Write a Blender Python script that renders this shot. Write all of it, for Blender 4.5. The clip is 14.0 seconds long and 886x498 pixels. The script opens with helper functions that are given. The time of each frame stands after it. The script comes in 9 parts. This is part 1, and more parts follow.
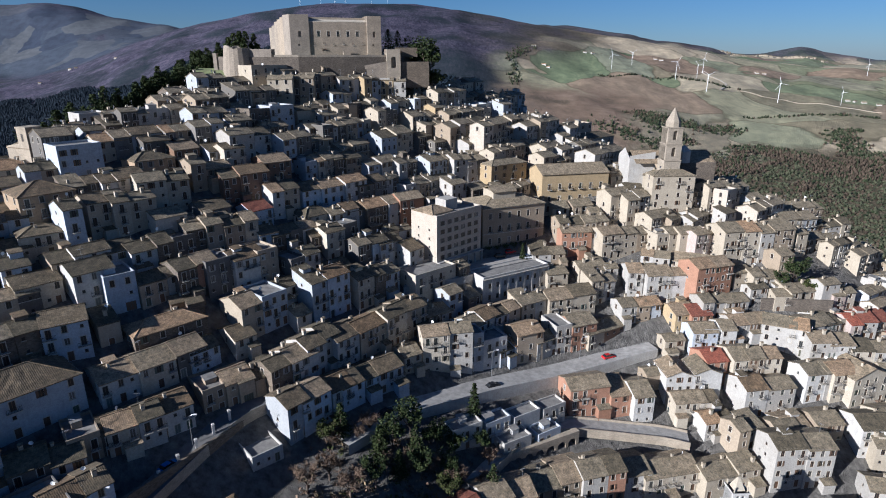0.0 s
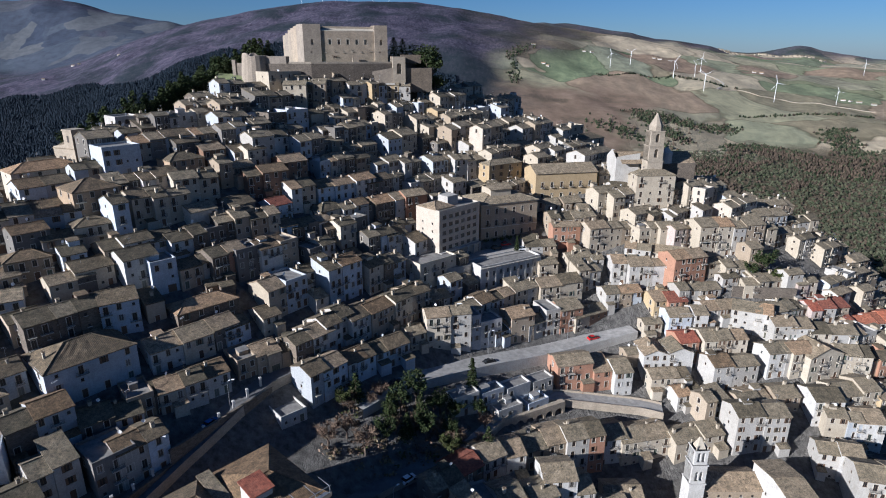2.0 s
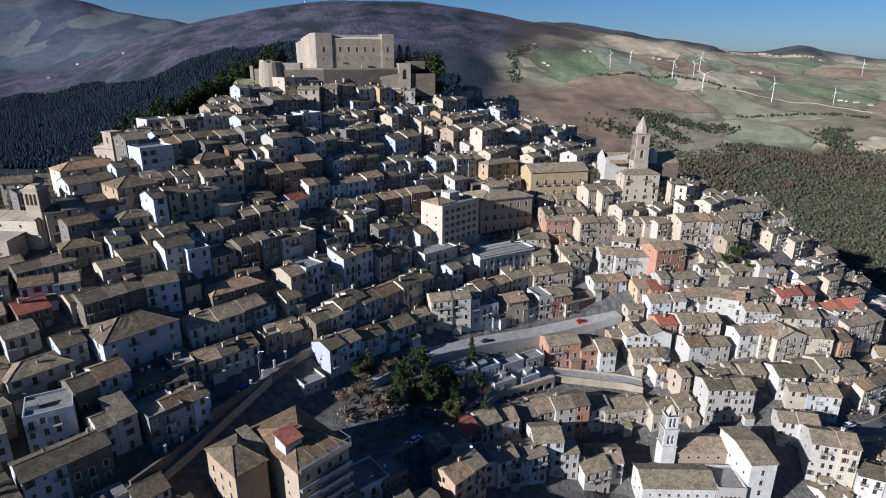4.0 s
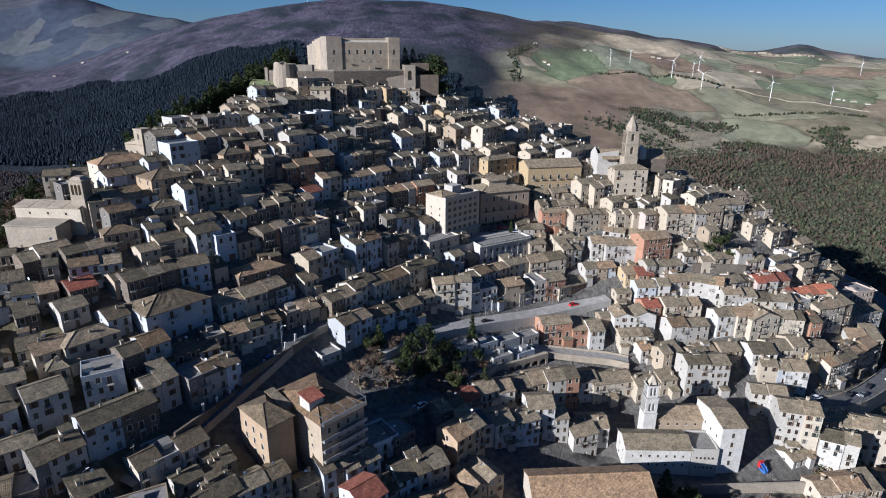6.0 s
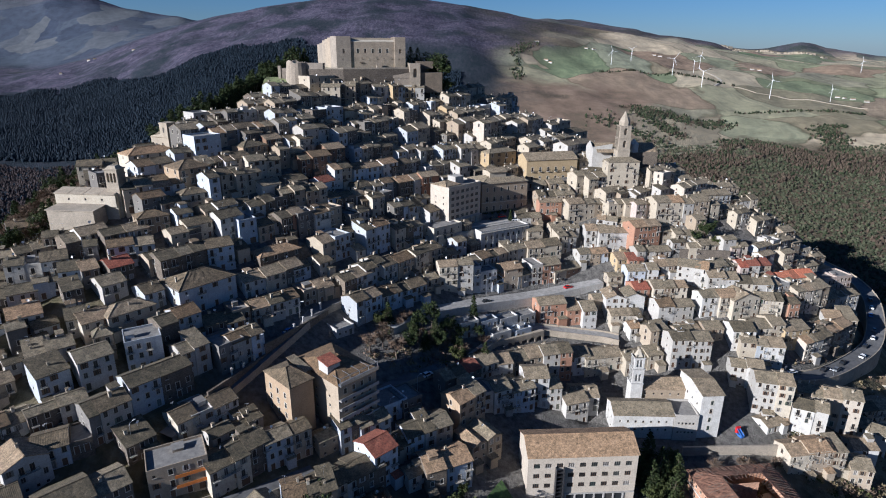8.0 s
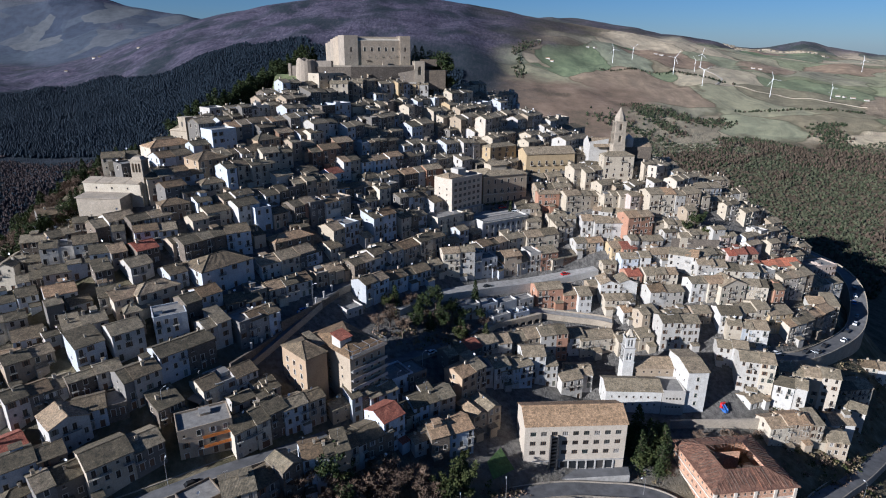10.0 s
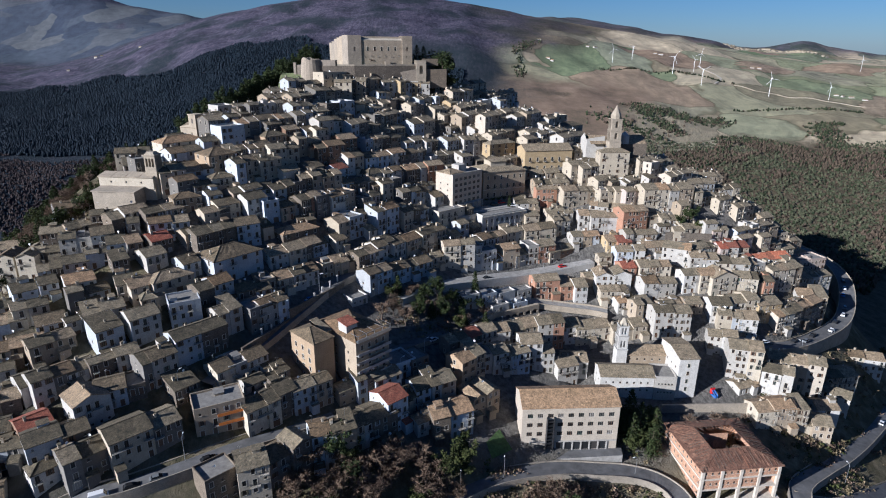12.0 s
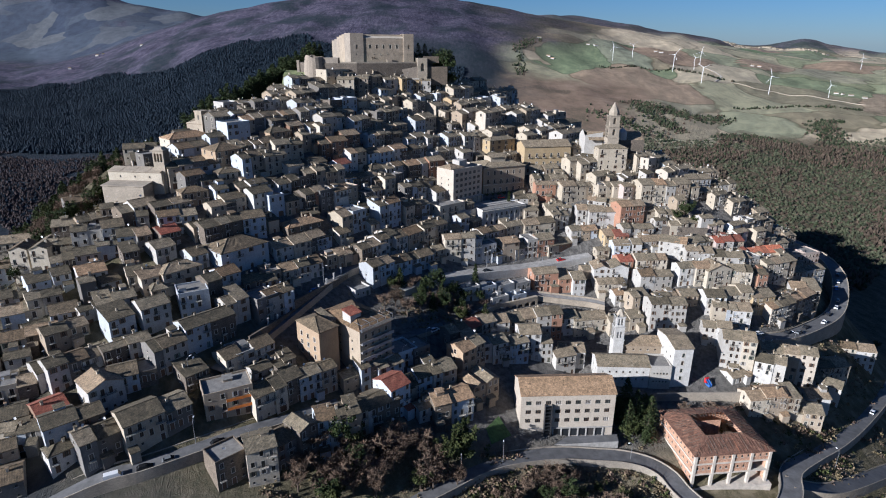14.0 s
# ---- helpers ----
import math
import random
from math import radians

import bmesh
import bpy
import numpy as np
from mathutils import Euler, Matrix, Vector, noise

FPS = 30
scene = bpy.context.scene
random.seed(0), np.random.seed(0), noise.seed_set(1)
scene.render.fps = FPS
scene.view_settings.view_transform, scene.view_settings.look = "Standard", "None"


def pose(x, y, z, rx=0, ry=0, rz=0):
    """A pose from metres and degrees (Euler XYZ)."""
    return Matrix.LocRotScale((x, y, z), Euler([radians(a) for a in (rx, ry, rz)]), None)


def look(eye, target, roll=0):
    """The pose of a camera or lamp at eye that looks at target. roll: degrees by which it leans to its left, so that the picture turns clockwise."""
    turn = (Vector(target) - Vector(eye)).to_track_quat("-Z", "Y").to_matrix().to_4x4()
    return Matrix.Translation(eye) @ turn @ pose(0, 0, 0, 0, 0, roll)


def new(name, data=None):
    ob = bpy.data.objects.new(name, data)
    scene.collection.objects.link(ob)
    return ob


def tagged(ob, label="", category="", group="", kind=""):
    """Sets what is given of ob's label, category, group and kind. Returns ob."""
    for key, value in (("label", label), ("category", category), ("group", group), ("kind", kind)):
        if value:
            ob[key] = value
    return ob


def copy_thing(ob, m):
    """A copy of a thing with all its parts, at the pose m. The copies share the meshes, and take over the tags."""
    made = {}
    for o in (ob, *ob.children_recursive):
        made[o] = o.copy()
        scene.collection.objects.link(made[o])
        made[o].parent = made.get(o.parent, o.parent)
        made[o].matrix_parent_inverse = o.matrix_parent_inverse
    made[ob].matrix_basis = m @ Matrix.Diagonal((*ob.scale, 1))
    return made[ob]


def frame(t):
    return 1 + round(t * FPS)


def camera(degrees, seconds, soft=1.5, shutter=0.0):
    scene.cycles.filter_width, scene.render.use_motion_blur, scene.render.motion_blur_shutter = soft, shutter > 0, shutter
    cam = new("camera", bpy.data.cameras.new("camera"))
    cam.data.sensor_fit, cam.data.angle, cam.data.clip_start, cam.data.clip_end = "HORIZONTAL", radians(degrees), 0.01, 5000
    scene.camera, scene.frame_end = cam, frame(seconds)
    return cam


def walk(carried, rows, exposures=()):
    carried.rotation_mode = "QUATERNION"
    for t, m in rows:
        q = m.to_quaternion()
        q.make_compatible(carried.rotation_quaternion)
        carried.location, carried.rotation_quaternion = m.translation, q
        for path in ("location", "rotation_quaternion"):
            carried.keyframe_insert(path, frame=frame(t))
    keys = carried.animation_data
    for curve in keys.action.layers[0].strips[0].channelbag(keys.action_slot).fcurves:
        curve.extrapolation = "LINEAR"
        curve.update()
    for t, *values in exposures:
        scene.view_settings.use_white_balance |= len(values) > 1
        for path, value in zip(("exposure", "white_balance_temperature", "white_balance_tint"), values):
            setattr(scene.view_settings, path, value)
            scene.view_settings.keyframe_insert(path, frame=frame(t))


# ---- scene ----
cam = camera(73.7, 14.0, soft=1.05)
PATH = [
    (0.0, 0.00, 0.00, 140.00, 0.00, -18.20, -0.00),
    (0.5, -0.29, -4.69, 141.14, -0.01, -18.29, -0.05),
    (1.0, -0.50, -9.58, 142.36, -0.02, -18.40, -0.09),
    (1.5, -0.66, -14.69, 143.56, -0.03, -18.45, -0.16),
    (2.0, -0.79, -19.89, 144.65, -0.05, -18.50, -0.24),
    (4.5, -1.62, -45.43, 149.62, 0.06, -18.72, -0.39),
    (5.0, -1.81, -50.28, 150.12, 0.09, -18.76, -0.40),
    (5.5, -2.07, -55.05, 150.61, 0.11, -18.78, -0.40),
    (6.0, -2.22, -59.86, 151.09, 0.15, -18.82, -0.42),
    (6.5, -2.31, -64.59, 151.36, 0.20, -18.85, -0.41),
    (7.0, -2.47, -69.23, 151.49, 0.25, -18.90, -0.37),
    (7.5, -2.69, -73.76, 151.65, 0.29, -18.97, -0.41),
    (8.0, -2.80, -78.22, 151.80, 0.36, -19.01, -0.43),
    (8.5, -2.97, -82.34, 151.91, 0.43, -19.03, -0.46),
    (9.0, -3.10, -86.26, 151.95, 0.49, -19.09, -0.48),
    (11.5, -3.58, -100.97, 152.12, 0.57, -19.18, -0.54),
    (12.0, -3.60, -102.90, 152.14, 0.57, -19.20, -0.55),
    (12.5, -3.62, -104.47, 152.10, 0.59, -19.23, -0.53),
    (13.0, -3.69, -106.14, 152.10, 0.61, -19.27, -0.53),
    (13.5, -3.67, -107.77, 152.14, 0.61, -19.34, -0.52),
    (14.0, -3.67, -109.27, 152.09, 0.63, -19.38, -0.54),
]
walk(cam, [(t, pose(x, y, z, 90 + pitch, 0, yaw) @ pose(0, 0, 0, 0, 0, -roll)) for t, x, y, z, yaw, pitch, roll in PATH],
     exposures=[(0.0, 1.06, 4570, 12), (14.0, 1.06, 4560, 12)])

# ---- sky, sun ----
SUN_UP, SUN_FROM = 20.5, (-0.84, -0.543)          # elevation; the way to the sun on the plan
world = bpy.data.worlds.new("sky")
scene.world = world
world.use_nodes = True
sky = world.node_tree.nodes.new("ShaderNodeTexSky")
sky.sky_type, sky.sun_disc = "NISHITA", False
sky.sun_elevation, sky.sun_rotation = radians(SUN_UP), math.atan2(SUN_FROM[0], SUN_FROM[1])
sky.altitude, sky.air_density, sky.dust_density, sky.ozone_density = 1200, 1.0, 0.45, 4.0
world.node_tree.nodes["Background"].inputs[1].default_value = 0.0245
world.node_tree.links.new(sky.outputs[0], world.node_tree.nodes["Background"].inputs[0])
sun = new("sun", bpy.data.lights.new("sun", "SUN"))
sun.data.energy, sun.data.angle, sun.data.color = 5.0, radians(0.5), (1.0, 0.80, 0.56)
flat = Vector(SUN_FROM).normalized() * math.cos(radians(SUN_UP))
sun.matrix_world = look((flat.x * 900, flat.y * 900, 900 * math.sin(radians(SUN_UP))), (0, 0, 0))

# ---- materials ----
def material(name, build):
    m = bpy.data.materials.new(name)
    m.use_nodes = True
    tree = m.node_tree
    shader = tree.nodes["Principled BSDF"]

    def node(kind, **values):
        n = tree.nodes.new(kind)
        for key, value in values.items():
            if key in n.inputs:
                n.inputs[key].default_value = value
        return n

    def link(a, b):
        tree.links.new(a, b)
    build(node, link, shader)
    return m


def ramp(node, link, source, stops):
    n = node("ShaderNodeValToRGB")
    while len(n.color_ramp.elements) < len(stops):
        n.color_ramp.elements.new(0.5)
    for e, (at, colour) in zip(n.color_ramp.elements, stops):
        e.position = at
        e.color = (*colour, 1) if len(colour) == 3 else colour
    link(source, n.inputs[0])
    return n.outputs[0]


def mixed(node, link, factor, a, b, kind="MIX"):
    n = node("ShaderNodeMix")
    n.data_type, n.blend_type = "RGBA", kind
    for socket, value in ((n.inputs[0], factor), (n.inputs[6], a), (n.inputs[7], b)):
        if isinstance(value, (int, float)):
            socket.default_value = value
        elif isinstance(value, tuple):
            socket.default_value = (*value, 1)
        else:
            link(value, socket)
    return n.outputs[2]


def noise_of(node, link, where, scale, detail=4, rough=0.6, stretch=None):
    if stretch:
        s = node("ShaderNodeMapping")
        s.inputs[3].default_value = stretch
        link(where, s.inputs[0])
        where = s.outputs[0]
    n = node("ShaderNodeTexNoise", Scale=scale, Detail=detail, Roughness=rough)
    link(where, n.inputs[0])
    return n.outputs[0]


def bumped(node, link, shader, height, strength, distance):
    b = node("ShaderNodeBump", Strength=strength, Distance=distance)
    link(height, b.inputs["Height"])
    link(b.outputs[0], shader.inputs["Normal"])


def plaster(name, colour, tint=0.16, stain=0.5):
    """Weathered plaster: large damp stains, vertical runs, and a tone that differs from house to house."""
    def build(node, link, shader):
        place = node("ShaderNodeTexCoord").outputs["Object"]
        info = node("ShaderNodeObjectInfo")
        shifted = node("ShaderNodeVectorMath")
        shifted.operation = "ADD"
        link(place, shifted.inputs[0])
        link(info.outputs["Location"], shifted.inputs[1])
        where = shifted.outputs[0]
        dark = tuple(c * (1 - tint * 1.6) * k for c, k in zip(colour, (1.0, 0.96, 0.9)))
        light = tuple(min(0.8, c * (1 + tint * 0.5)) for c in colour)
        tone = ramp(node, link, info.outputs["Random"], [(0.0, dark), (0.5, colour), (1.0, light)])
        blot = ramp(node, link, noise_of(node, link, where, 0.35, 6, 0.7), [(0.42, (0, 0, 0)), (0.72, (1, 1, 1))])
        runs = ramp(node, link, noise_of(node, link, where, 1.0, 5, 0.7, (1.6, 1.6, 0.22)), [(0.5, (0, 0, 0)), (0.8, (1, 1, 1))])
        grime = tuple(c * k for c, k in zip(colour, (0.52, 0.49, 0.44)))
        one = mixed(node, link, blot, tone, mixed(node, link, stain, tone, grime))
        two = mixed(node, link, runs, one, mixed(node, link, stain * 0.8, one, grime))
        bare = ramp(node, link, noise_of(node, link, where, 0.62, 8, 0.75), [(0.60, (0, 0, 0)), (0.66, (1, 1, 1))])
        masonry = tuple(c * 0.6 + k for c, k in zip(colour, (0.03, 0.022, 0.01)))
        three = mixed(node, link, bare, two, mixed(node, link, 0.75 * stain + 0.15, two, masonry))
        fleck = ramp(node, link, noise_of(node, link, where, 2.4, 5, 0.8), [(0.35, (0.78, 0.78, 0.79)), (0.6, (1.05, 1.05, 1.04))])
        link(mixed(node, link, 1.0, three, fleck, "MULTIPLY"), shader.inputs["Base Color"])
        shader.inputs["Roughness"].default_value = 0.92
        bumped(node, link, shader, noise_of(node, link, where, 6, 5, 0.7), 0.35, 0.03)
    return material(name, build)


def rubble(name, colour, size=2.2, vary=1.0):
    """Coursed rubble stone with mortar."""
    def build(node, link, shader):
        place = node("ShaderNodeTexCoord").outputs["Object"]
        info = node("ShaderNodeObjectInfo")
        cells = node("ShaderNodeTexVoronoi", Scale=size, Randomness=0.9)
        flat = node("ShaderNodeMapping")
        flat.inputs[3].default_value = (1, 1, 1.7)
        link(place, flat.inputs[0])
        link(flat.outputs[0], cells.inputs[0])
        grey = node("ShaderNodeSeparateColor")
        link(cells.outputs["Color"], grey.inputs[0])
        stones = ramp(node, link, grey.outputs[0], [(0.0, tuple(c * (1 - 0.28 * vary) for c in colour)), (0.55, colour), (1.0, tuple(min(0.8, c * (1 + 0.25 * vary)) for c in colour))])
        blot = ramp(node, link, noise_of(node, link, place, 0.25, 6, 0.7), [(0.35, (0.72, 0.7, 0.66)), (0.7, (1.08, 1.05, 1.0))])
        tone = ramp(node, link, info.outputs["Random"], [(0, (0.86, 0.86, 0.88)), (1, (1.1, 1.05, 0.98))])
        link(mixed(node, link, 1.0, mixed(node, link, 1.0, stones, blot, "MULTIPLY"), tone, "MULTIPLY"), shader.inputs["Base Color"])
        shader.inputs["Roughness"].default_value = 0.95
        bumped(node, link, shader, cells.outputs["Distance"], 0.5, 0.06)
    return material(name, build)


def coppi(name, colour, dark, pale):
    """Old half-round clay tiles: ribs down the slope, courses across, lichen and replaced tiles."""
    def build(node, link, shader):
        place = node("ShaderNodeTexCoord").outputs["Object"]
        info = node("ShaderNodeObjectInfo")
        shifted = node("ShaderNodeVectorMath")
        shifted.operation = "ADD"
        link(place, shifted.inputs[0])
        link(info.outputs["Location"], shifted.inputs[1])
        ribs = node("ShaderNodeTexWave", Scale=0.9, Distortion=3.5, Detail=3)
        ribs.inputs["Detail Scale"].default_value = 1.5
        ribs.wave_type, ribs.bands_direction = "BANDS", "X"
        link(place, ribs.inputs[0])
        patch = noise_of(node, link, shifted.outputs[0], 0.55, 7, 0.8)
        grain = noise_of(node, link, shifted.outputs[0], 1.7, 6, 0.85)
        base = ramp(node, link, patch, [(0.3, dark), (0.5, colour), (0.72, pale)])
        fine = ramp(node, link, grain, [(0.34, (0.38, 0.38, 0.38)), (0.5, (1, 1, 1)), (0.66, (1.55, 1.46, 1.32))])
        tone = ramp(node, link, info.outputs["Random"], [(0, (0.70, 0.73, 0.72)), (0.35, (0.95, 0.97, 0.95)), (0.8, (1.08, 1.03, 0.98)), (1, (1.32, 1.08, 0.88))])
        shade = ramp(node, link, ribs.outputs[0], [(0.0, (0.94, 0.94, 0.94)), (0.6, (1.02, 1.02, 1.02))])
        link(mixed(node, link, 1.0, mixed(node, link, 1.0, mixed(node, link, 1.0, base, fine, "MULTIPLY"), tone, "MULTIPLY"), shade, "MULTIPLY"), shader.inputs["Base Color"])
        shader.inputs["Roughness"].default_value = 0.95
        height = node("ShaderNodeMath")
        height.operation = "ADD"
        link(ribs.outputs[0], height.inputs[0])
        link(grain, height.inputs[1])
        bumped(node, link, shader, height.outputs[0], 0.45, 0.05)
    return material(name, build)


def plain(name, colour, rough=0.7, metal=0.0, vary=0.25, scale=1.5):
    def build(node, link, shader):
        place = node("ShaderNodeTexCoord").outputs["Object"]
        tone = ramp(node, link, noise_of(node, link, place, scale, 5, 0.65),
                    [(0.3, tuple(c * (1 - vary) for c in colour)), (0.7, tuple(min(0.9, c * (1 + vary)) for c in colour))])
        link(tone, shader.inputs["Base Color"])
        shader.inputs["Roughness"].default_value = rough
        shader.inputs["Metallic"].default_value = metal
        bumped(node, link, shader, noise_of(node, link, place, scale * 6, 3), 0.2, 0.02)
    return material(name, build)


def varied(name, stops, rough=0.7):
    """One tone a thing, picked by chance from a range."""
    def build(node, link, shader):
        info = node("ShaderNodeObjectInfo")
        link(ramp(node, link, info.outputs["Random"], stops), shader.inputs["Base Color"])
        shader.inputs["Roughness"].default_value = rough
    return material(name, build)


def foliage(name, dark, light, rough=0.75):
    def build(node, link, shader):
        island = node("ShaderNodeNewGeometry").outputs["Random Per Island"]
        place = node("ShaderNodeTexCoord").outputs["Object"]
        one = ramp(node, link, island, [(0, dark), (1, light)])
        two = ramp(node, link, noise_of(node, link, place, 0.5, 3), [(0.3, (0.7, 0.7, 0.7)), (0.7, (1.25, 1.25, 1.2))])
        link(mixed(node, link, 1.0, one, two, "MULTIPLY"), shader.inputs["Base Color"])
        shader.inputs["Specular IOR Level"].default_value = 0.1
        shader.inputs["Roughness"].default_value = rough
    return material(name, build)


WALL = {
    "w": plaster("white_plaster", (0.49, 0.472, 0.438), 0.17, 0.5),
    "a": plaster("pale_blue_plaster", (0.47, 0.50, 0.54), 0.16, 0.5),
    "c": plaster("cream_plaster", (0.47, 0.415, 0.322), 0.14, 0.45),
    "b": plaster("beige_plaster", (0.36, 0.295, 0.213), 0.14, 0.45),
    "t": plaster("tan_plaster", (0.34, 0.252, 0.16), 0.14, 0.4),
    "o": plaster("orange_plaster", (0.35, 0.195, 0.122), 0.15, 0.4),
    "y": plaster("yellow_plaster", (0.41, 0.315, 0.178), 0.12, 0.4),
    "p": plaster("pink_plaster", (0.44, 0.365, 0.32), 0.12, 0.4),
    "g": plaster("grey_plaster", (0.18, 0.167, 0.15), 0.26, 0.55),
    "r": plaster("brown_plaster", (0.228, 0.144, 0.0912), 0.15, 0.45),
    "i": plaster("ivory_plaster", (0.50, 0.446, 0.37), 0.10, 0.4),
    "s": rubble("rubble_stone", (0.145, 0.124, 0.10)),
}
CASTLE_STONE = rubble("castle_stone", (0.312, 0.274, 0.224), 2.4, 0.55)
PALE_STONE = rubble("pale_stone", (0.357, 0.319, 0.258), 2.6, 0.5)
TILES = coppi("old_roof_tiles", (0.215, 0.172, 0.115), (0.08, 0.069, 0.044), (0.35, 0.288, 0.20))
DARK_TILES = coppi("dark_roof_tiles", (0.11, 0.088, 0.055), (0.042, 0.036, 0.023), (0.21, 0.168, 0.11))
RED_TILES = coppi("red_roof_tiles", (0.228, 0.076, 0.0456), (0.137, 0.0456, 0.0304), (0.289, 0.122, 0.076))
ORANGE_TILES = coppi("orange_roof_tiles", (0.35, 0.129, 0.0684), (0.258, 0.0912, 0.0532), (0.395, 0.182, 0.114))
RUSTY_TILES = coppi("rusty_roof", (0.145, 0.075, 0.048), (0.05, 0.031, 0.024), (0.235, 0.14, 0.095))
CONCRETE = plain("concrete", (0.31, 0.295, 0.27), 0.9, 0, 0.3, 0.5)
ASPHALT = plain("asphalt", (0.11, 0.108, 0.108), 0.85, 0, 0.35, 0.3)
PAVING = plain("stone_paving", (0.30, 0.28, 0.25), 0.85, 0, 0.25, 0.4)
IRON = plain("dark_iron", (0.05, 0.05, 0.055), 0.5, 0.6)
FLAT_ROOF = plain("felted_flat_roof", (0.19, 0.18, 0.165), 0.9, 0, 0.35, 0.6)
RAW_CONCRETE = plain("raw_concrete", (0.46, 0.41, 0.34), 0.9, 0, 0.25, 0.5)
STEEL = plain("galvanised_steel", (0.45, 0.46, 0.47), 0.4, 0.8)
WHITE_METAL = plain("white_metal", (0.75, 0.75, 0.74), 0.45, 0.0, 0.08)
GLASS = varied("window_pane", [(0.0, (0.010, 0.011, 0.013)), (0.7, (0.022, 0.024, 0.027)), (0.93, (0.06, 0.052, 0.044)), (1.0, (0.15, 0.135, 0.12))], 0.3)
SHUTTER = varied("window_frame", [(0.0, (0.07, 0.045, 0.03)), (0.4, (0.16, 0.10, 0.06)), (0.6, (0.06, 0.09, 0.07)), (0.85, (0.22, 0.20, 0.18)), (1.0, (0.5, 0.48, 0.45))], 0.6)
SURROUND = plain("stone_surround", (0.42, 0.385, 0.32), 0.9)
DOOR = varied("door_wood", [(0.0, (0.07, 0.04, 0.025)), (0.5, (0.16, 0.09, 0.05)), (0.8, (0.05, 0.08, 0.06)), (1.0, (0.28, 0.26, 0.24))], 0.6)
GRASS = plain("rough_grass", (0.135, 0.15, 0.062), 0.95, 0, 0.5, 0.4)
BARK = plain("bark", (0.10, 0.075, 0.055), 0.95)
NEEDLES = foliage("pine_needles", (0.016, 0.025, 0.010), (0.055, 0.068, 0.024))
LEAVES = foliage("evergreen_leaves", (0.028, 0.036, 0.012), (0.08, 0.088, 0.03))
TWIGS = foliage("bare_twigs", (0.085, 0.06, 0.042), (0.20, 0.145, 0.105))

# ---- the lie of the land ----
# hill of the town: smooth mounds on a 60 m lattice, from south to north
MOUNDS = [
    (29.9, 14.3, 17.2, 17.6, 4.1, 3.6, -2.3, -9.5, -24.2),
    (17.8, 15.5, 15, 24.3, 3.4, 21.2, 14.5, -0.8, 0),
    (13.3, 26.9, 36, 20.4, 24.5, 10.3, 19.9, 6.1, 11.3),
    (26.7, 23.6, 38.7, 14.1, 29.1, 3.9, 33.4, 1.9, 4.2),
    (15.1, 26.7, 53.6, 38.9, 28.9, 20.2, 24.6, 31.3, 5.7),
    (21.4, 14.7, 47, 28.4, 22.7, 39.5, 40.6, 44.1, 8),
    (34.2, 8.2, 53.4, 61.2, 47.4, 39.5, 14, 6.7, 3.8),
    (22.3, 11, 29.2, 41.2, 26.6, 42.4, 33.9, 11.6, 1.3),
    (19.2, 13.1, 18.2, 26.9, 13.7, 15.3, 17.5, 8.2, -10.4),
    (12.7, 7.7, 14.1, 32.1, 38.5, 21, 13.8, 9.1, -10.6),
]
MOUND_X = np.arange(-240, 241, 60.0)
MOUND_Y = np.arange(-60, 481, 60.0)
RIDGE_NEAR = ((-900, -400, 0, 100, 190, 250, 340, 440, 500, 600, 735, 800, 850, 950, 1000, 1060, 1120, 1200, 1300, 1400, 2400),
              (210, 185, 150, 125, 100, 71, 54, 27, 22, 18, 10, 25, 31, 53, 55, 63, 73, 86, 103, 117, 150))
RIDGE_FAR = ((-900, 500, 950, 1000, 1060, 1150, 1230, 1290, 1340, 1385, 1405, 1425, 1440, 1470, 1500, 1568, 1900, 2400),
             (100, 70, 49, 49, 57, 73, 85, 95, 97, 92, 86, 84, 87, 96, 103, 109, 112, 112))
RIDGE_WEST = ((-900, -400, -100, 0, 25, 70, 120, 160, 200, 250, 300, 350, 500, 700, 2400),
              (45, 30, 22, 14, 21, 9, 10, 18, 33, 44, 50, 56, 90, 140, 190))


def smooth(a, b, v):
    v = np.clip((v - a) / (b - a), 0, 1)
    return v * v * (3 - 2 * v)


def waves(x, y, size):
    """Gentle rolling relief from a few crossed sines."""
    a, b = x / size, y / size
    return (np.sin(a + 1.7 * np.sin(0.6 * b)) + np.sin(1.3 * b + 1.1 * np.sin(0.9 * a + 1)) + 0.5 * np.sin(2.3 * a - 1.9 * b)) / 2.5


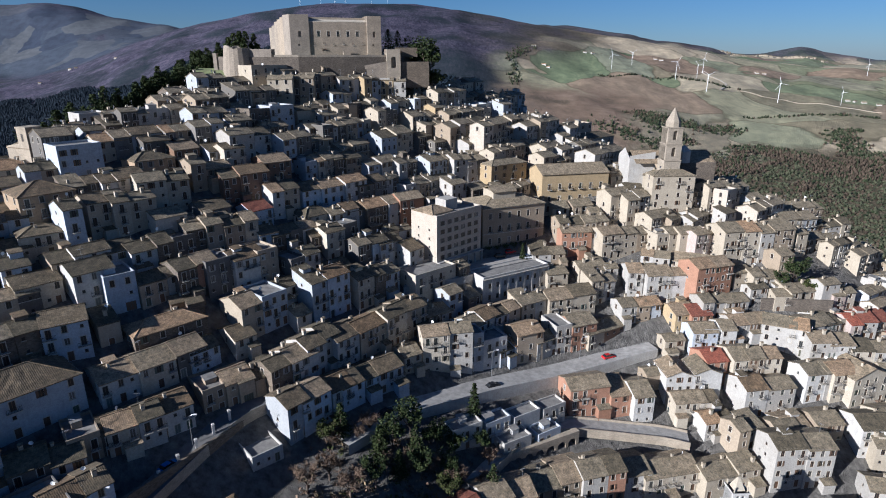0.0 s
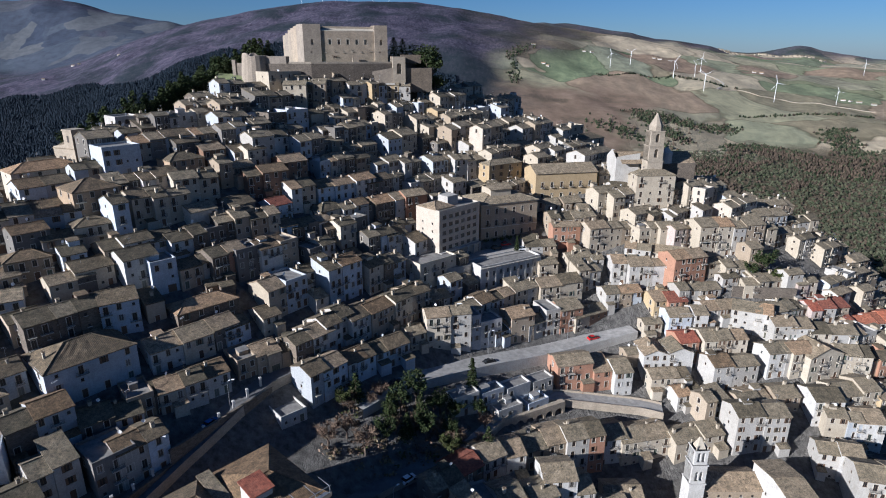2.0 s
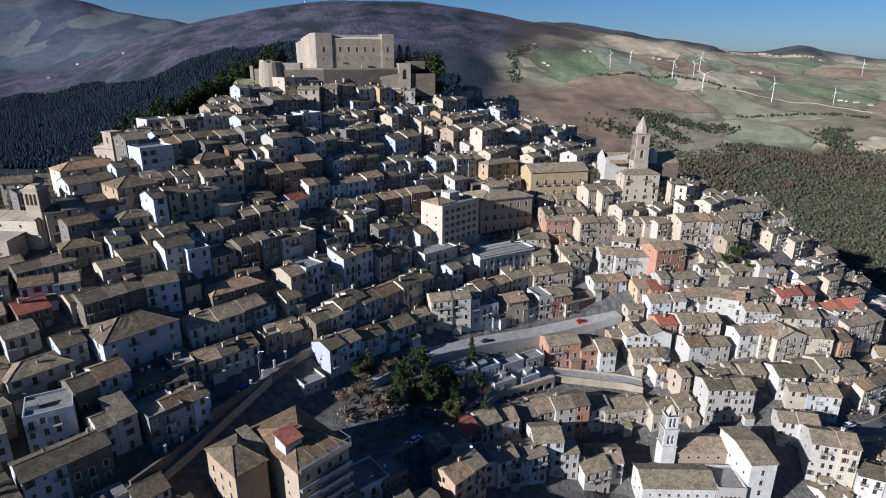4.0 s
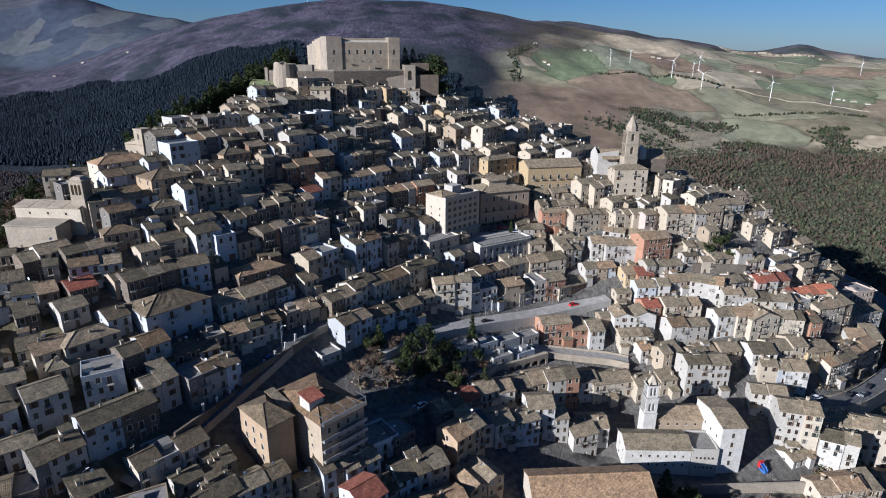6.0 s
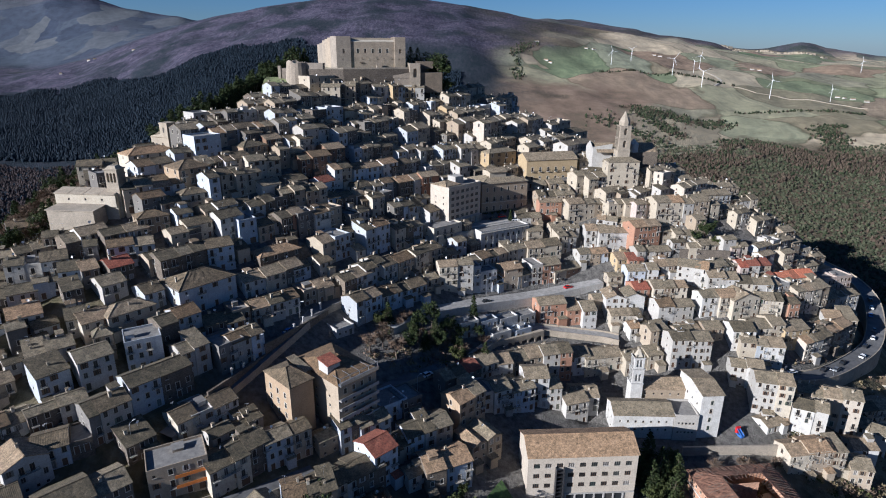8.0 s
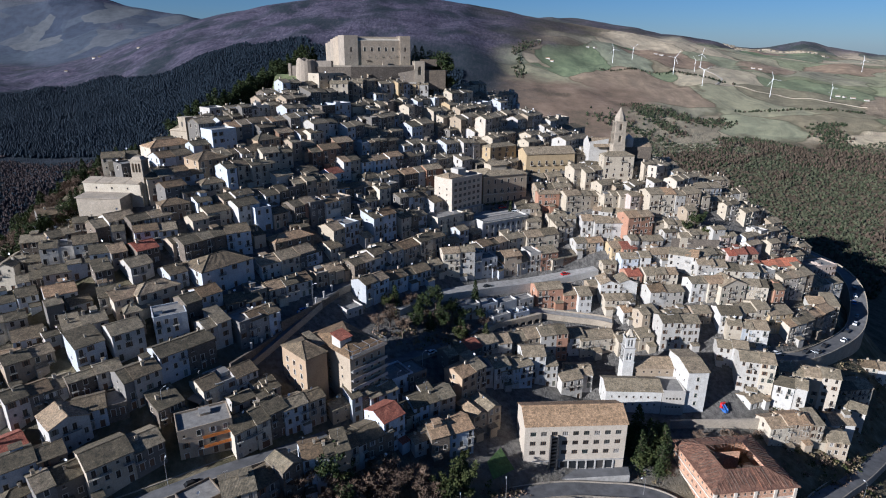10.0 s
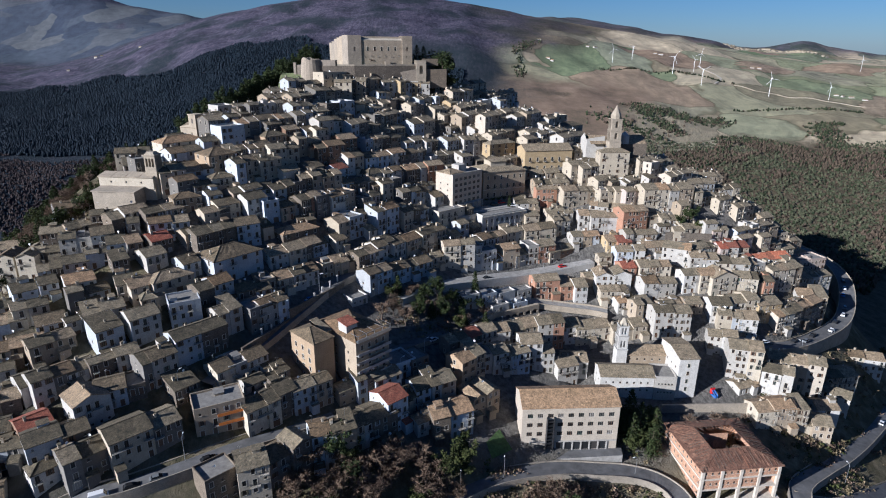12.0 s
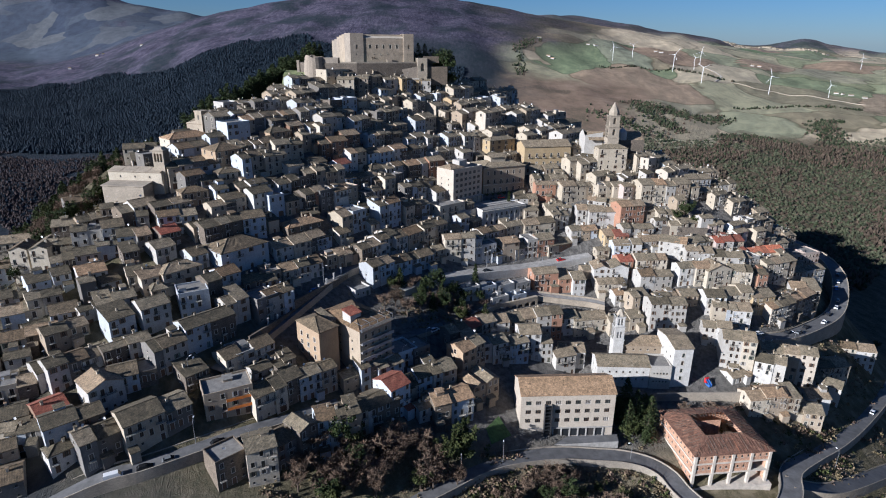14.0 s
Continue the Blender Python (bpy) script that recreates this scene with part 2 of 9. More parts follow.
def ground(x, y):
    """Height of the ground, for numbers or arrays."""
    x, y = np.asarray(x, float), np.asarray(y, float)
    hill = 0
    for my, row in zip(MOUND_Y, MOUNDS):
        for mx, amount in zip(MOUND_X, row):
            hill = hill + amount * np.exp(-((x - mx) ** 2 + (y - my) ** 2) / 5408.0)
    r = np.hypot(x, y)
    side = np.where(y > 1, 784 + 1101 * x / np.maximum(y, 1), np.where(x > 0, 2400, -900))
    side = np.clip(side, -900, 2400)
    east = smooth(850, 1150, side)
    base = np.interp(r, (0, 550, 780, 1000, 1500, 2700, 3600, 4900), (-60, -62, -78, -66, -48, 12, 40, 60))
    base = base + waves(x, y, 130) * 9 * smooth(500, 1000, r) + waves(y, x, 47) * 2.5 * smooth(450, 900, r)
    for crest, table, rise, fall, blur in ((2500, RIDGE_NEAR, 1750, 1500, 38), (3600, RIDGE_WEST, 880, 1300, 14), (4000, RIDGE_FAR, 1500, 900, 7)):
        top = 140 + (97 - sum(np.interp(side + k * blur, *table) for k in (-2, -1, 0, 1, 2)) / 5) / 1101 * crest
        shape = np.where(y < crest, smooth(crest - rise, crest + 30, y), 1 - 0.6 * smooth(crest, crest + fall, y))
        rough = waves(x * 1.1, y, crest / 22) * crest * 0.006 * smooth(0.1, 0.9, shape) * (1 - 0.5 * smooth(0.9, 1.0, shape))
        rough = rough + waves(y * 0.8, x * 1.25, crest / 62) * crest * 0.0024 * smooth(0.05, 0.5, shape) * (1 - 0.8 * smooth(0.85, 1.0, shape))
        base = np.maximum(base, base + (top - base) * shape + rough)
    shoulder = 30 * smooth(152, 192, -x) * (1 - smooth(225, 285, -x)) * np.exp(-((y - 225) / 70.0) ** 2)
    # the street cut in below the arcade
    street = 3.2 * np.exp(-((x - 42) / 26.0) ** 2 - ((y - 120 - 0.25 * (x - 42)) / 6.0) ** 2) + 3.0 * np.exp(-((x - 49) / 7.0) ** 2 - ((y - 104.5) / 4.0) ** 2)
    return base + hill + shoulder - street

# ---- building blocks ----
def mesh_of(name, verts, faces, mats, slots=None):
    me = bpy.data.meshes.new(name)
    me.from_pydata(verts, [], faces)
    for m in mats:
        me.materials.append(m)
    if slots:
        me.polygons.foreach_set("material_index", slots)
    me.update()
    return me


class Shape:
    """Collects boxes, prisms and quads into one mesh."""

    def __init__(self):
        self.v, self.f, self.s = [], [], []

    def quad(self, *pts, slot=0):
        k = len(self.v)
        self.v += [tuple(p) for p in pts]
        self.f.append(tuple(range(k, k + len(pts))))
        self.s.append(slot)

    def box(self, x0, y0, z0, x1, y1, z1, slot=0):
        k = len(self.v)
        self.v += [(x, y, z) for z in (z0, z1) for x, y in ((x0, y0), (x1, y0), (x1, y1), (x0, y1))]
        for f in ((3, 2, 1, 0), (4, 5, 6, 7), (0, 1, 5, 4), (1, 2, 6, 5), (2, 3, 7, 6), (3, 0, 4, 7)):
            self.f.append(tuple(k + i for i in f))
            self.s.append(slot)

    def prism(self, ring, z0, z1, slot=0, top=1.0, cap=True):
        """An upright prism over a ring of (x, y); top scales its upper ring about its middle."""
        n, k = len(ring), len(self.v)
        cx, cy = sum(p[0] for p in ring) / n, sum(p[1] for p in ring) / n
        self.v += [(x, y, z0) for x, y in ring] + [(cx + (x - cx) * top, cy + (y - cy) * top, z1) for x, y in ring]
        for i in range(n):
            j = (i + 1) % n
            self.f.append((k + i, k + j, k + n + j, k + n + i))
            self.s.append(slot)
        if cap:
            self.f.append(tuple(k + n + i for i in range(n)))
            self.s.append(slot)

    def tube(self, a, b, r0, r1, n=6, slot=0):
        a, b = Vector(a), Vector(b)
        q = (b - a).to_track_quat("Z", "Y")
        k = len(self.v)
        for p, r in ((a, r0), (b, r1)):
            for i in range(n):
                w = 2 * math.pi * i / n
                self.v.append(tuple(p + q @ Vector((r * math.cos(w), r * math.sin(w), 0))))
        for i in range(n):
            j = (i + 1) % n
            self.f.append((k + i, k + j, k + n + j, k + n + i))
            self.s.append(slot)
        self.f.append(tuple(k + n + i for i in range(n)))
        self.s.append(slot)

    def mesh(self, name, *mats):
        return mesh_of(name, self.v, self.f, mats, self.s)


def part(name, mesh, parent, m=None, label=""):
    ob = new(name, mesh)
    ob.parent = parent
    if m is not None:
        ob.matrix_basis = m
    if label:
        ob["label"] = label
    return ob


def panel(s, at, along, up, inward, width, height, holes, depth=0.22, slot=0):
    """A wall face from at, with recessed openings (u0, u1, v0, v1)."""
    us = sorted({0.0, width, *[h[0] for h in holes], *[h[1] for h in holes]})
    vs = sorted({0.0, height, *[h[2] for h in holes], *[h[3] for h in holes]})

    def p(u, v, d=0.0):
        return tuple(at[i] + along[i] * u + up[i] * v + inward[i] * d for i in range(3))
    for v0, v1 in zip(vs, vs[1:]):
        start = None
        for u0, u1 in zip(us, us[1:]):
            open_here = any(h[0] <= u0 + 1e-6 and h[1] >= u1 - 1e-6 and h[2] <= v0 + 1e-6 and h[3] >= v1 - 1e-6 for h in holes)
            if open_here:
                if start is not None:
                    s.quad(p(start, v0), p(u0, v0), p(u0, v1), p(start, v1), slot=slot)
                start = None
            elif start is None:
                start = u0
        if start is not None:
            s.quad(p(start, v0), p(us[-1], v0), p(us[-1], v1), p(start, v1), slot=slot)
    for a, b, c, d in holes:
        for q in (((a, c), (b, c)), ((b, c), (b, d)), ((b, d), (a, d)), ((a, d), (a, c))):
            s.quad(p(*q[0]), p(*q[0], depth), p(*q[1], depth), p(*q[1]), slot=slot)
        s.quad(p(a, c, depth), p(b, c, depth), p(b, d, depth), p(a, d, depth), slot=slot)


def sheet(s, xs, zs, solid, y, depth, front, back):
    """A grid of bars and set-back panes that hang together as one piece."""
    k = len(s.v)
    n = len(xs)
    s.v += [(x, y, z) for z in zs for x in xs]
    for j in range(len(zs) - 1):
        for i in range(n - 1):
            q = [k + j * n + i, k + j * n + i + 1, k + (j + 1) * n + i + 1, k + (j + 1) * n + i]
            if solid(i, j):
                s.f.append(tuple(q))
                s.s.append(front)
                continue
            m = len(s.v)
            s.v += [(s.v[p][0], y + depth, s.v[p][2]) for p in q]
            for e in range(4):
                o = (e + 1) % 4
                s.f.append((q[e], m + e, m + o, q[o]))
                s.s.append(front)
            s.f.append((m, m + 1, m + 2, m + 3))
            s.s.append(back)


def opening_mesh(name, w, h, leaf, sill=True, surround=True, bars=1):
    """A window or door that fills an opening; its front lies at y = 0, outward is -y."""
    s = Shape()
    e = 0.07
    xs = [-w / 2]
    for i in range(bars + 1):
        a, b = -w / 2 + w * i / (bars + 1), -w / 2 + w * (i + 1) / (bars + 1)
        xs += [a + (e if i == 0 else 0.04), b - (e if i == bars else 0.04)]
    xs.append(w / 2)
    sheet(s, xs, [0, e, h - e, h], lambda i, j: j != 1 or i % 2 == 0, 0.10, 0.05, 1, 0)
    if surround:
        k = len(s.v)
        ring = [(-w / 2 - 0.16, -0.02), (-w / 2 - 0.16, h + 0.14), (w / 2 + 0.16, h + 0.14), (w / 2 + 0.16, -0.02)]
        hole = [(-w / 2, -0.02), (-w / 2, h), (w / 2, h), (w / 2, -0.02)]
        s.v += [(x, y, z) for y in (-0.04, 0.02) for loop in (ring, hole) for x, z in loop]
        for i in range(3):
            for q in ((k + i, k + 4 + i, k + 5 + i, k + 1 + i), (k + i, k + 1 + i, k + 9 + i, k + 8 + i), (k + 4 + i, k + 12 + i, k + 13 + i, k + 5 + i)):
                s.f.append(q)
                s.s.append(2)
    if sill:
        s.box(-w / 2 - 0.2, -0.12, -0.12, w / 2 + 0.2, 0.1, 0.0, 2)
    return s.mesh(name, leaf, SHUTTER, SURROUND)


def louvred_mesh(w, h):
    """A window with its two slatted shutters folded back on the wall."""
    s = Shape()
    s.box(-w / 2, 0.1, 0, w / 2, 0.13, 0.07, 1)
    s.box(-0.04, 0.11, 0, 0.04, 0.16, h, 1)
    s.quad((-w / 2, 0.15, 0), (w / 2, 0.15, 0), (w / 2, 0.15, h), (-w / 2, 0.15, h), slot=0)
    for side in (-1, 1):
        x0 = side * w / 2 if side > 0 else -w
        s.box(x0, -0.07, 0, x0 + w / 2, -0.02, h, 1)
        for k in range(6):
            z = 0.08 + k * (h - 0.16) / 6
            s.box(x0 + 0.05, -0.09, z, x0 + w / 2 - 0.05, -0.07, z + 0.07, 1)
    s.box(-w / 2 - 0.1, -0.1, -0.1, w / 2 + 0.1, 0.1, 0, 2)
    return s.mesh("window", GLASS, SHUTTER, SURROUND)


WINDOWS = {
    "tall": (1.0, 1.65, opening_mesh("window", 1.0, 1.65, GLASS)),
    "shuttered": (0.95, 1.6, louvred_mesh(0.95, 1.6)),
    "small": (0.7, 0.8, opening_mesh("window", 0.7, 0.8, GLASS, True, False, 0)),
    "french": (1.05, 2.15, opening_mesh("balcony_door", 1.05, 2.15, GLASS, False)),
    "wide": (1.9, 1.5, opening_mesh("window", 1.9, 1.5, GLASS, True, False, 2)),
    "door": (1.15, 2.2, opening_mesh("door", 1.15, 2.2, DOOR, False, True, 1)),
    "garage": (2.3, 2.3, opening_mesh("garage_door", 2.3, 2.3, DOOR, False, False, 3)),
}


def balcony_mesh(w):
    """A stone slab on two brackets, and the iron railing that stands on it."""
    s, r = Shape(), Shape()
    s.box(-w / 2, -0.85, -0.16, w / 2, 0.0, -0.02)
    for x in (-w / 2 + 0.15, w / 2 - 0.3):
        s.box(x, -0.6, -0.34, x + 0.15, 0.0, -0.16)
    path = [(-w / 2, 0.0), (-w / 2, -0.83), (w / 2, -0.83), (w / 2, 0.0)]
    stops = []
    for (x0, y0), (x1, y1) in zip(path, path[1:]):
        n = max(3, int(math.hypot(x1 - x0, y1 - y0) / 0.22))
        for i in range(n):
            stops += [(x0 + (x1 - x0) * f, y0 + (y1 - y0) * f) for f in (i / n, (i + 0.2) / n)]
    stops.append(path[-1])
    r.v += [(x, y, z) for z in (0.05, 0.11, 0.96, 1.03) for x, y in stops]
    m = len(stops)
    for row in range(3):
        for i in range(m - 1):
            if row != 1 or i % 2 == 0:
                r.f.append((row * m + i, row * m + i + 1, (row + 1) * m + i + 1, (row + 1) * m + i))
                r.s.append(0)
    return s.mesh("balcony", SURROUND), r.mesh("railing", IRON)


BALCONIES = [balcony_mesh(1.7), balcony_mesh(2.6), balcony_mesh(3.8)]


def balcony(parent, which, m):
    slab_mesh, rail_mesh = BALCONIES[which]
    part("railing", rail_mesh, part("balcony", slab_mesh, parent, m))


def chimney_mesh(w, h):
    s = Shape()
    s.box(-w / 2, -w / 2, -0.8, w / 2, w / 2, h, 0)
    s.box(-w / 2 - 0.07, -w / 2 - 0.07, h, w / 2 + 0.07, w / 2 + 0.07, h + 0.1, 0)
    for x in (-w / 2, w / 2 - 0.12):
        s.box(x, -w / 2, h + 0.1, x + 0.12, w / 2, h + 0.32, 0)
    s.quad((-w / 2 - 0.1, -w / 2 - 0.1, h + 0.32), (w / 2 + 0.1, -w / 2 - 0.1, h + 0.32), (w / 2 + 0.1, 0, h + 0.5), (-w / 2 - 0.1, 0, h + 0.5), slot=1)
    s.quad((-w / 2 - 0.1, 0, h + 0.5), (w / 2 + 0.1, 0, h + 0.5), (w / 2 + 0.1, w / 2 + 0.1, h + 0.32), (-w / 2 - 0.1, w / 2 + 0.1, h + 0.32), slot=1)
    return s.mesh("chimney", WALL["c"], TILES)


CHIMNEYS = [chimney_mesh(0.6, 1.0), chimney_mesh(0.75, 1.2), chimney_mesh(0.5, 0.8)]


def dish_mesh():
    s = Shape()
    s.tube((0, 0, -0.3), (0, 0, 0.8), 0.03, 0.03, 5, 1)
    rim = 12
    for ring, (r, d) in enumerate(((0.18, 0.10), (0.42, 0.0))):
        for i in range(rim):
            w = 2 * math.pi * i / rim
            s.v.append((r * math.cos(w), -0.1 - (0.12 - d) + 0.0, 0.95 + r * math.sin(w)))
    k = len(s.v) - 2 * rim
    for i in range(rim):
        j = (i + 1) % rim
        s.f.append((k + i, k + j, k + rim + j, k + rim + i))
        s.s.append(0)
    s.f.append(tuple(k + i for i in range(rim)))
    s.s.append(0)
    s.tube((0, -0.15, 0.75), (0, -0.5, 0.95), 0.02, 0.02, 4, 1)
    return s.mesh("satellite_dish", WHITE_METAL, STEEL)


def aerial_mesh():
    s = Shape()
    s.tube((0, 0, -0.5), (0, 0, 2.6), 0.025, 0.02, 5)
    s.tube((-0.7, 0, 2.4), (0.7, 0, 2.4), 0.015, 0.015, 4)
    for i in range(7):
        x = -0.65 + i * 0.21
        s.tube((x, -0.3, 2.4), (x, 0.3, 2.4), 0.01, 0.01, 4)
    return s.mesh("aerial", STEEL)


DISH, AERIAL = dish_mesh(), aerial_mesh()
chance = random.Random(11)


def slab(s, a, b, c, d, thick, nu, nv, wobble, slot=0):
    """A roof slope a-b (eave) to d-c (ridge), of some thickness, its upper face slightly uneven."""
    a, b, c, d = (Vector(p) for p in (a, b, c, d))
    k = len(s.v)
    for j in range(nv + 1):
        for i in range(nu + 1):
            p = a.lerp(b, i / nu).lerp(d.lerp(c, i / nu), j / nv)
            edge = 0.35 if i in (0, nu) or j in (0, nv) else 1
            s.v.append((p.x, p.y, p.z + wobble * edge * (chance.random() - 0.55)))
    for j in range(nv):
        for i in range(nu):
            q = k + j * (nu + 1) + i
            s.f.append((q, q + 1, q + nu + 2, q + nu + 1))
            s.s.append(slot)
    low = Vector((0, 0, -thick))
    for p, q in ((a, b), (b, c), (c, d), (d, a)):
        s.quad(p + low, q + low, q, p, slot=slot)
    s.quad(d + low, c + low, b + low, a + low, slot=slot)


def roof_mesh(w, d, kind, rise, tiles, over=0.32):
    """A roof over a w by d house whose front wall lies on y = 0; z = 0 is the eave."""
    s = Shape()
    roof_shape(s, w, d, kind, rise, over)
    return s.mesh("roof", tiles)


def roof_shape(s, w, d, kind, rise, over=0.32):
    """The slopes, ridge and hips of a roof, added to s."""
    x0, x1, y0, y1 = -w / 2 - over * 0.6, w / 2 + over * 0.6, -over, d + over
    drop = -over * rise / (d / 2)
    nu, nv = max(2, int(w / 1.6)), 4
    if kind == "s":
        slab(s, (x0, y0, -over * rise / d), (x1, y0, -over * rise / d), (x1, y1, rise * (1 + over / d)), (x0, y1, rise * (1 + over / d)), 0.18, nu, nv + 2, 0.12)
    elif kind == "g":
        gd = -over * rise / (w / 2)
        slab(s, (x0, y1, gd), (x0, y0, gd), (0, y0, rise), (0, y1, rise), 0.18, max(2, int(d / 1.6)), nv, 0.12)
        slab(s, (x1, y0, gd), (x1, y1, gd), (0, y1, rise), (0, y0, rise), 0.18, max(2, int(d / 1.6)), nv, 0.12)
        s.box(-0.14, y0, rise - 0.1, 0.14, y1, rise + 0.1)
    elif kind == "h":
        run = min(d / 2, w / 2 - 0.6)
        r0, r1, m = -w / 2 + run, w / 2 - run, d / 2
        z = rise
        slab(s, (x0, y0, drop), (x1, y0, drop), (r1, m, z), (r0, m, z), 0.18, nu, nv, 0.1)
        slab(s, (x1, y1, drop), (x0, y1, drop), (r0, m, z), (r1, m, z), 0.18, nu, nv, 0.1)
        slab(s, (x0, y1, drop), (x0, y0, drop), (r0, m, z), (r0, m, z), 0.18, nv, nv, 0.05)
        slab(s, (x1, y0, drop), (x1, y1, drop), (r1, m, z), (r1, m, z), 0.18, nv, nv, 0.05)
        s.tube((r0, m, z), (x0, y0, drop), 0.13, 0.13, 5)
        s.tube((r1, m, z), (x1, y0, drop), 0.13, 0.13, 5)
        s.box(r0, m - 0.13, z - 0.1, r1, m + 0.13, z + 0.1)
    else:
        slab(s, (x0, y0, drop), (x1, y0, drop), (x1, d / 2, rise), (x0, d / 2, rise), 0.18, nu, nv, 0.14)
        slab(s, (x1, y1, drop), (x0, y1, drop), (x0, d / 2, rise), (x1, d / 2, rise), 0.18, nu, nv, 0.14)
        s.box(x0, d / 2 - 0.14, rise - 0.1, x1, d / 2 + 0.14, rise + 0.1)


STOREY = 3.0
LABELS = {"w": "whitewashed plaster", "a": "pale blue-grey plastered", "c": "cream plastered", "b": "beige plastered", "t": "tan plastered",
          "o": "orange plastered", "y": "yellow plastered", "p": "pink plastered", "i": "ivory plastered", "g": "weathered grey plastered", "r": "brown plastered", "s": "rubble stone"}
ROOFS = {"p": "tiled gable roof", "g": "tiled gable front", "h": "tiled hip roof", "s": "tiled lean-to roof", "f": "flat terrace roof"}
NUMBERS = {1: "one-storey", 2: "two-storey", 3: "three-storey", 4: "four-storey", 5: "five-storey", 6: "six-storey"}


def fill(s, at, along, inward, width, foot, top, storeys, columns, rich):
    """One wall with its windows and doors; foot and top are heights under and above the first floor at z = 0."""
    holes, put = [], []
    cols = max(1, columns)
    for floor in range(storeys):
        z = -(floor + 1) * STOREY
        kinds = []
        for c in range(cols):
            u = width * (c + 0.5) / cols + chance.uniform(-0.25, 0.25)
            lowest = floor == storeys - 1
            if chance.random() < 0.10 * (1 if rich else 3.2):
                continue
            if lowest and rich:
                kind = chance.choice(["door", "door", "garage", "small", "door"])
            elif rich and chance.random() < 0.36:
                kind = "french"
            else:
                kind = chance.choice(["tall", "tall", "shuttered", "small"]) if rich else chance.choice(["tall", "small"])
            w, h, me = WINDOWS[kind]
            if u - w / 2 < 0.35 or u + w / 2 > width - 0.35 or (kind == "garage" and width / cols < 3.4):
                kind = "small"
                w, h, me = WINDOWS[kind]
            if u - w / 2 < 0.3 or u + w / 2 > width - 0.3:
                continue
            v = z + (0.02 if kind in ("door", "garage", "french") else 0.85 if kind != "small" else 1.2)
            if v < foot + 0.05 or v + h > top - 0.15:
                continue
            holes.append((u - w / 2, u + w / 2, v - foot, v - foot + h))
            put.append((u, v, kind, me))
    panel(s, tuple(at[i] + (0, 0, foot)[i] for i in range(3)), along, (0, 0, 1), inward, width, top - foot, holes)
    return [(tuple(at[i] + along[i] * u + (0, 0, v)[i] for i in range(3)), kind, me) for u, v, kind, me in put]


FILLING = {"v": [], "f": [], "s": [], "m": []}


def absorb(me, m):
    """Adds a mesh to the one joined mesh of lesser houses."""
    k = len(FILLING["v"])
    FILLING["v"] += [tuple(m @ v.co) for v in me.vertices]
    slots = []
    for mat in me.materials:
        if mat not in FILLING["m"]:
            FILLING["m"].append(mat)
        slots.append(FILLING["m"].index(mat))
    for p in me.polygons:
        FILLING["f"].append(tuple(k + i for i in p.vertices))
        FILLING["s"].append(slots[p.material_index])


def filler(*values):
    h(*values, joined=True)


def h(x, y, eave, heading, w, d, storeys, colour, kind, joined=False):
    """A terrace of one or two houses; the front eave's middle is at (x, y, eave), the front seen along the heading from left to right."""
    wide = 8.4 if joined else 9.6
    if kind not in "pROs" or w < wide:
        one_house(x, y, eave, heading, w, d, storeys, colour, kind, joined)
        return
    ca, sa = math.cos(radians(heading)), math.sin(radians(heading))
    cut = w * chance.uniform(0.38, 0.62)
    second = chance.choice(colour + ("wwwwcibcc" if x > 20 else "aawwgscb"))
    flip = chance.random() < 0.5
    for u, width, first in ((-w / 2 + cut / 2, cut, True), (cut / 2, w - cut, False)):
        up, back = (0.0, 0.0) if first != flip else (chance.uniform(-1.0, 0.7), chance.uniform(-0.5, 0.9))
        roof = kind if first != flip or kind in "RO" else chance.choice("ppppsf" if kind == "p" else "sspp")
        one_house(x + ca * u - sa * back, y + sa * u + ca * back, eave + up, heading + chance.uniform(-2, 2), width - 0.04, d * chance.uniform(0.88, 1.0), storeys, colour if first != flip else second, roof, joined or first == flip)


def porch(w, d, foot, front_low, top, wall, tiles):
    """A low lean-to before the front."""
    s = Shape()
    wide, deep = chance.uniform(2.2, min(4.0, w * 0.6)), chance.uniform(1.4, 2.6)
    x0 = chance.choice((-w / 2, w / 2 - wide))
    z = max(top, front_low + chance.uniform(2.4, 3.4))
    s.box(x0, -deep, foot, x0 + wide, 0.0, z)
    slab(s, (x0 - 0.12, -deep - 0.25, z + 0.02), (x0 + wide + 0.12, -deep - 0.25, z + 0.02), (x0 + wide + 0.12, 0.0, z + 0.3 * deep), (x0 - 0.12, 0.0, z + 0.3 * deep), 0.14, 3, 2, 0.06, 1)
    return s.mesh("porch", wall, tiles)


def roof_room(w, d, rise, wall, tiles):
    """A small room that stands up through the roof."""
    s = Shape()
    wide, deep, tall = chance.uniform(1.8, 2.8), chance.uniform(1.8, 2.6), rise + chance.uniform(0.9, 1.7)
    x0, y0 = chance.uniform(-w / 2 + 0.4, w / 2 - wide - 0.4), d * chance.uniform(0.3, 0.6)
    s.box(x0, y0, -0.5, x0 + wide, y0 + deep, tall)
    slab(s, (x0 - 0.15, y0 - 0.2, tall + 0.03), (x0 + wide + 0.15, y0 - 0.2, tall + 0.03), (x0 + wide + 0.15, y0 + deep + 0.15, tall + 0.4), (x0 - 0.15, y0 + deep + 0.15, tall + 0.4), 0.12, 2, 2, 0.05, 1)
    return s.mesh("roof_room", wall, tiles)


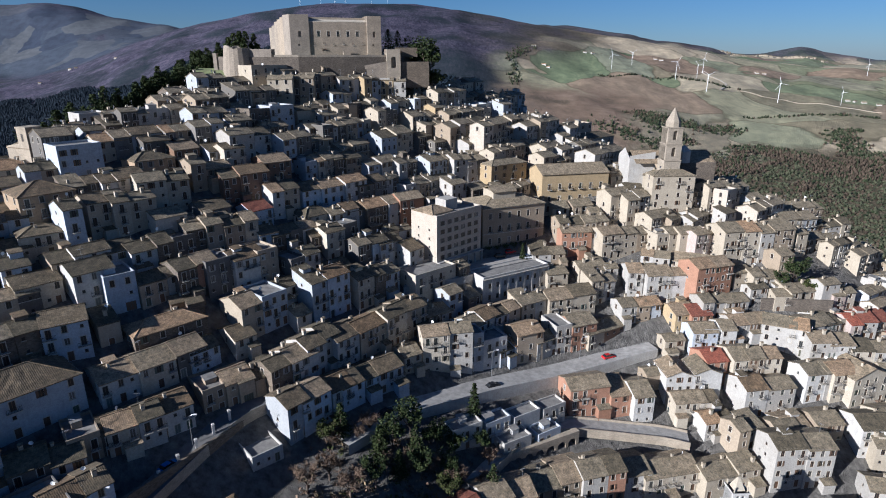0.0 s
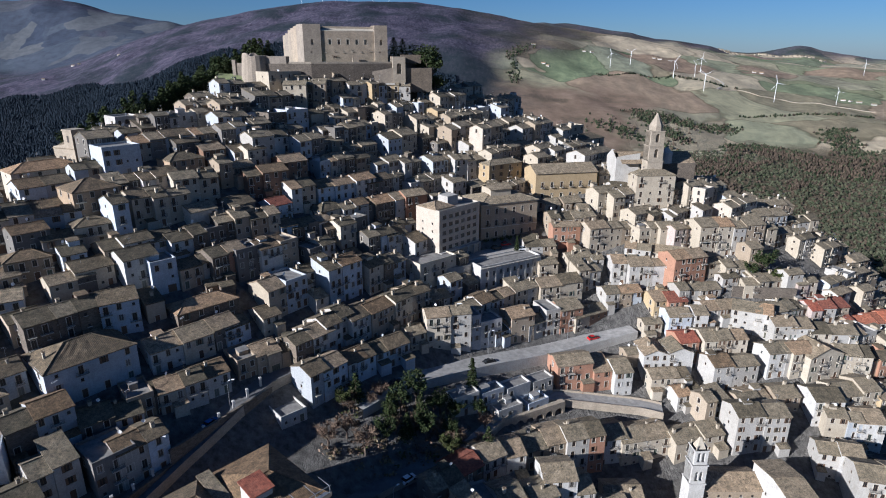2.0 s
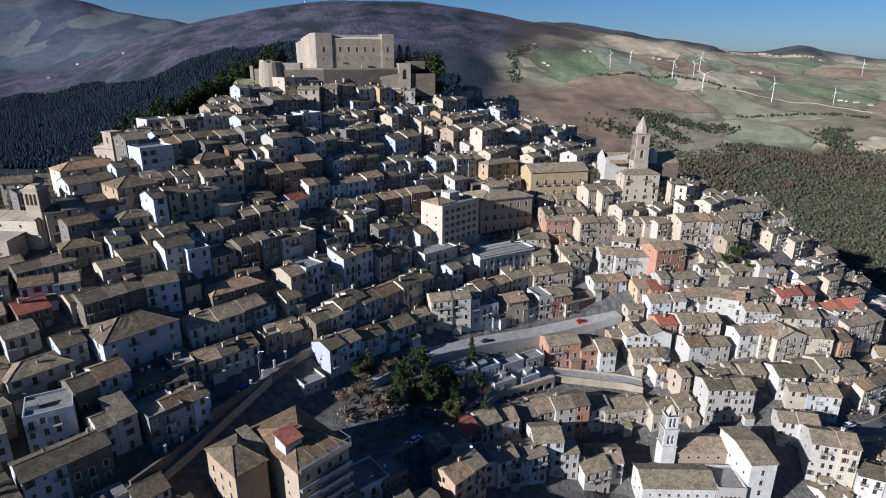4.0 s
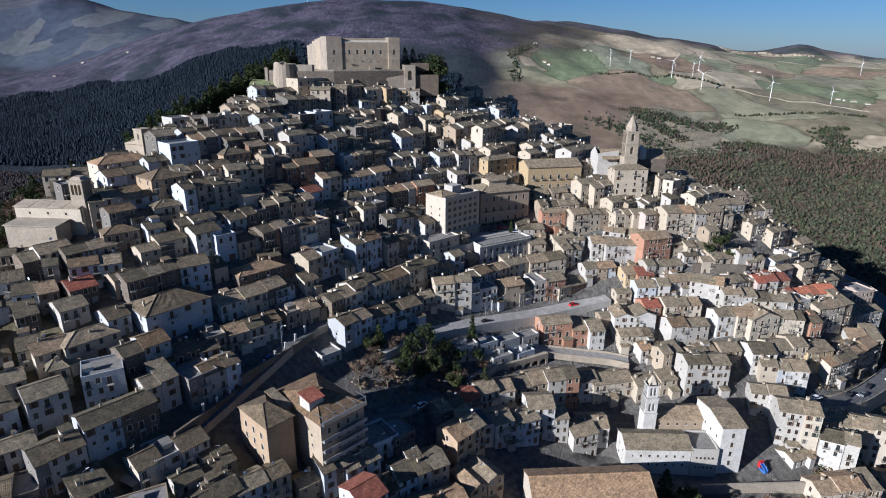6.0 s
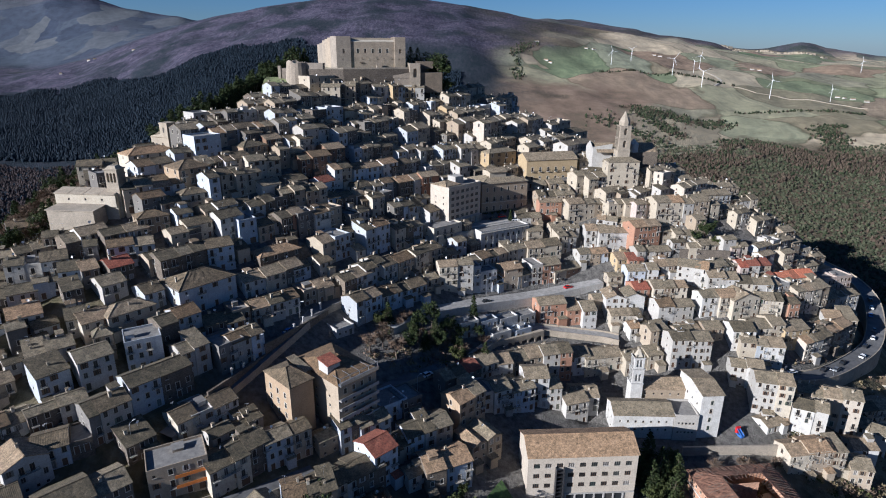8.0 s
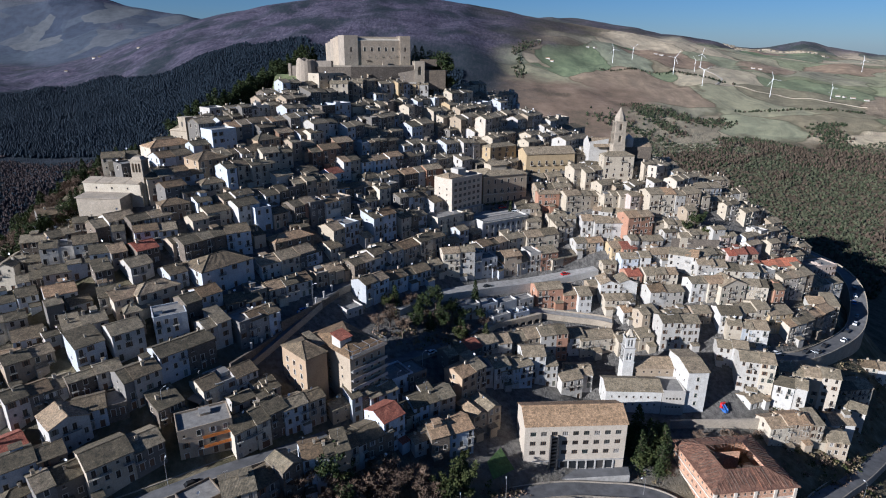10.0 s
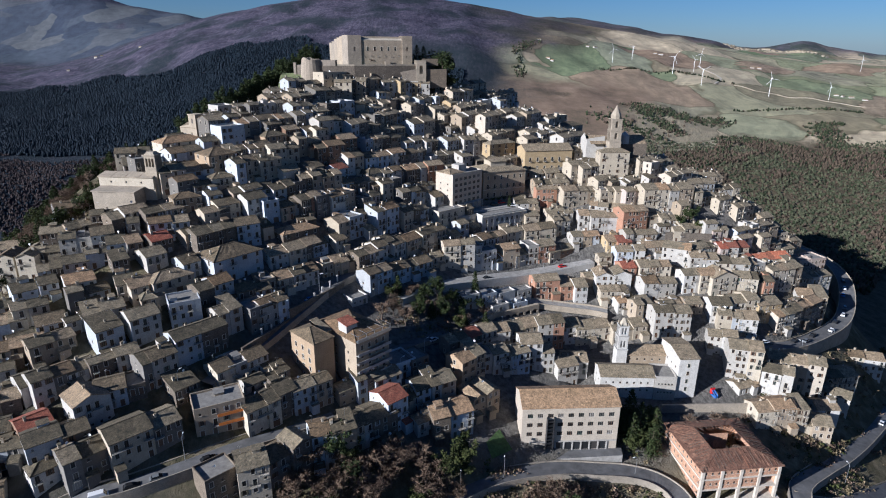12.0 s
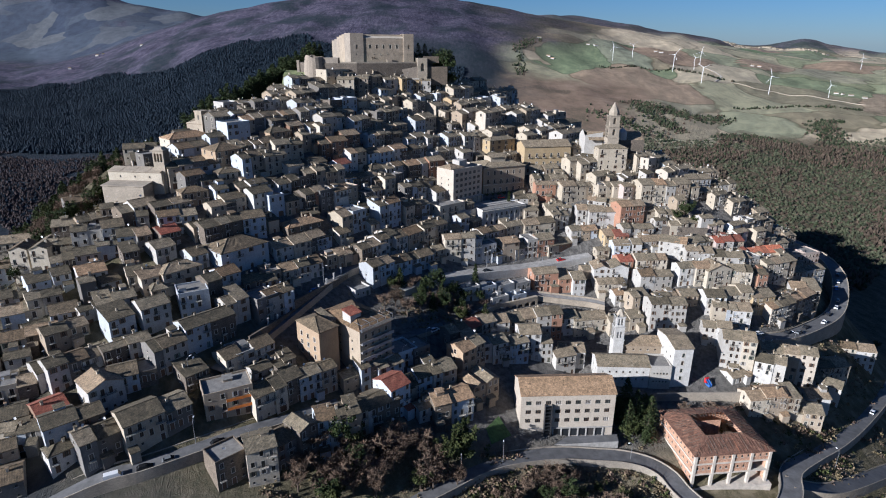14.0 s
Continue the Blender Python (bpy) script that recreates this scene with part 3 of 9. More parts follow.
def one_house(x, y, eave, heading, w, d, storeys, colour, kind, joined=False):
    """A house whose front eave's middle is at (x, y, eave), the front seen along the heading from left to right."""
    red = None
    if kind in "RO":
        red, kind = (RED_TILES if kind == "R" else ORANGE_TILES), "p"
    storeys = int(storeys)
    ca, sa = math.cos(radians(heading)), math.sin(radians(heading))
    corners = [(x + ca * u - sa * v, y + sa * u + ca * v) for u in (-w / 2, w / 2) for v in (0, d)]
    lowest = min(float(ground(*c)) for c in corners) - 1.2 - eave
    foot = min(lowest, -storeys * STOREY - 0.6)
    front_low = min(float(ground(*corners[0])), float(ground(*corners[2]))) - eave
    rise = 0.0 if kind == "f" else {"s": 0.28 * d, "g": 0.2 * w, "h": 0.19 * min(w, d) * 1.1}.get(kind, 0.19 * d)
    rise = min(rise, 3.2)
    s = Shape()
    where = pose(x, y, eave, 0, 0, heading)
    pieces = []
    rich = not joined
    cols = max(1, min(4, int(w / 2.35)))
    levels = max(1, min(storeys + 1, int(-front_low / STOREY + 0.35)))
    put = [(p, k, me, 0) for p, k, me in fill(s, (-w / 2, 0, 0), (1, 0, 0), (0, 1, 0), w, foot, 0.0, levels, cols, True)]
    side_cols = 1 if d < 10 else 2
    seen = levels if rich else min(levels, 2)
    put += [(p, k, me, -90) for p, k, me in fill(s, (-w / 2, d, 0), (0, -1, 0), (1, 0, 0), d, foot, 0.0, min(seen, 2), side_cols, False)]
    panel(s, (w / 2, 0, foot), (0, 1, 0), (0, 0, 1), (-1, 0, 0), d, -foot, [])
    panel(s, (w / 2, d, foot), (-1, 0, 0), (0, 0, 1), (0, -1, 0), w, -foot, [])
    if kind == "p":
        for e, flip in ((-w / 2, True), (w / 2, False)):
            tri = [(e, 0, 0), (e, d, 0), (e, d / 2, rise - 0.02)]
            s.quad(*(reversed(tri) if flip else tri))
    elif kind == "g":
        s.quad((-w / 2, 0, 0), (w / 2, 0, 0), (0, 0, rise - 0.02))
        s.quad((w / 2, d, 0), (-w / 2, d, 0), (0, d, rise - 0.02))
    elif kind == "s":
        s.quad((w / 2, d, 0), (-w / 2, d, 0), (-w / 2, d, rise), (w / 2, d, rise))
        s.quad((-w / 2, d, 0), (-w / 2, 0, 0), (-w / 2, d, rise))
        s.quad((w / 2, 0, 0), (w / 2, d, 0), (w / 2, d, rise))
    elif kind == "f":
        for b in ((-w / 2, 0, w / 2, 0.25), (-w / 2, d - 0.25, w / 2, d), (-w / 2, 0.25, -w / 2 + 0.25, d - 0.25), (w / 2 - 0.25, 0.25, w / 2, d - 0.25)):
            s.box(b[0], b[1], 0, b[2], b[3], 0.7)
    # most western houses get the darker brown tiles, few of the others
    tiles = red or (DARK_TILES if chance.random() < (0.72 if x < -5 and y < 190 else 0.12) else TILES)
    r = Shape()
    if kind == "f":
        r.box(-w / 2 + 0.26, 0.26, -0.2, w / 2 - 0.26, d - 0.26, 0.05)
    else:
        roof_shape(r, w, d, kind, rise)
    if kind != "f" and w > 5 and chance.random() < 0.3:
        pieces.append(("porch", porch(w, d, foot, front_low, -storeys * STOREY, WALL[colour], tiles), pose(0, 0, 0)))
    if w > 4.5 and chance.random() < (0.45 if kind == "f" else 0.14):
        pieces.append(("roof_room", roof_room(w, d, rise * 0.6, WALL[colour], FLAT_ROOF if kind == "f" else tiles), pose(0, 0, 0)))
    pieces.append(("wall", s.mesh("wall", WALL[colour]), pose(0, 0, 0)))
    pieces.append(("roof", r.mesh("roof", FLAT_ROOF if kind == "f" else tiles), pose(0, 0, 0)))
    upper = [p for p in put if p[1] == "french" and p[3] == 0]
    for (p, k, me, turn) in put:
        pieces.append(({"door": "door", "garage": "garage_door", "french": "balcony_door"}.get(k, "window"), me, pose(*p, 0, 0, turn)))
    for p, k, me, turn in upper[:3]:
        b = BALCONIES[0 if w < 7 else chance.choice([0, 1])]
        pieces += [("balcony", b[0], pose(*p)), ("railing", b[1], pose(*p))]
    if kind != "f" and chance.random() < (0.85 if joined else 0.5):
        u, v = chance.uniform(-w / 2 + 0.8, w / 2 - 0.8), chance.uniform(d * 0.3, d * 0.7)
        z = rise * (1 - abs(v - d / 2) / (d / 2)) if kind in "ph" else rise * v / d if kind == "s" else rise * (1 - abs(u) / (w / 2))
        pieces.append(("chimney", chance.choice(CHIMNEYS), pose(u, v, z - 0.2 if kind != "h" else z * 0.6)))
    if chance.random() < (0.6 if joined else 0.3):
        me, nm = chance.choice([(DISH, "satellite_dish"), (AERIAL, "aerial")])
        pieces.append((nm, me, pose(chance.uniform(-w / 3, w / 3), d / 2, rise + 0.1, 0, 0, chance.uniform(-60, 60))))
    if joined:
        for name, me, m in pieces:
            absorb(me, where @ m)
        return None
    house = new("house")
    house.matrix_basis = where
    last = {}
    for name, me, m in pieces:
        above = last.get({"chimney": "roof", "satellite_dish": "roof", "aerial": "roof", "railing": "balcony"}.get(name), house)
        last[name] = part(name, me, above, pose(0, 0, 0) if name == "railing" else m)
    tagged(house, f"{NUMBERS[min(6, storeys)]} {LABELS[colour]} house with a {'red ' if red else 'worn '}{ROOFS[kind]}", "house", "houses of the hill town")
    return house

# ---- ground ----
def terrain_material():
    def build(node, link, shader):
        place = node("ShaderNodeNewGeometry").outputs["Position"]
        split = node("ShaderNodeSeparateXYZ")
        link(place, split.inputs[0])
        flat = node("ShaderNodeMapping")
        flat.inputs[3].default_value = (1, 1, 0)
        link(place, flat.inputs[0])
        where = flat.outputs[0]

        def value(op, a, b):
            n = node("ShaderNodeMath")
            n.operation = op
            for socket, v in zip(n.inputs, (a, b)):
                if isinstance(v, (int, float)):
                    socket.default_value = v
                else:
                    link(v, socket)
            return n.outputs[0]

        def band(v, a, b):
            n = node("ShaderNodeMapRange")
            n.inputs[1].default_value, n.inputs[2].default_value = a, b
            n.interpolation_type = "SMOOTHSTEP"
            link(v, n.inputs[0])
            return n.outputs[0]
        # fields
        bend = node("ShaderNodeVectorMath")
        bend.operation = "ADD"
        warp = node("ShaderNodeTexNoise", Scale=0.004, Detail=3)
        link(where, warp.inputs[0])
        push = node("ShaderNodeVectorMath")
        push.operation = "SCALE"
        push.inputs[3].default_value = 260
        link(warp.outputs[1], push.inputs[0])
        link(where, bend.inputs[0])
        link(push.outputs[0], bend.inputs[1])
        plots = node("ShaderNodeTexVoronoi", Scale=0.0042)
        link(bend.outputs[0], plots.inputs[0])
        hue = node("ShaderNodeSeparateColor")
        link(plots.outputs["Color"], hue.inputs[0])
        field = ramp(node, link, hue.outputs[0], [(0.0, (0.235, 0.178, 0.125)), (0.16, (0.128, 0.163, 0.086)), (0.3, (0.42, 0.345, 0.24)), (0.44, (0.166, 0.186, 0.114)),
                                                  (0.56, (0.23, 0.165, 0.115)), (0.7, (0.205, 0.212, 0.145)), (0.85, (0.38, 0.315, 0.22)), (1.0, (0.15, 0.176, 0.1))])
        rows_of = noise_of(node, link, bend.outputs[0], 0.05, 3, 0.6, (1, 0.12, 1))
        field = mixed(node, link, 1.0, field, ramp(node, link, rows_of, [(0.35, (0.82, 0.83, 0.84)), (0.65, (1.14, 1.13, 1.1))]), "MULTIPLY")
        rim = node("ShaderNodeTexVoronoi", Scale=0.0042)
        rim.feature = "DISTANCE_TO_EDGE"
        link(bend.outputs[0], rim.inputs[0])
        hedge = ramp(node, link, rim.outputs["Distance"], [(0.006, (0.62, 0.62, 0.6)), (0.022, (1, 1, 1))])
        field = mixed(node, link, 1.0, field, hedge, "MULTIPLY")
        mottle = ramp(node, link, noise_of(node, link, where, 0.02, 7, 0.7), [(0.3, (0.8, 0.8, 0.82)), (0.7, (1.42, 1.42, 1.42))])
        field = mixed(node, link, 1.0, field, mottle, "MULTIPLY")
        # winter woods; the blue haze of distance is put into their base colour
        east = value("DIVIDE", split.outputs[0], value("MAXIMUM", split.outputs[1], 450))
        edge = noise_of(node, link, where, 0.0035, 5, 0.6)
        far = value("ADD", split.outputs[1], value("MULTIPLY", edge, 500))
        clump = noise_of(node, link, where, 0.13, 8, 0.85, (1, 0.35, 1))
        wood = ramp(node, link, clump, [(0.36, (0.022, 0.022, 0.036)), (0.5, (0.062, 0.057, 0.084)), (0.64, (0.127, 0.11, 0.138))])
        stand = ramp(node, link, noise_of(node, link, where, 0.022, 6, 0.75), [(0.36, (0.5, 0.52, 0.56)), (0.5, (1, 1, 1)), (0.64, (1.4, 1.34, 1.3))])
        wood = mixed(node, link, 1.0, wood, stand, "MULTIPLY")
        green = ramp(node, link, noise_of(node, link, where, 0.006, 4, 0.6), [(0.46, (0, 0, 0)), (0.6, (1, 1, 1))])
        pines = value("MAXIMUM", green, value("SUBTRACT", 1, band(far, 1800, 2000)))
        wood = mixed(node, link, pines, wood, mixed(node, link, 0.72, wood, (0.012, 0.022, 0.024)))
        rust = ramp(node, link, clump, [(0.34, (0.035, 0.034, 0.020)), (0.5, (0.095, 0.078, 0.050)), (0.66, (0.17, 0.14, 0.095))])
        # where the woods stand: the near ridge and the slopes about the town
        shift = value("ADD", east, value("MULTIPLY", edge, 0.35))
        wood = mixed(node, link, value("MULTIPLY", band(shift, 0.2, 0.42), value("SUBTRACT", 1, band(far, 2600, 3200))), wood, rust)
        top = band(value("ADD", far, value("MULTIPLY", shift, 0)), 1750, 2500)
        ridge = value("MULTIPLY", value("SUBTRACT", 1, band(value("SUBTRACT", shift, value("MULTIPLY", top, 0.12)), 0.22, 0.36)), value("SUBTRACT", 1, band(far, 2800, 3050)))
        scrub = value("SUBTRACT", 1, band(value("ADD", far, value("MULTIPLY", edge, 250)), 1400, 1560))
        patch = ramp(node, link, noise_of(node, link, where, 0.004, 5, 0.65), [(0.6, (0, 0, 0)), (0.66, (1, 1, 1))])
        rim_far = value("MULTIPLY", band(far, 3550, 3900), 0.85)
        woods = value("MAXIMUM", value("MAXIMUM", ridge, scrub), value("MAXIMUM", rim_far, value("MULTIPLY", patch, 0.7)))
        # pasture on the western mountain, its blue-grey colour painted to include distance haze
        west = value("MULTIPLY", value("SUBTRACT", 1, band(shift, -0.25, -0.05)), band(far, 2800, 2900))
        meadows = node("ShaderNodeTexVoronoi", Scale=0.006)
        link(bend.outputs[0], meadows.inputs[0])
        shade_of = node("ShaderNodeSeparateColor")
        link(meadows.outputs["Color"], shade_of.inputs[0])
        hazed_pasture = ramp(node, link, shade_of.outputs[0], [(0.0, (0.035, 0.043, 0.066)), (0.3, (0.06, 0.07, 0.09)), (0.5, (0.032, 0.04, 0.062)), (0.72, (0.095, 0.10, 0.106)), (0.8, (0.04, 0.048, 0.07)), (1.0, (0.055, 0.066, 0.085))])
        # reddish ploughland behind the church
        plough = value("MULTIPLY", value("SUBTRACT", 1, band(shift, 0.46, 0.54)), value("SUBTRACT", 1, band(far, 1720, 1840)))
        tilled = ramp(node, link, noise_of(node, link, where, 0.012, 6, 0.7), [(0.3, (0.09, 0.078, 0.052)), (0.5, (0.19, 0.138, 0.098)), (0.7, (0.285, 0.215, 0.155))])
        field = mixed(node, link, plough, field, tilled)
        field = mixed(node, link, west, field, mixed(node, link, 1.0, hazed_pasture, mottle, "MULTIPLY"))
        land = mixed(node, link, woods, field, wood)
        # bare, grassy and trodden earth by the houses
        soil = ramp(node, link, noise_of(node, link, where, 0.12, 6, 0.75), [(0.3, (0.05, 0.05, 0.026)), (0.5, (0.125, 0.108, 0.065)), (0.7, (0.25, 0.21, 0.14))])
        stony = ramp(node, link, noise_of(node, link, where, 0.5, 5, 0.7), [(0.3, (0.06, 0.057, 0.052)), (0.7, (0.20, 0.187, 0.168))])
        tx, ty = value("SUBTRACT", split.outputs[0], 10), value("SUBTRACT", split.outputs[1], 178)
        ring = value("ADD", value("POWER", value("DIVIDE", tx, 185), 2), value("POWER", value("DIVIDE", ty, 145), 2))
        near = value("SUBTRACT", 1, band(value("ADD", ring, value("MULTIPLY", edge, 0.5)), 1.3, 2.2))
        town = value("SUBTRACT", 1, band(ring, 0.55, 0.85))
        land = mixed(node, link, near, land, soil)
        land = mixed(node, link, town, land, stony)
        link(land, shader.inputs["Base Color"])
        shader.inputs["Roughness"].default_value = 0.95
        shader.inputs["Specular IOR Level"].default_value = 0.1
        bumped(node, link, shader, clump, 0.6, 4.0)
    return material("countryside", build)


def ground_sheet():
    angles = [radians(a) for a in np.concatenate([np.arange(-46, 46.01, 0.24), np.arange(50, 314, 6)])]
    rings = [0.0] + list(np.geomspace(14, 4930, 300))
    a, r = np.meshgrid(np.array(angles), np.array(rings[1:]))
    x, y = np.sin(a) * r, np.cos(a) * r
    z = ground(x, y)
    n, m = len(angles), len(rings) - 1
    verts = [(0.0, 0.0, float(ground(0, 0)))] + list(zip(x.ravel().tolist(), y.ravel().tolist(), z.ravel().tolist()))
    faces = [(0, 1 + (i + 1) % n, 1 + i) for i in range(n)]
    for j in range(m - 1):
        for i in range(n):
            k = (i + 1) % n
            faces.append((1 + j * n + i, 1 + j * n + k, 1 + (j + 1) * n + k, 1 + (j + 1) * n + i))
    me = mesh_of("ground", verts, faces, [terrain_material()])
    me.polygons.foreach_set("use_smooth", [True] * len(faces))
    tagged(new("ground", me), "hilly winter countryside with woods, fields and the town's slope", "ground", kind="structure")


ground_sheet()

# ---- the large buildings ----
def thing(name, x, y, z, heading, label, category, group=""):
    ob = new(name)
    ob.matrix_basis = pose(x, y, z, 0, 0, heading)
    return tagged(ob, label, category, group)


def face(s, at, along, inward, width, height, rows, cols, kind, first, step=3.1, margin=1.0, skip=(), slot=0):
    """A wall with a regular grid of openings; returns where they go."""
    w, hh, me = kind
    holes, put = [], []
    for r in range(rows):
        for c in range(cols):
            if (r, c) in skip:
                continue
            u = margin + (width - 2 * margin) * (c + 0.5) / cols
            v = first + r * step
            holes.append((u - w / 2, u + w / 2, v, v + hh))
            put.append(tuple(at[i] + along[i] * u + (0, 0, v)[i] for i in range(3)))
    panel(s, at, along, (0, 0, 1), inward, width, height, holes, 0.25, slot)
    return put


def block(name, x, y, base, heading, w, d, height, wall, label, category, front, left=None, right=None, roof="h", rise=2.2, tiles=None, deep=3.0):
    """A large building; the front's middle foot is at (x, y, base). front, left, right: rows, columns, window kind, first sill, step."""
    ob = thing(name, x, y, base, heading, label, category)
    s = Shape()
    sides = (((-w / 2, 0, 0), (1, 0, 0), (0, 1, 0), w, front, 0), ((-w / 2, d, 0), (0, -1, 0), (1, 0, 0), d, left, -90),
             ((w / 2, 0, 0), (0, 1, 0), (-1, 0, 0), d, right, 90))
    put = []
    for at, along, inward, width, plan, turn in sides:
        if plan:
            rows, cols, kind, first, step = plan
            put += [(p, kind, turn) for p in face(s, at, along, inward, width, height, rows, cols, WINDOWS[kind], first, step)]
        else:
            panel(s, at, along, (0, 0, 1), inward, width, height, [])
    panel(s, (w / 2, d, 0), (-1, 0, 0), (0, 0, 1), (0, -1, 0), w, height, [])
    for a, b in (((-w / 2, 0), (w / 2, 0)), ((w / 2, 0), (w / 2, d)), ((w / 2, d), (-w / 2, d)), ((-w / 2, d), (-w / 2, 0))):
        s.quad((*a, -deep), (*b, -deep), (*b, 0), (*a, 0))
    if roof == "g":
        s.quad((-w / 2, 0, height), (w / 2, 0, height), (0, 0, height + rise))
        s.quad((w / 2, d, height), (-w / 2, d, height), (0, d, height + rise))
    if roof == "p":
        for e, flip in ((-w / 2, True), (w / 2, False)):
            tri = [(e, 0, height), (e, d, height), (e, d / 2, height + rise - 0.02)]
            s.quad(*(reversed(tri) if flip else tri))
    if roof == "f":
        for b in ((-w / 2, 0, w / 2, 0.3), (-w / 2, d - 0.3, w / 2, d), (-w / 2, 0.3, -w / 2 + 0.3, d - 0.3), (w / 2 - 0.3, 0.3, w / 2, d - 0.3)):
            s.box(b[0], b[1], height, b[2], b[3], height + 0.8)
    part("wall", s.mesh("wall", wall), ob)
    if roof == "f":
        r = Shape()
        r.box(-w / 2 + 0.31, 0.31, height - 0.3, w / 2 - 0.31, d - 0.31, height + 0.06)
        part("roof", r.mesh("roof", FLAT_ROOF), ob)
    elif roof:
        part("roof", roof_mesh(w, d, roof, rise, tiles or TILES, 0.5), ob, pose(0, 0, height))
    for p, kind, turn in put:
        part("door" if kind == "door" else "window", WINDOWS[kind][2], ob, pose(*p, 0, 0, turn))
    return ob


def string_course(ob, w, z, d=0.12, name="cornice", wall=None):
    s = Shape()
    s.box(-w / 2 - 0.1, -d, z, w / 2 + 0.1, 0.02, z + 0.22)
    part(name, s.mesh(name, wall or SURROUND), ob)


def arch_hole(s, x0, x1, z0, z1, depth, y=0.0, slot=0, n=8):
    """The soffit and dark inside of a round-headed opening."""
    r, cx = (x1 - x0) / 2, (x0 + x1) / 2
    pts = [(x0, z0)] + [(cx - r * math.cos(math.pi * i / n), z1 - r + r * math.sin(math.pi * i / n)) for i in range(n + 1)] + [(x1, z0)]
    for a, b in zip(pts, pts[1:]):
        s.quad((a[0], y, a[1]), (b[0], y, b[1]), (b[0], y + depth, b[1]), (a[0], y + depth, a[1]), slot=slot)
    return pts


def arched_wall(s, x0, x1, z0, z1, arches, y=0.0, depth=0.8, slot=0, n=8):
    """A flat wall face with true round-headed openings (left, right, foot, crown)."""
    last = x0
    for a, b, lo, hi in arches:
        s.quad((last, y, z0), (a, y, z0), (a, y, z1), (last, y, z1), slot=slot)
        if lo > z0:
            s.quad((a, y, z0), (b, y, z0), (b, y, lo), (a, y, lo), slot=slot)
        pts = arch_hole(s, a, b, lo, hi, depth, y, slot, n)[1:-1]
        for p, q in zip(pts, pts[1:]):
            s.quad((p[0], y, p[1]), (q[0], y, q[1]), (q[0], y, z1), (p[0], y, z1), slot=slot)
        last = b
    s.quad((last, y, z0), (x1, y, z0), (x1, y, z1), (last, y, z1), slot=slot)


# castle on the summit; its west side runs off at a slant
castle = thing("castle", -64.8, 266.3, 139.0, 18, "large pale stone castle with flat tops above the roofs", "castle")
s = Shape()
put = face(s, (8, 0.5, 0), (1, 0, 0), (0, 1, 0), 25, 14.6, 1, 5, WINDOWS["french"], 8.4, margin=2)
s.box(8, 0.9, 0, 33, 9, 14.6)
part("front_range", s.mesh("front_range", CASTLE_STONE), castle)
s = Shape()
s.box(8, 8.0, 14.6, 33, 9.0, 16.6)
part("inner_wall", s.mesh("inner_wall", PALE_STONE), castle)
s = Shape()
s.quad((8, 0.45, 14.6), (33, 0.45, 14.6), (33, 3.4, 15.5), (8, 3.4, 15.5))
s.quad((8, 0.45, 14.3), (33, 0.45, 14.3), (33, 0.45, 14.6), (8, 0.45, 14.6))
s.quad((33, 3.4, 14.6), (8, 3.4, 14.6), (8, 3.4, 15.5), (33, 3.4, 15.5))
part("coping", s.mesh("coping", WALL["c"]), castle, None, "pale sloping wall top")
for p in put:
    part("window", WINDOWS["french"][2], castle, pose(*p) @ Matrix.Diagonal((1.25, 1, 1.15, 1)))
for k in range(6):
    part("small_window", WINDOWS["small"][2], castle, pose(10 + 4.2 * k, 0.36, 4.9 + 0.4 * (k % 2)))
for name, x0, x1, y0, top in (("west_tower", 0, 8, 0.0, 17.2), ("east_tower", 33, 39.2, -0.4, 17.0)):
    s = Shape()
    m = (x1 - x0) / 2
    panel(s, (x0, y0, 0), (1, 0, 0), (0, 0, 1), (0, 1, 0), x1 - x0, top, [(m - 0.6, m + 0.6, 8.2, 10.6), (m - 0.9, m - 0.2, 4.6, 5.4)], 0.5)
    s.prism([(x0, y0 + 0.6), (x1, y0 + 0.6), (x1, 9), (x0 - (2.1 if x0 == 0 else 0), 9)], 0, top)
    s.quad((x0 - (2.1 if x0 == 0 else 0), 9, 0), (x0, y0, 0), (x0, y0, top), (x0 - (2.1 if x0 == 0 else 0), 9, top))
    s.quad((x1, y0, 0), (x1, 9, 0), (x1, 9, top), (x1, y0, top))
    s.quad((x0, y0, top), (x1, y0, top), (x1, y0 + 0.6, top), (x0, y0 + 0.6, top))
    part(name, s.mesh(name, CASTLE_STONE), castle)
for k, top in enumerate((16.5, 15.8, 15.0, 13.6, 12.8)):
    s = Shape()
    a, b = 9 + 4.36 * k, 9 + 4.36 * (k + 1)
    s.prism([(-0.2273 * a, a), (-0.2273 * a + 2.4, a), (-0.2273 * b + 2.4, b), (-0.2273 * b, b)], 0, top)
    part("curtain_wall", s.mesh("curtain_wall", CASTLE_STONE), castle)
s = Shape()
s.box(-4.5, 29, 0, 39, 30.8, 13)
part("north_wall", s.mesh("north_wall", CASTLE_STONE), castle)
s = Shape()
s.box(37.4, 9, 0, 39.2, 29, 14)
part("east_wall", s.mesh("east_wall", CASTLE_STONE), castle)
s = Shape()
side = [(-3.6, 0)] + [(-3.6 + 0.4 * (k // 2 + k % 2), 0.35 * (k // 2 + 1)) for k in range(16)] + [(-0.4, 0)]
k = len(side)
s.v += [(x, y, z) for x in (22, 25) for y, z in side]
s.f += [(i, i + 1, k + i + 1, k + i) for i in range(k - 1)] + [tuple(range(k)), tuple(range(2 * k - 1, k - 1, -1))]
s.s += [0] * (k + 1)
part("stairs", s.mesh("stairs", CASTLE_STONE), castle)

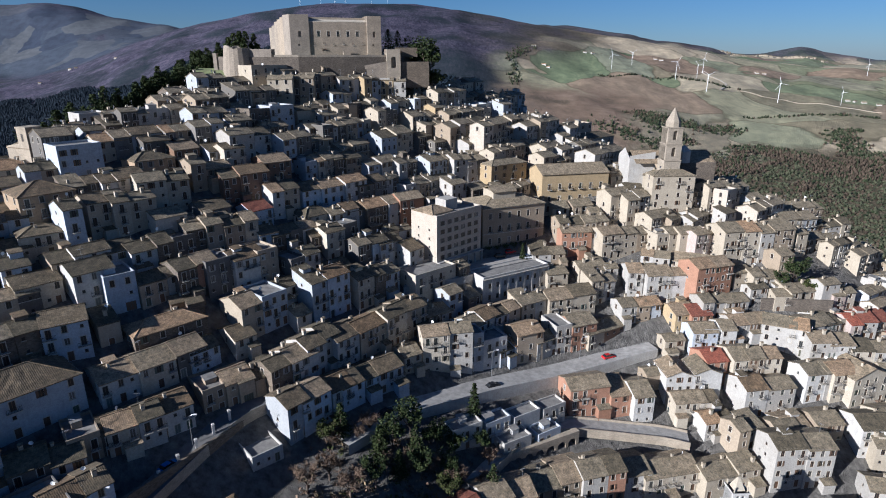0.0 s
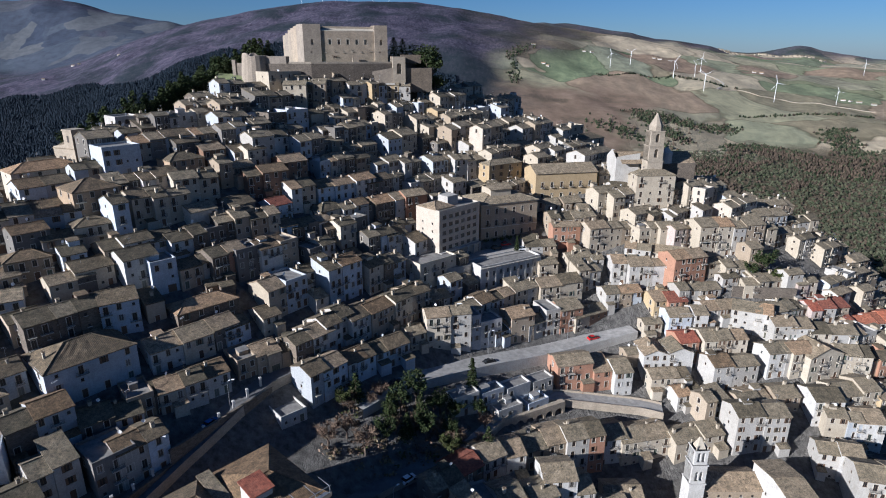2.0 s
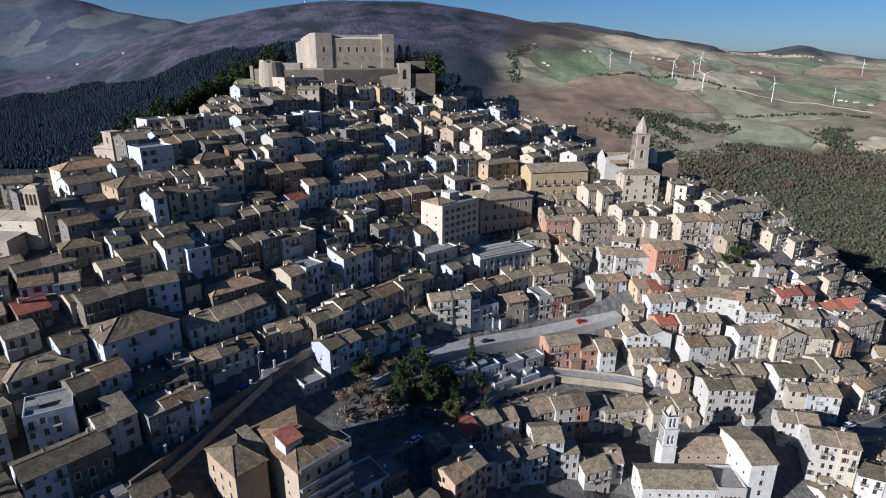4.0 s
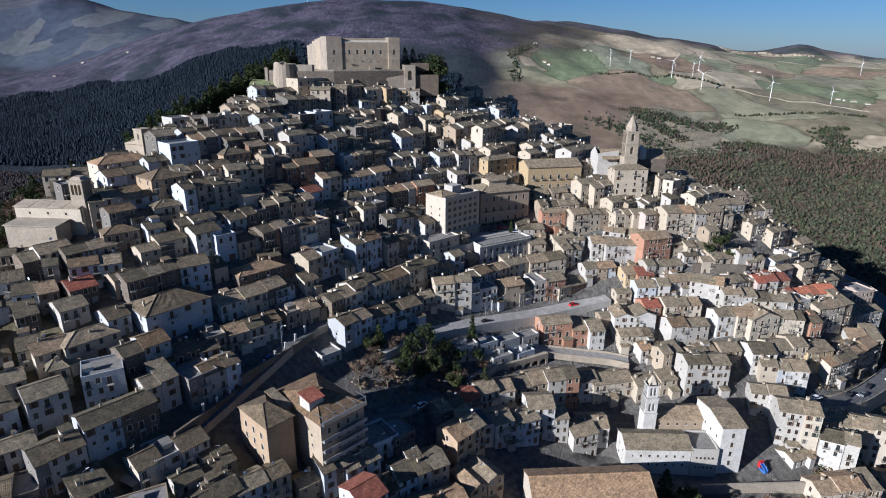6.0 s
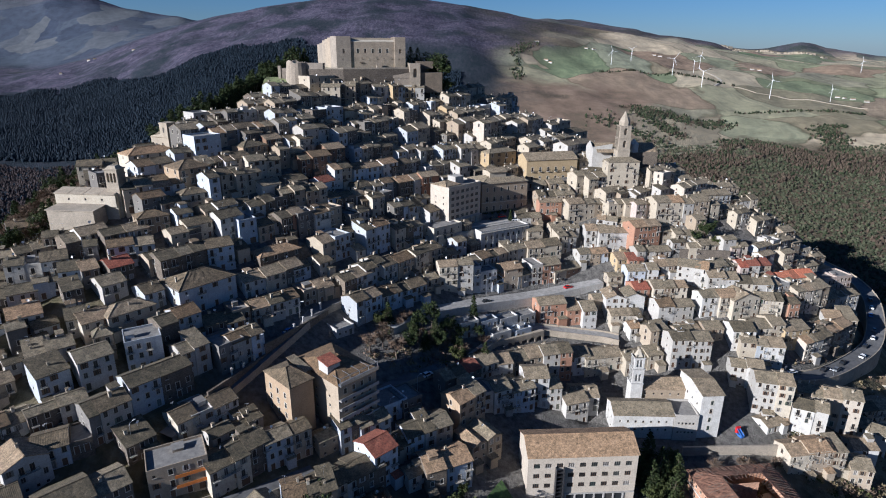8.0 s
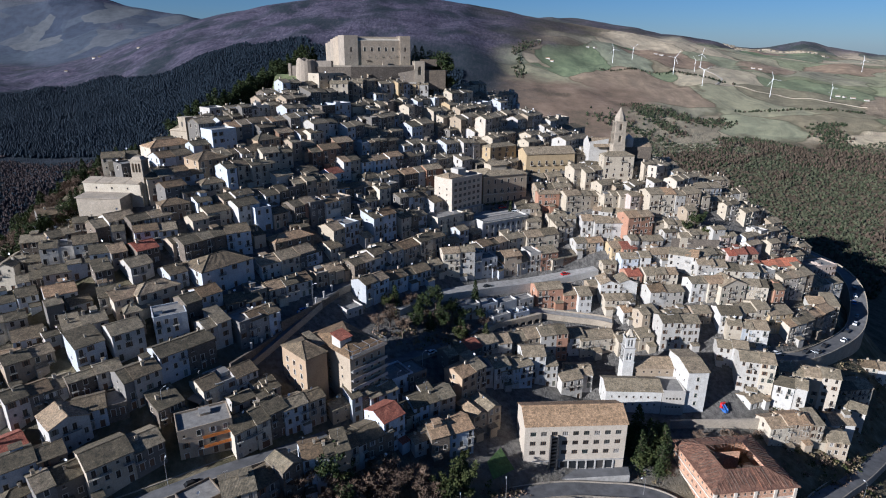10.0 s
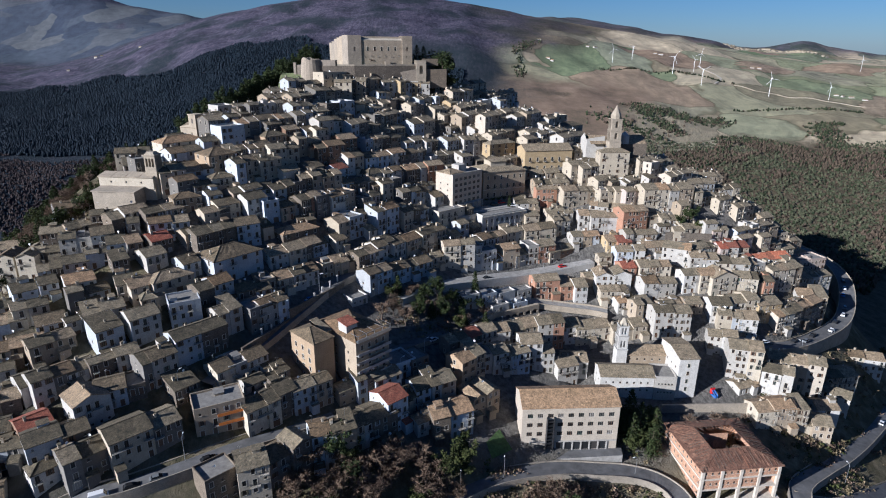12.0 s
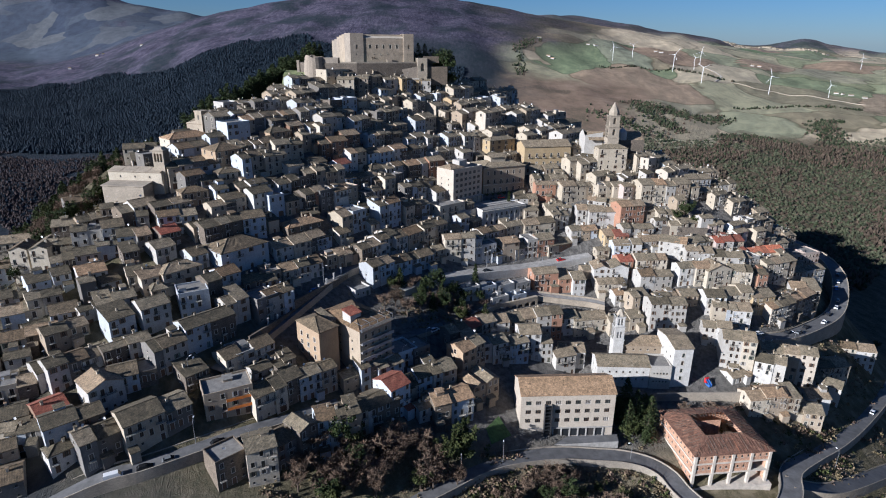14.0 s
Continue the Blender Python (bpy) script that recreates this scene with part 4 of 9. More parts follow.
terrace = thing("castle_terrace", 0, 0, 0, 0, "rough stone retaining wall under the castle", "retaining wall")
terrace["kind"] = "structure"
s = Shape()
s.prism([(-96, 297), (-97, 262), (-88, 256), (-70, 257), (-60, 257.5), (-42, 264), (-20, 273), (-12, 290), (-30, 318), (-80, 322)], 108, 139.1, top=0.985)
part("retaining_wall", s.mesh("retaining_wall", WALL["s"]), terrace)
s = Shape()
s.prism([(-94, 290), (-94, 264), (-86, 259.5), (-70, 258.6), (-60.5, 259.2), (-43, 265.6), (-23, 274.4), (-26, 290)], 138.9, 139.25)
part("grass_strip", s.mesh("grass_strip", GRASS), terrace, None, "rough grass along the terrace edge")
s = Shape()
for a, b in (((-70, 257.6), (-60, 258.1)), ((-60, 258.1), (-42.4, 264.6)), ((-42.4, 264.6), (-21, 273.6))):
    d = (Vector(b) - Vector(a)).normalized() * 0.25
    s.prism([(a[0] + d.y, a[1] - d.x), (b[0] + d.y, b[1] - d.x), (b[0] - d.y, b[1] + d.x), (a[0] - d.y, a[1] + d.x)], 138.9, 139.9)
part("parapet", s.mesh("parapet", PALE_STONE), terrace)

bastion = thing("bastion", -85.5, 259.5, 122, 0, "round battered stone tower with a broken top", "tower")
s = Shape()
n = 20
for i in range(n):
    w0, w1 = 2 * math.pi * i / n, 2 * math.pi * (i + 1) / n
    t0, t1 = 20.6 + 1.1 * math.sin(3 * w0 + 2) * (math.cos(w0) < 0), 20.6 + 1.1 * math.sin(3 * w1 + 2) * (math.cos(w1) < 0)
    for (ra, za0, za1), (rb, zb0, zb1) in (((7.6, 0, 0), (6.4, 12, 12)), ((6.4, 12, 12), (5.6, t0, t1)), ((5.6, t0, t1), (4.6, t0, t1)), ((4.6, t0, t1), (4.6, 17, 17))):
        s.quad((ra * math.cos(w0), ra * math.sin(w0), za0), (ra * math.cos(w1), ra * math.sin(w1), za1), (rb * math.cos(w1), rb * math.sin(w1), zb1), (rb * math.cos(w0), rb * math.sin(w0), zb0))
s.prism([(4.7 * math.cos(2 * math.pi * i / 12), 4.7 * math.sin(2 * math.pi * i / 12)) for i in range(12)], 16, 17.4)
part("drum", s.mesh("drum", CASTLE_STONE), bastion)
s = Shape()
s.box(2, -2.2, 4, 14.5, 3.5, 20.2)
s.box(-9.5, 1.5, 6, -4.5, 2.6, 17.2)
s.box(-11.0, 1.0, 6, -9.5, 2.8, 18.6)
part("spur_wall", s.mesh("spur_wall", CASTLE_STONE), bastion)

s = Shape()
rows = [[(-104 + 4.5 * i + chance.uniform(-0.4, 0.4), y0 + 0.35 * abs(i - 4), z0 + chance.uniform(-0.4, 0.4)) for i in range(9)] for y0, z0 in ((262, 134.5), (256, 133.0), (250, 128.0), (245, 121))]
for ra, rb in zip(rows, rows[1:]):
    for i in range(8):
        s.quad(rb[i], rb[i + 1], ra[i + 1], ra[i])
tagged(new("grass_bank", s.mesh("grass_bank", GRASS)), "steep green grass bank below the round tower", "bank", kind="structure")

gate = thing("gate_tower", -21.5, 270.5, 126, 14, "pale stone gate tower with an arched doorway", "tower")
s = Shape()
arched_wall(s, -3, 3, 0, 16.2, [(-1.1, 1.1, 8.5, 13.2)], 0, 1.4)
s.box(-3, 1.4, 0, 3, 7, 16.2)
s.quad((-3, 7, 0), (-3, 0, 0), (-3, 0, 16.2), (-3, 7, 16.2))
s.quad((3, 0, 0), (3, 7, 0), (3, 7, 16.2), (3, 0, 16.2))
s.quad((-3, 0, 16.2), (3, 0, 16.2), (3, 7, 16.2), (-3, 7, 16.2))
part("tower_wall", s.mesh("tower_wall", PALE_STONE), gate)
s = Shape()
s.box(3, 1.0, 0, 16, 8, 11.0)
s.box(2, 7, 13, 12, 8, 17.0)
part("wing_wall", s.mesh("wing_wall", WALL["s"]), gate)
s = Shape()
s.quad((-18, 0.2, 8), (-3, 0.2, 8), (-3, 0.2, 11.2), (-18, 0.2, 8.6))
s.box(-18, 0.3, 0, -3, 1.2, 8.6)
part("ramp_wall", s.mesh("ramp_wall", CASTLE_STONE), gate)

# bell tower and church on the east shoulder
campanile = thing("church", 86.8, 226.3, 78, 4, "pale stone church with a tall square bell tower", "church")
s = Shape()
for z0, z1, w in ((0, 24, 3.15), (24, 30.2, 3.0), (30.2, 36.2, 2.85)):
    if z0 == 0:
        s.box(-w, -w, z0, w, w, z1)
    else:
        arched_wall(s, -w, w, z0, z1, [(-0.8, 0.8, z0 + 1.4, z0 + 4.8)], -w, 0.9)
        s.box(-w, -w + 0.9, z0, w, w, z1)
        s.quad((-w, w, z0), (-w, -w, z0), (-w, -w, z1), (-w, w, z1))
        s.quad((w, -w, z0), (w, w, z0), (w, w, z1), (w, -w, z1))
    s.box(-w - 0.22, -w - 0.22, z1 - 0.35, w + 0.22, w + 0.22, z1)
part("bell_tower", s.mesh("bell_tower", PALE_STONE), campanile)
s = Shape()
ring = [(2.7 * math.cos(math.pi / 8 + math.pi * i / 4), 2.7 * math.sin(math.pi / 8 + math.pi * i / 4)) for i in range(8)]
s.prism(ring, 36.2, 38.2)
s.prism(ring, 38.2, 43.2, top=0.06)
part("spire", s.mesh("spire", PALE_STONE), campanile)
s = Shape()
s.box(-13.5, 5, 0, -3.3, 17, 23.5)
s.quad((-13.5, 17, 23.5), (-13.5, 5, 23.5), (-13.5, 11, 27.0))
s.quad((-13.5, 5, 23.5), (-3.3, 5, 23.5), (-3.3, 5, 26), (-13.5, 5, 24.4))
part("white_nave_wall", s.mesh("white_nave_wall", WALL["w"]), campanile)
s = Shape()
s.box(3.2, 2, -6, 20, 16, 22)
s.quad((20, 2, 22), (20, 16, 22), (20, 9, 25.4))
part("nave_wall", s.mesh("nave_wall", WALL["s"]), campanile)
part("nave_roof", roof_mesh(31, 14, "p", 3.6, TILES, 0.4), campanile, pose(4, 3, 22.2))
s = Shape()
dome = [(2.6 * math.cos(2 * math.pi * i / 12) + 7.4, 2.6 * math.sin(2 * math.pi * i / 12) + 4) for i in range(12)]
s.prism(dome, 22, 26.4)
s.prism(dome, 26.4, 28.6, top=0.12)
part("lantern", s.mesh("lantern", WALL["w"]), campanile)

# tall flats, the two palazzi, the square
flats = block("apartment_building", 5.5, 186.6, 72.5, 45, 21, 12, 18.6, WALL["i"], "cream six-storey flats with dark square windows", "apartment block",
              (5, 6, "wide", 4.4, 2.85), (4, 2, "small", 5.2, 2.85), None, "f")
part("roof_house", roof_mesh(9, 9, "h", 1.6, TILES), flats, pose(-6, 2, 19.6))
s = Shape()
s.box(-10, 2.2, 18.6, -1.8, 10.6, 19.6)
s.box(-1.4, 5, 18.6, 4, 10, 22.2)
part("stair_tower", s.mesh("stair_tower", WALL["w"]), flats)
for k in range(7):
    s = Shape()
    x = -10.3 + k * 3.4
    s.box(x - 0.25, -1.2, -3, x + 0.25, -0.7, 3.6)
    part("pillar", s.mesh("pillar", CONCRETE), flats)
s = Shape()
s.box(-10.6, -1.3, 3.6, 10.6, 0.0, 4.0)
part("canopy", s.mesh("canopy", CONCRETE), flats)

palazzo = block("palazzo", 25.5, 204.5, 74.0, 23, 25, 17, 15.2, WALL["b"], "large beige stone palazzo with a low hip roof", "palazzo",
                (3, 6, "french", 1.6, 4.6), (2, 3, "tall", 5.5, 4.6), None, "h", 2.6)
string_course(palazzo, 25, 5.4)
string_course(palazzo, 25, 14.6, 0.35)
for k in range(6):
    balcony(palazzo, 0, pose(-12.5 + 1 + 23 * (k + 0.5) / 6, 0, 6.2))
s = Shape()
s.box(-6, 5, 15.2, 3, 13, 19.4)
part("attic", s.mesh("attic", WALL["c"]), palazzo)
part("attic_roof", roof_mesh(9.4, 8.4, "p", 1.5, TILES), palazzo, pose(-1.5, 4.8, 19.4))

yellow = block("palazzo", 52, 228.3, 82.0, 13, 28, 14, 14.2, WALL["y"], "long ochre palazzo with tall windows and a tiled roof", "palazzo",
               (2, 6, "french", 3.2, 4.8), (1, 2, "tall", 7, 4), None, "p", 2.7)
for k in range(6):
    balcony(yellow, 0, pose(-14 + 1 + 26 * (k + 0.5) / 6, 0, 8.0))
string_course(yellow, 28, 13.7, 0.3)

square = block("town_hall", 24.3, 182.0, 63.5, 31, 26.7, 9, 8.5, WALL["w"], "white two-storey building whose flat roof carries the square", "building",
               (2, 8, "tall", 1.2, 3.9), None, None, "f", deep=8)
for k in range(9):
    s = Shape()
    x = -13.35 + 26.7 * k / 8
    s.box(x - 0.35, -0.2, 0, x + 0.35, 0.0, 8.5)
    part("pilaster", s.mesh("pilaster", WALL["w"]), square)
string_course(square, 26.7, 8.3, 0.4)
s = Shape()
ring = [(12.3, 182.8), (7, 177), (-12, 168), (-12, 174), (9, 193.5), (14, 200.0), (37.5, 209.5), (40, 201), (32, 194.5)]
s.prism(ring, 58, 72.4)
deck = new("square", s.mesh("square", PAVING))
tagged(deck, "paved town square on a terrace above the houses", "square", kind="structure")

# white five-storey flats with two wings
E1, B1 = Vector((0.682, 0.731, 0)), Vector((-0.731, 0.682, 0))


def wing(e0, e1, b0, b1):
    p = Vector((-33.1, 66.7, 0)) + E1 * (e0 + e1) / 2 + B1 * b0
    return p.x, p.y, e1 - e0, b1 - b0


x, y, w, d = wing(0, 14, 0, 22)
flats5 = block("apartment_building", x, y, 42.5, 47, w, d, 18.3, WALL["b"], "five-storey cream flats with balconies and a hip roof", "apartment block",
               (5, 4, "tall", 2.2, 3.1), (4, 3, "small", 3.4, 3.1), (4, 4, "tall", 2.2, 3.1), "h", 3.0, DARK_TILES, deep=6)
for k in range(4):
    s = Shape()
    s.box(-7, -1.3, 3.9 + 3.1 * k, 7, 0, 4.1 + 3.1 * k)
    s.box(-7, -1.3, 4.1 + 3.1 * k, 7, -1.18, 5.0 + 3.1 * k)
    part("balcony", s.mesh("balcony", CONCRETE), flats5)
s = Shape()
for k in range(5):
    px = -6.8 + k * 3.4
    s.box(px - 0.06, -1.1, 18.3, px + 0.06, -0.98, 20.6)
    s.box(px - 0.06, -1.1, 20.5, px + 0.06, 2.8, 20.6)
s.box(-7, -1.15, 20.6, 7, -1.0, 20.75)
s.box(-7, -1.3, 18.2, 7, 0.4, 18.4)
s.box(-7, -1.3, 18.4, 7, -1.2, 19.3)
part("pergola", s.mesh("pergola", STEEL), flats5)
s = Shape()
s.box(-6.0, 6.0, 18.5, -1.6, 10.4, 21.8)
part("stair_house", s.mesh("stair_house", WALL["w"]), flats5)
part("stair_roof", roof_mesh(4.6, 4.8, "s", 0.8, RED_TILES), flats5, pose(-3.8, 5.8, 21.8))
x, y, w, d = wing(-10.2, -2.5, 8.6, 22)
block("apartment_building", x, y, 43.0, 47, w, d, 18.0, WALL["t"], "tan five-storey wing of flats with a hip roof", "apartment block",
               None, (4, 3, "tall", 3.4, 3.3), None, "h", 2.4, DARK_TILES, deep=4)
x, y, w, d = wing(-2.4, -0.1, 13, 21.5)
block("stair_block", x, y, 43, 47, w, d, 18.0, WALL["b"], "shaded recessed stair block between two wings", "apartment block", (5, 1, "tall", 2.2, 3.1), None, None, "s", 1.2, deep=4)

# long pale flats above the lower road
longflats = block("apartment_building", 38.8, 68.6, 19.3, 4, 33.5, 13, 17.4, WALL["i"], "long pale four-storey building with rows of dark windows", "apartment block",
                  (3, 9, "wide", 6.0, 3.6), None, (3, 3, "wide", 6.0, 3.6), "p", 3.0, deep=6)
for k in range(7):
    s = Shape()
    s.box(-5 + k * 3.0, -0.35, 0, -4.55 + k * 3.0, 0, 3.4)
    part("pier", s.mesh("pier", CONCRETE), longflats)
    if k < 6:
        s = Shape()
        s.quad((-4.5 + k * 3.0, -0.02, 0.1), (-2.0 + k * 3.0, -0.02, 0.1), (-2.0 + k * 3.0, -0.02, 3.2), (-4.5 + k * 3.0, -0.02, 3.2))
        part("shopfront", s.mesh("shopfront", GLASS), longflats)
s = Shape()
s.box(-14, -0.5, 3.5, 16.5, 0, 3.75)
part("ledge", s.mesh("ledge", CONCRETE), longflats)
s = Shape()
s.box(-8.4, -1.6, 0, -8.2, -0.1, 13.6)
s.box(-6.0, -1.6, 0, -5.8, -0.1, 13.6)
for k in range(9):
    s.box(-8.3, -1.5, 1.4 * k + 1, -5.9, -0.2, 1.4 * k + 1.12)
part("fire_stairs", s.mesh("fire_stairs", IRON), longflats)
s = Shape()
for k in range(3):
    s.box(-13.5 + k * 1.7, 2.2, 0, -12.0 + k * 1.7, 2.3, 1.6)
part("solar_panel", s.mesh("solar_panel", plain("solar_cells", (0.012, 0.02, 0.05), 0.15)), longflats, pose(0, 0.4, 17.8, -65, 0, 0))
s = Shape()
s.prism([(19, 62.5), (24, 62.5), (57, 66), (57.5, 70), (20, 68)], 6, 19.3, cap=False)
s.quad((19, 62.5, 19.3), (24, 62.5, 19.3), (57, 66, 19.3), (57.5, 70, 19.3), (20, 68, 19.3), slot=1)
tagged(new("terrace", s.mesh("terrace", CONCRETE, ASPHALT)), "concrete terrace and yard wall before the flats", "terrace", kind="structure")

# roofless-looking concrete carcass with a rusty roof round a court
ruin = thing("unfinished_building", 92, 54.7, 11.2, 7.5, "unfinished brick and concrete building with a rusty roof", "building")
ruin.matrix_basis = ruin.matrix_basis @ Matrix.Diagonal((1, 1, 1.12, 1))
RW, RD = 27.3, 25.0
BRICK = rubble("hollow_brick", (0.42, 0.27, 0.19), 2.6)
s = Shape()
put = face(s, (-RW / 2, 0.3, 8.2), (1, 0, 0), (0, 1, 0), RW, 3.0, 1, 12, WINDOWS["small"], 1.3, margin=0.6)
put += face(s, (-RW / 2, 0.3, 4.6), (1, 0, 0), (0, 1, 0), RW * 0.72, 3.3, 1, 9, WINDOWS["small"], 1.3, margin=0.6)
put_l = []
for k in range(3):
    put_l += face(s, (-RW / 2 + 0.3, RD, 1.0 + 3.5 * k), (0, -1, 0), (1, 0, 0), RD, 3.2, 1, 9, WINDOWS["small"], 1.2, margin=0.6)
panel(s, (RW / 2 - 0.3, 0, 0), (0, 1, 0), (0, 0, 1), (-1, 0, 0), RD, 11.2, [])
panel(s, (RW / 2, RD - 0.3, 0), (-1, 0, 0), (0, 0, 1), (0, -1, 0), RW, 11.2, [])
panel(s, (-RW / 2 + 8, 8.5, 0), (1, 0, 0), (0, 0, 1), (0, 1, 0), RW - 16, 11.0, [])
panel(s, (RW / 2 - 8.5, RD - 8, 0), (-1, 0, 0), (0, 0, 1), (0, -1, 0), RW - 17, 12.0, [(1, 2, 8, 10), (4, 5, 8, 10)])
part("brick_infill", s.mesh("brick_infill", BRICK), ruin)
for p in put:
    part("window_hole", WINDOWS["small"][2], ruin, pose(*p))
for p in put_l:
    part("window_hole", WINDOWS["small"][2], ruin, pose(*p, 0, 0, -90))
for k in range(5):
    s = Shape()
    x = -RW / 2 + 0.45 + (RW - 0.9) * k / 4
    s.box(x - 0.45, -0.1, -2, x + 0.45, 0.8, 11.3)
    part("column", s.mesh("column", RAW_CONCRETE), ruin)
for z in (4.2, 7.8, 11.1):
    s = Shape()
    s.box(-RW / 2, -0.05, z, RW / 2, 0.75, z + 0.4)
    s.box(-RW / 2 - 0.05, 0.75, z, -RW / 2 + 0.6, RD, z + 0.4)
    part("floor_beam", s.mesh("floor_beam", RAW_CONCRETE), ruin)
s = Shape()
s.box(-RW / 2, 1, 3.9, RW / 2, RD - 0.5, 4.2)
s.box(-RW / 2 - 1.2, -1.4, -3, RW / 2 + 1.2, RD, 0.05)
part("plinth", s.mesh("plinth", RAW_CONCRETE), ruin)
s = Shape()
o, q, zi, zo = 0.6, 6.9, 13.6, 11.5
outer = [(-RW / 2 - o, -o), (RW / 2 + o, -o), (RW / 2 + o, RD + o), (-RW / 2 - o, RD + o)]
inner = [(-RW / 2 + q, q), (RW / 2 - q, q), (RW / 2 - q, RD - q + 1), (-RW / 2 + q, RD - q + 1)]
for i in range(4):
    j = (i + 1) % 4
    slab(s, (*outer[i], zo), (*outer[j], zo), (*inner[j], zi), (*inner[i], zi), 0.2, 22, 7, 0.3)
part("rusty_roof", s.mesh("rusty_roof", RUSTY_TILES), ruin)
for i in range(4):
    a, b = Vector(outer[i]), Vector(outer[(i + 1) % 4])
    along = (b - a).normalized()
    inward = Vector((-along.y, along.x))
    n = int((b - a).length / 1.15)
    for k in range(n):
        u = (k + chance.uniform(0.3, 0.7)) * (b - a).length / n
        reach = min(q + o, u, (b - a).length - u)
        lo, hi = chance.uniform(0.02, 0.3) * reach, chance.uniform(0.8, 1.0) * reach
        p0, p1 = a + along * u + inward * lo, a + along * u + inward * hi
        s = Shape()
        s.tube((*p0, zo + 0.1 + (zi - zo) * lo / (q + o)), (*p1, zo + 0.1 + (zi - zo) * hi / (q + o)), 0.11, 0.09, 4)
        part("batten", s.mesh("batten", RUSTY_TILES if chance.random() < 0.5 else BARK), ruin)
for i in range(40):
    t = i / 40
    k, f = int(t * 4), t * 4 % 1
    p = Vector((*inner[k], zi)).lerp(Vector((*inner[(k + 1) % 4], zi)), f)
    m = Vector((0, RD / 2, 13.2))
    s = Shape()
    s.tube(p, p + (m - p).normalized() * chance.uniform(0.6, 2.6) + Vector((0, 0, -0.4)), 0.09, 0.07, 4)
    part("rafter", s.mesh("rafter", BARK), ruin)

# convent with its small bell tower
convent = block("convent", 66.0, 96.6, 22.2, -1, 20.6, 10, 9.6, WALL["w"], "white convent range with a row of small windows", "convent",
                (2, 7, "small", 3.2, 3.2), (2, 2, "small", 3.2, 3.2), None, "p", 2.0, deep=7)
block("convent_wing", 80.6, 96.0, 22.2, -2, 8.2, 10, 9.2, WALL["w"], "white flat-roofed wing with a strip of windows", "convent", (2, 5, "small", 2.6, 3.6), None, None, "f", deep=7)
block("tall_house", 89.0, 97.2, 23, 4, 7.6, 17, 16.6, WALL["w"], "tall narrow white house end with four floors", "house", (4, 1, "tall", 2.4, 3.4), (3, 4, "small", 4, 3.6), None, "p", 1.4, deep=8)
block("convent_hall", 76, 108.5, 25, 0, 17, 9, 9.8, WALL["b"], "beige convent hall with a tiled roof", "convent", (1, 5, "small", 7.2, 3), None, None, "p", 2.0, deep=5)
bell = thing("bell_tower", 66.1, 109.4, 25, 3, "white square bell tower with arched openings", "bell tower")
s = Shape()
for z0, z1, w in ((0, 12.5, 2.1), (12.5, 18.2, 2.0), (18.2, 22.6, 1.8)):
    if z0:
        arched_wall(s, -w, w, z0, z1, [(-1.05, -0.15, z0 + 0.9, z0 + 3.7), (0.15, 1.05, z0 + 0.9, z0 + 3.7)], -w, 0.7)
        s.box(-w, -w + 0.7, z0, w, w, z1)
        s.quad((-w, w, z0), (-w, -w, z0), (-w, -w, z1), (-w, w, z1))
        s.quad((w, -w, z0), (w, w, z0), (w, w, z1), (w, -w, z1))
        s.quad((-w, -w, z1), (w, -w, z1), (w, w, z1), (-w, w, z1))
    else:
        s.box(-w, -w, z0, w, w, z1)
    s.box(-w - 0.2, -w - 0.2, z1 - 0.3, w + 0.2, w + 0.2, z1)
part("shaft", s.mesh("shaft", WALL["w"]), bell)
s = Shape()
s.prism([(-1.2, -1.2), (1.2, -1.2), (1.2, 1.2), (-1.2, 1.2)], 22.6, 25.4, top=0.2)
for sx in (-1.6, 1.4):
    for sy in (-1.6, 1.4):
        s.box(sx, sy, 22.6, sx + 0.2, sy + 0.2, 23.8)
part("crown", s.mesh("crown", WALL["c"]), bell)

# west church: clerestory, aisle, small belfry
west = thing("church", -135.0, 120.7, 85.6, -5, "pale church with a raised clerestory and bare sides", "church")
s = Shape()
put = face(s, (-10, 7, 10.3), (1, 0, 0), (0, 1, 0), 23, 4.6, 1, 3, WINDOWS["small"], 2.2, margin=2)
s.box(-10, 7.7, -6, 13, 17, 14.9)
s.quad((-10, 17, 0), (-10, 7, 0), (-10, 7, 14.9), (-10, 17, 14.9))
part("clerestory", s.mesh("clerestory", WALL["c"]), west)
for p in put:
    part("window", WINDOWS["small"][2], west, pose(*p))
s = Shape()
s.box(-8.7, 0, -8, 8.7, 7, 10.4)
slab(s, (-9.1, -0.4, 10.7), (9.1, -0.4, 10.7), (9.1, 7, 11.3), (-9.1, 7, 11.3), 0.3, 4, 3, 0.03)
part("aisle", s.mesh("aisle", PALE_STONE), west)
s = Shape()
for k in range(4):
    slab(s, (-10.2 + k * 5.8, 6.6, 15.0), (-4.6 + k * 5.8, 6.6, 15.0), (-4.6 + k * 5.8, 12, 16.2), (-10.2 + k * 5.8, 12, 16.2), 0.2, 3, 3, 0.06)
part("roof", s.mesh("roof", PALE_STONE), west)
s = Shape()
arched_wall(s, 9.4, 14.0, 18, 23.6, [(10.0, 10.9, 19.0, 22.4), (11.25, 12.15, 19.0, 22.4), (12.5, 13.4, 19.0, 22.4)], 8.6, 0.8)
s.box(9.4, 9.4, -4, 14.0, 13.2, 23.6)
s.box(9.4, 8.6, 0, 14.0, 9.4, 18)
s.quad((9.4, 13.2, 18), (9.4, 8.6, 18), (9.4, 8.6, 23.6), (9.4, 13.2, 23.6))
s.quad((14, 8.6, 18), (14, 13.2, 18), (14, 13.2, 23.6), (14, 8.6, 23.6))
s.box(9.1, 8.3, 23.4, 14.3, 13.5, 23.8)
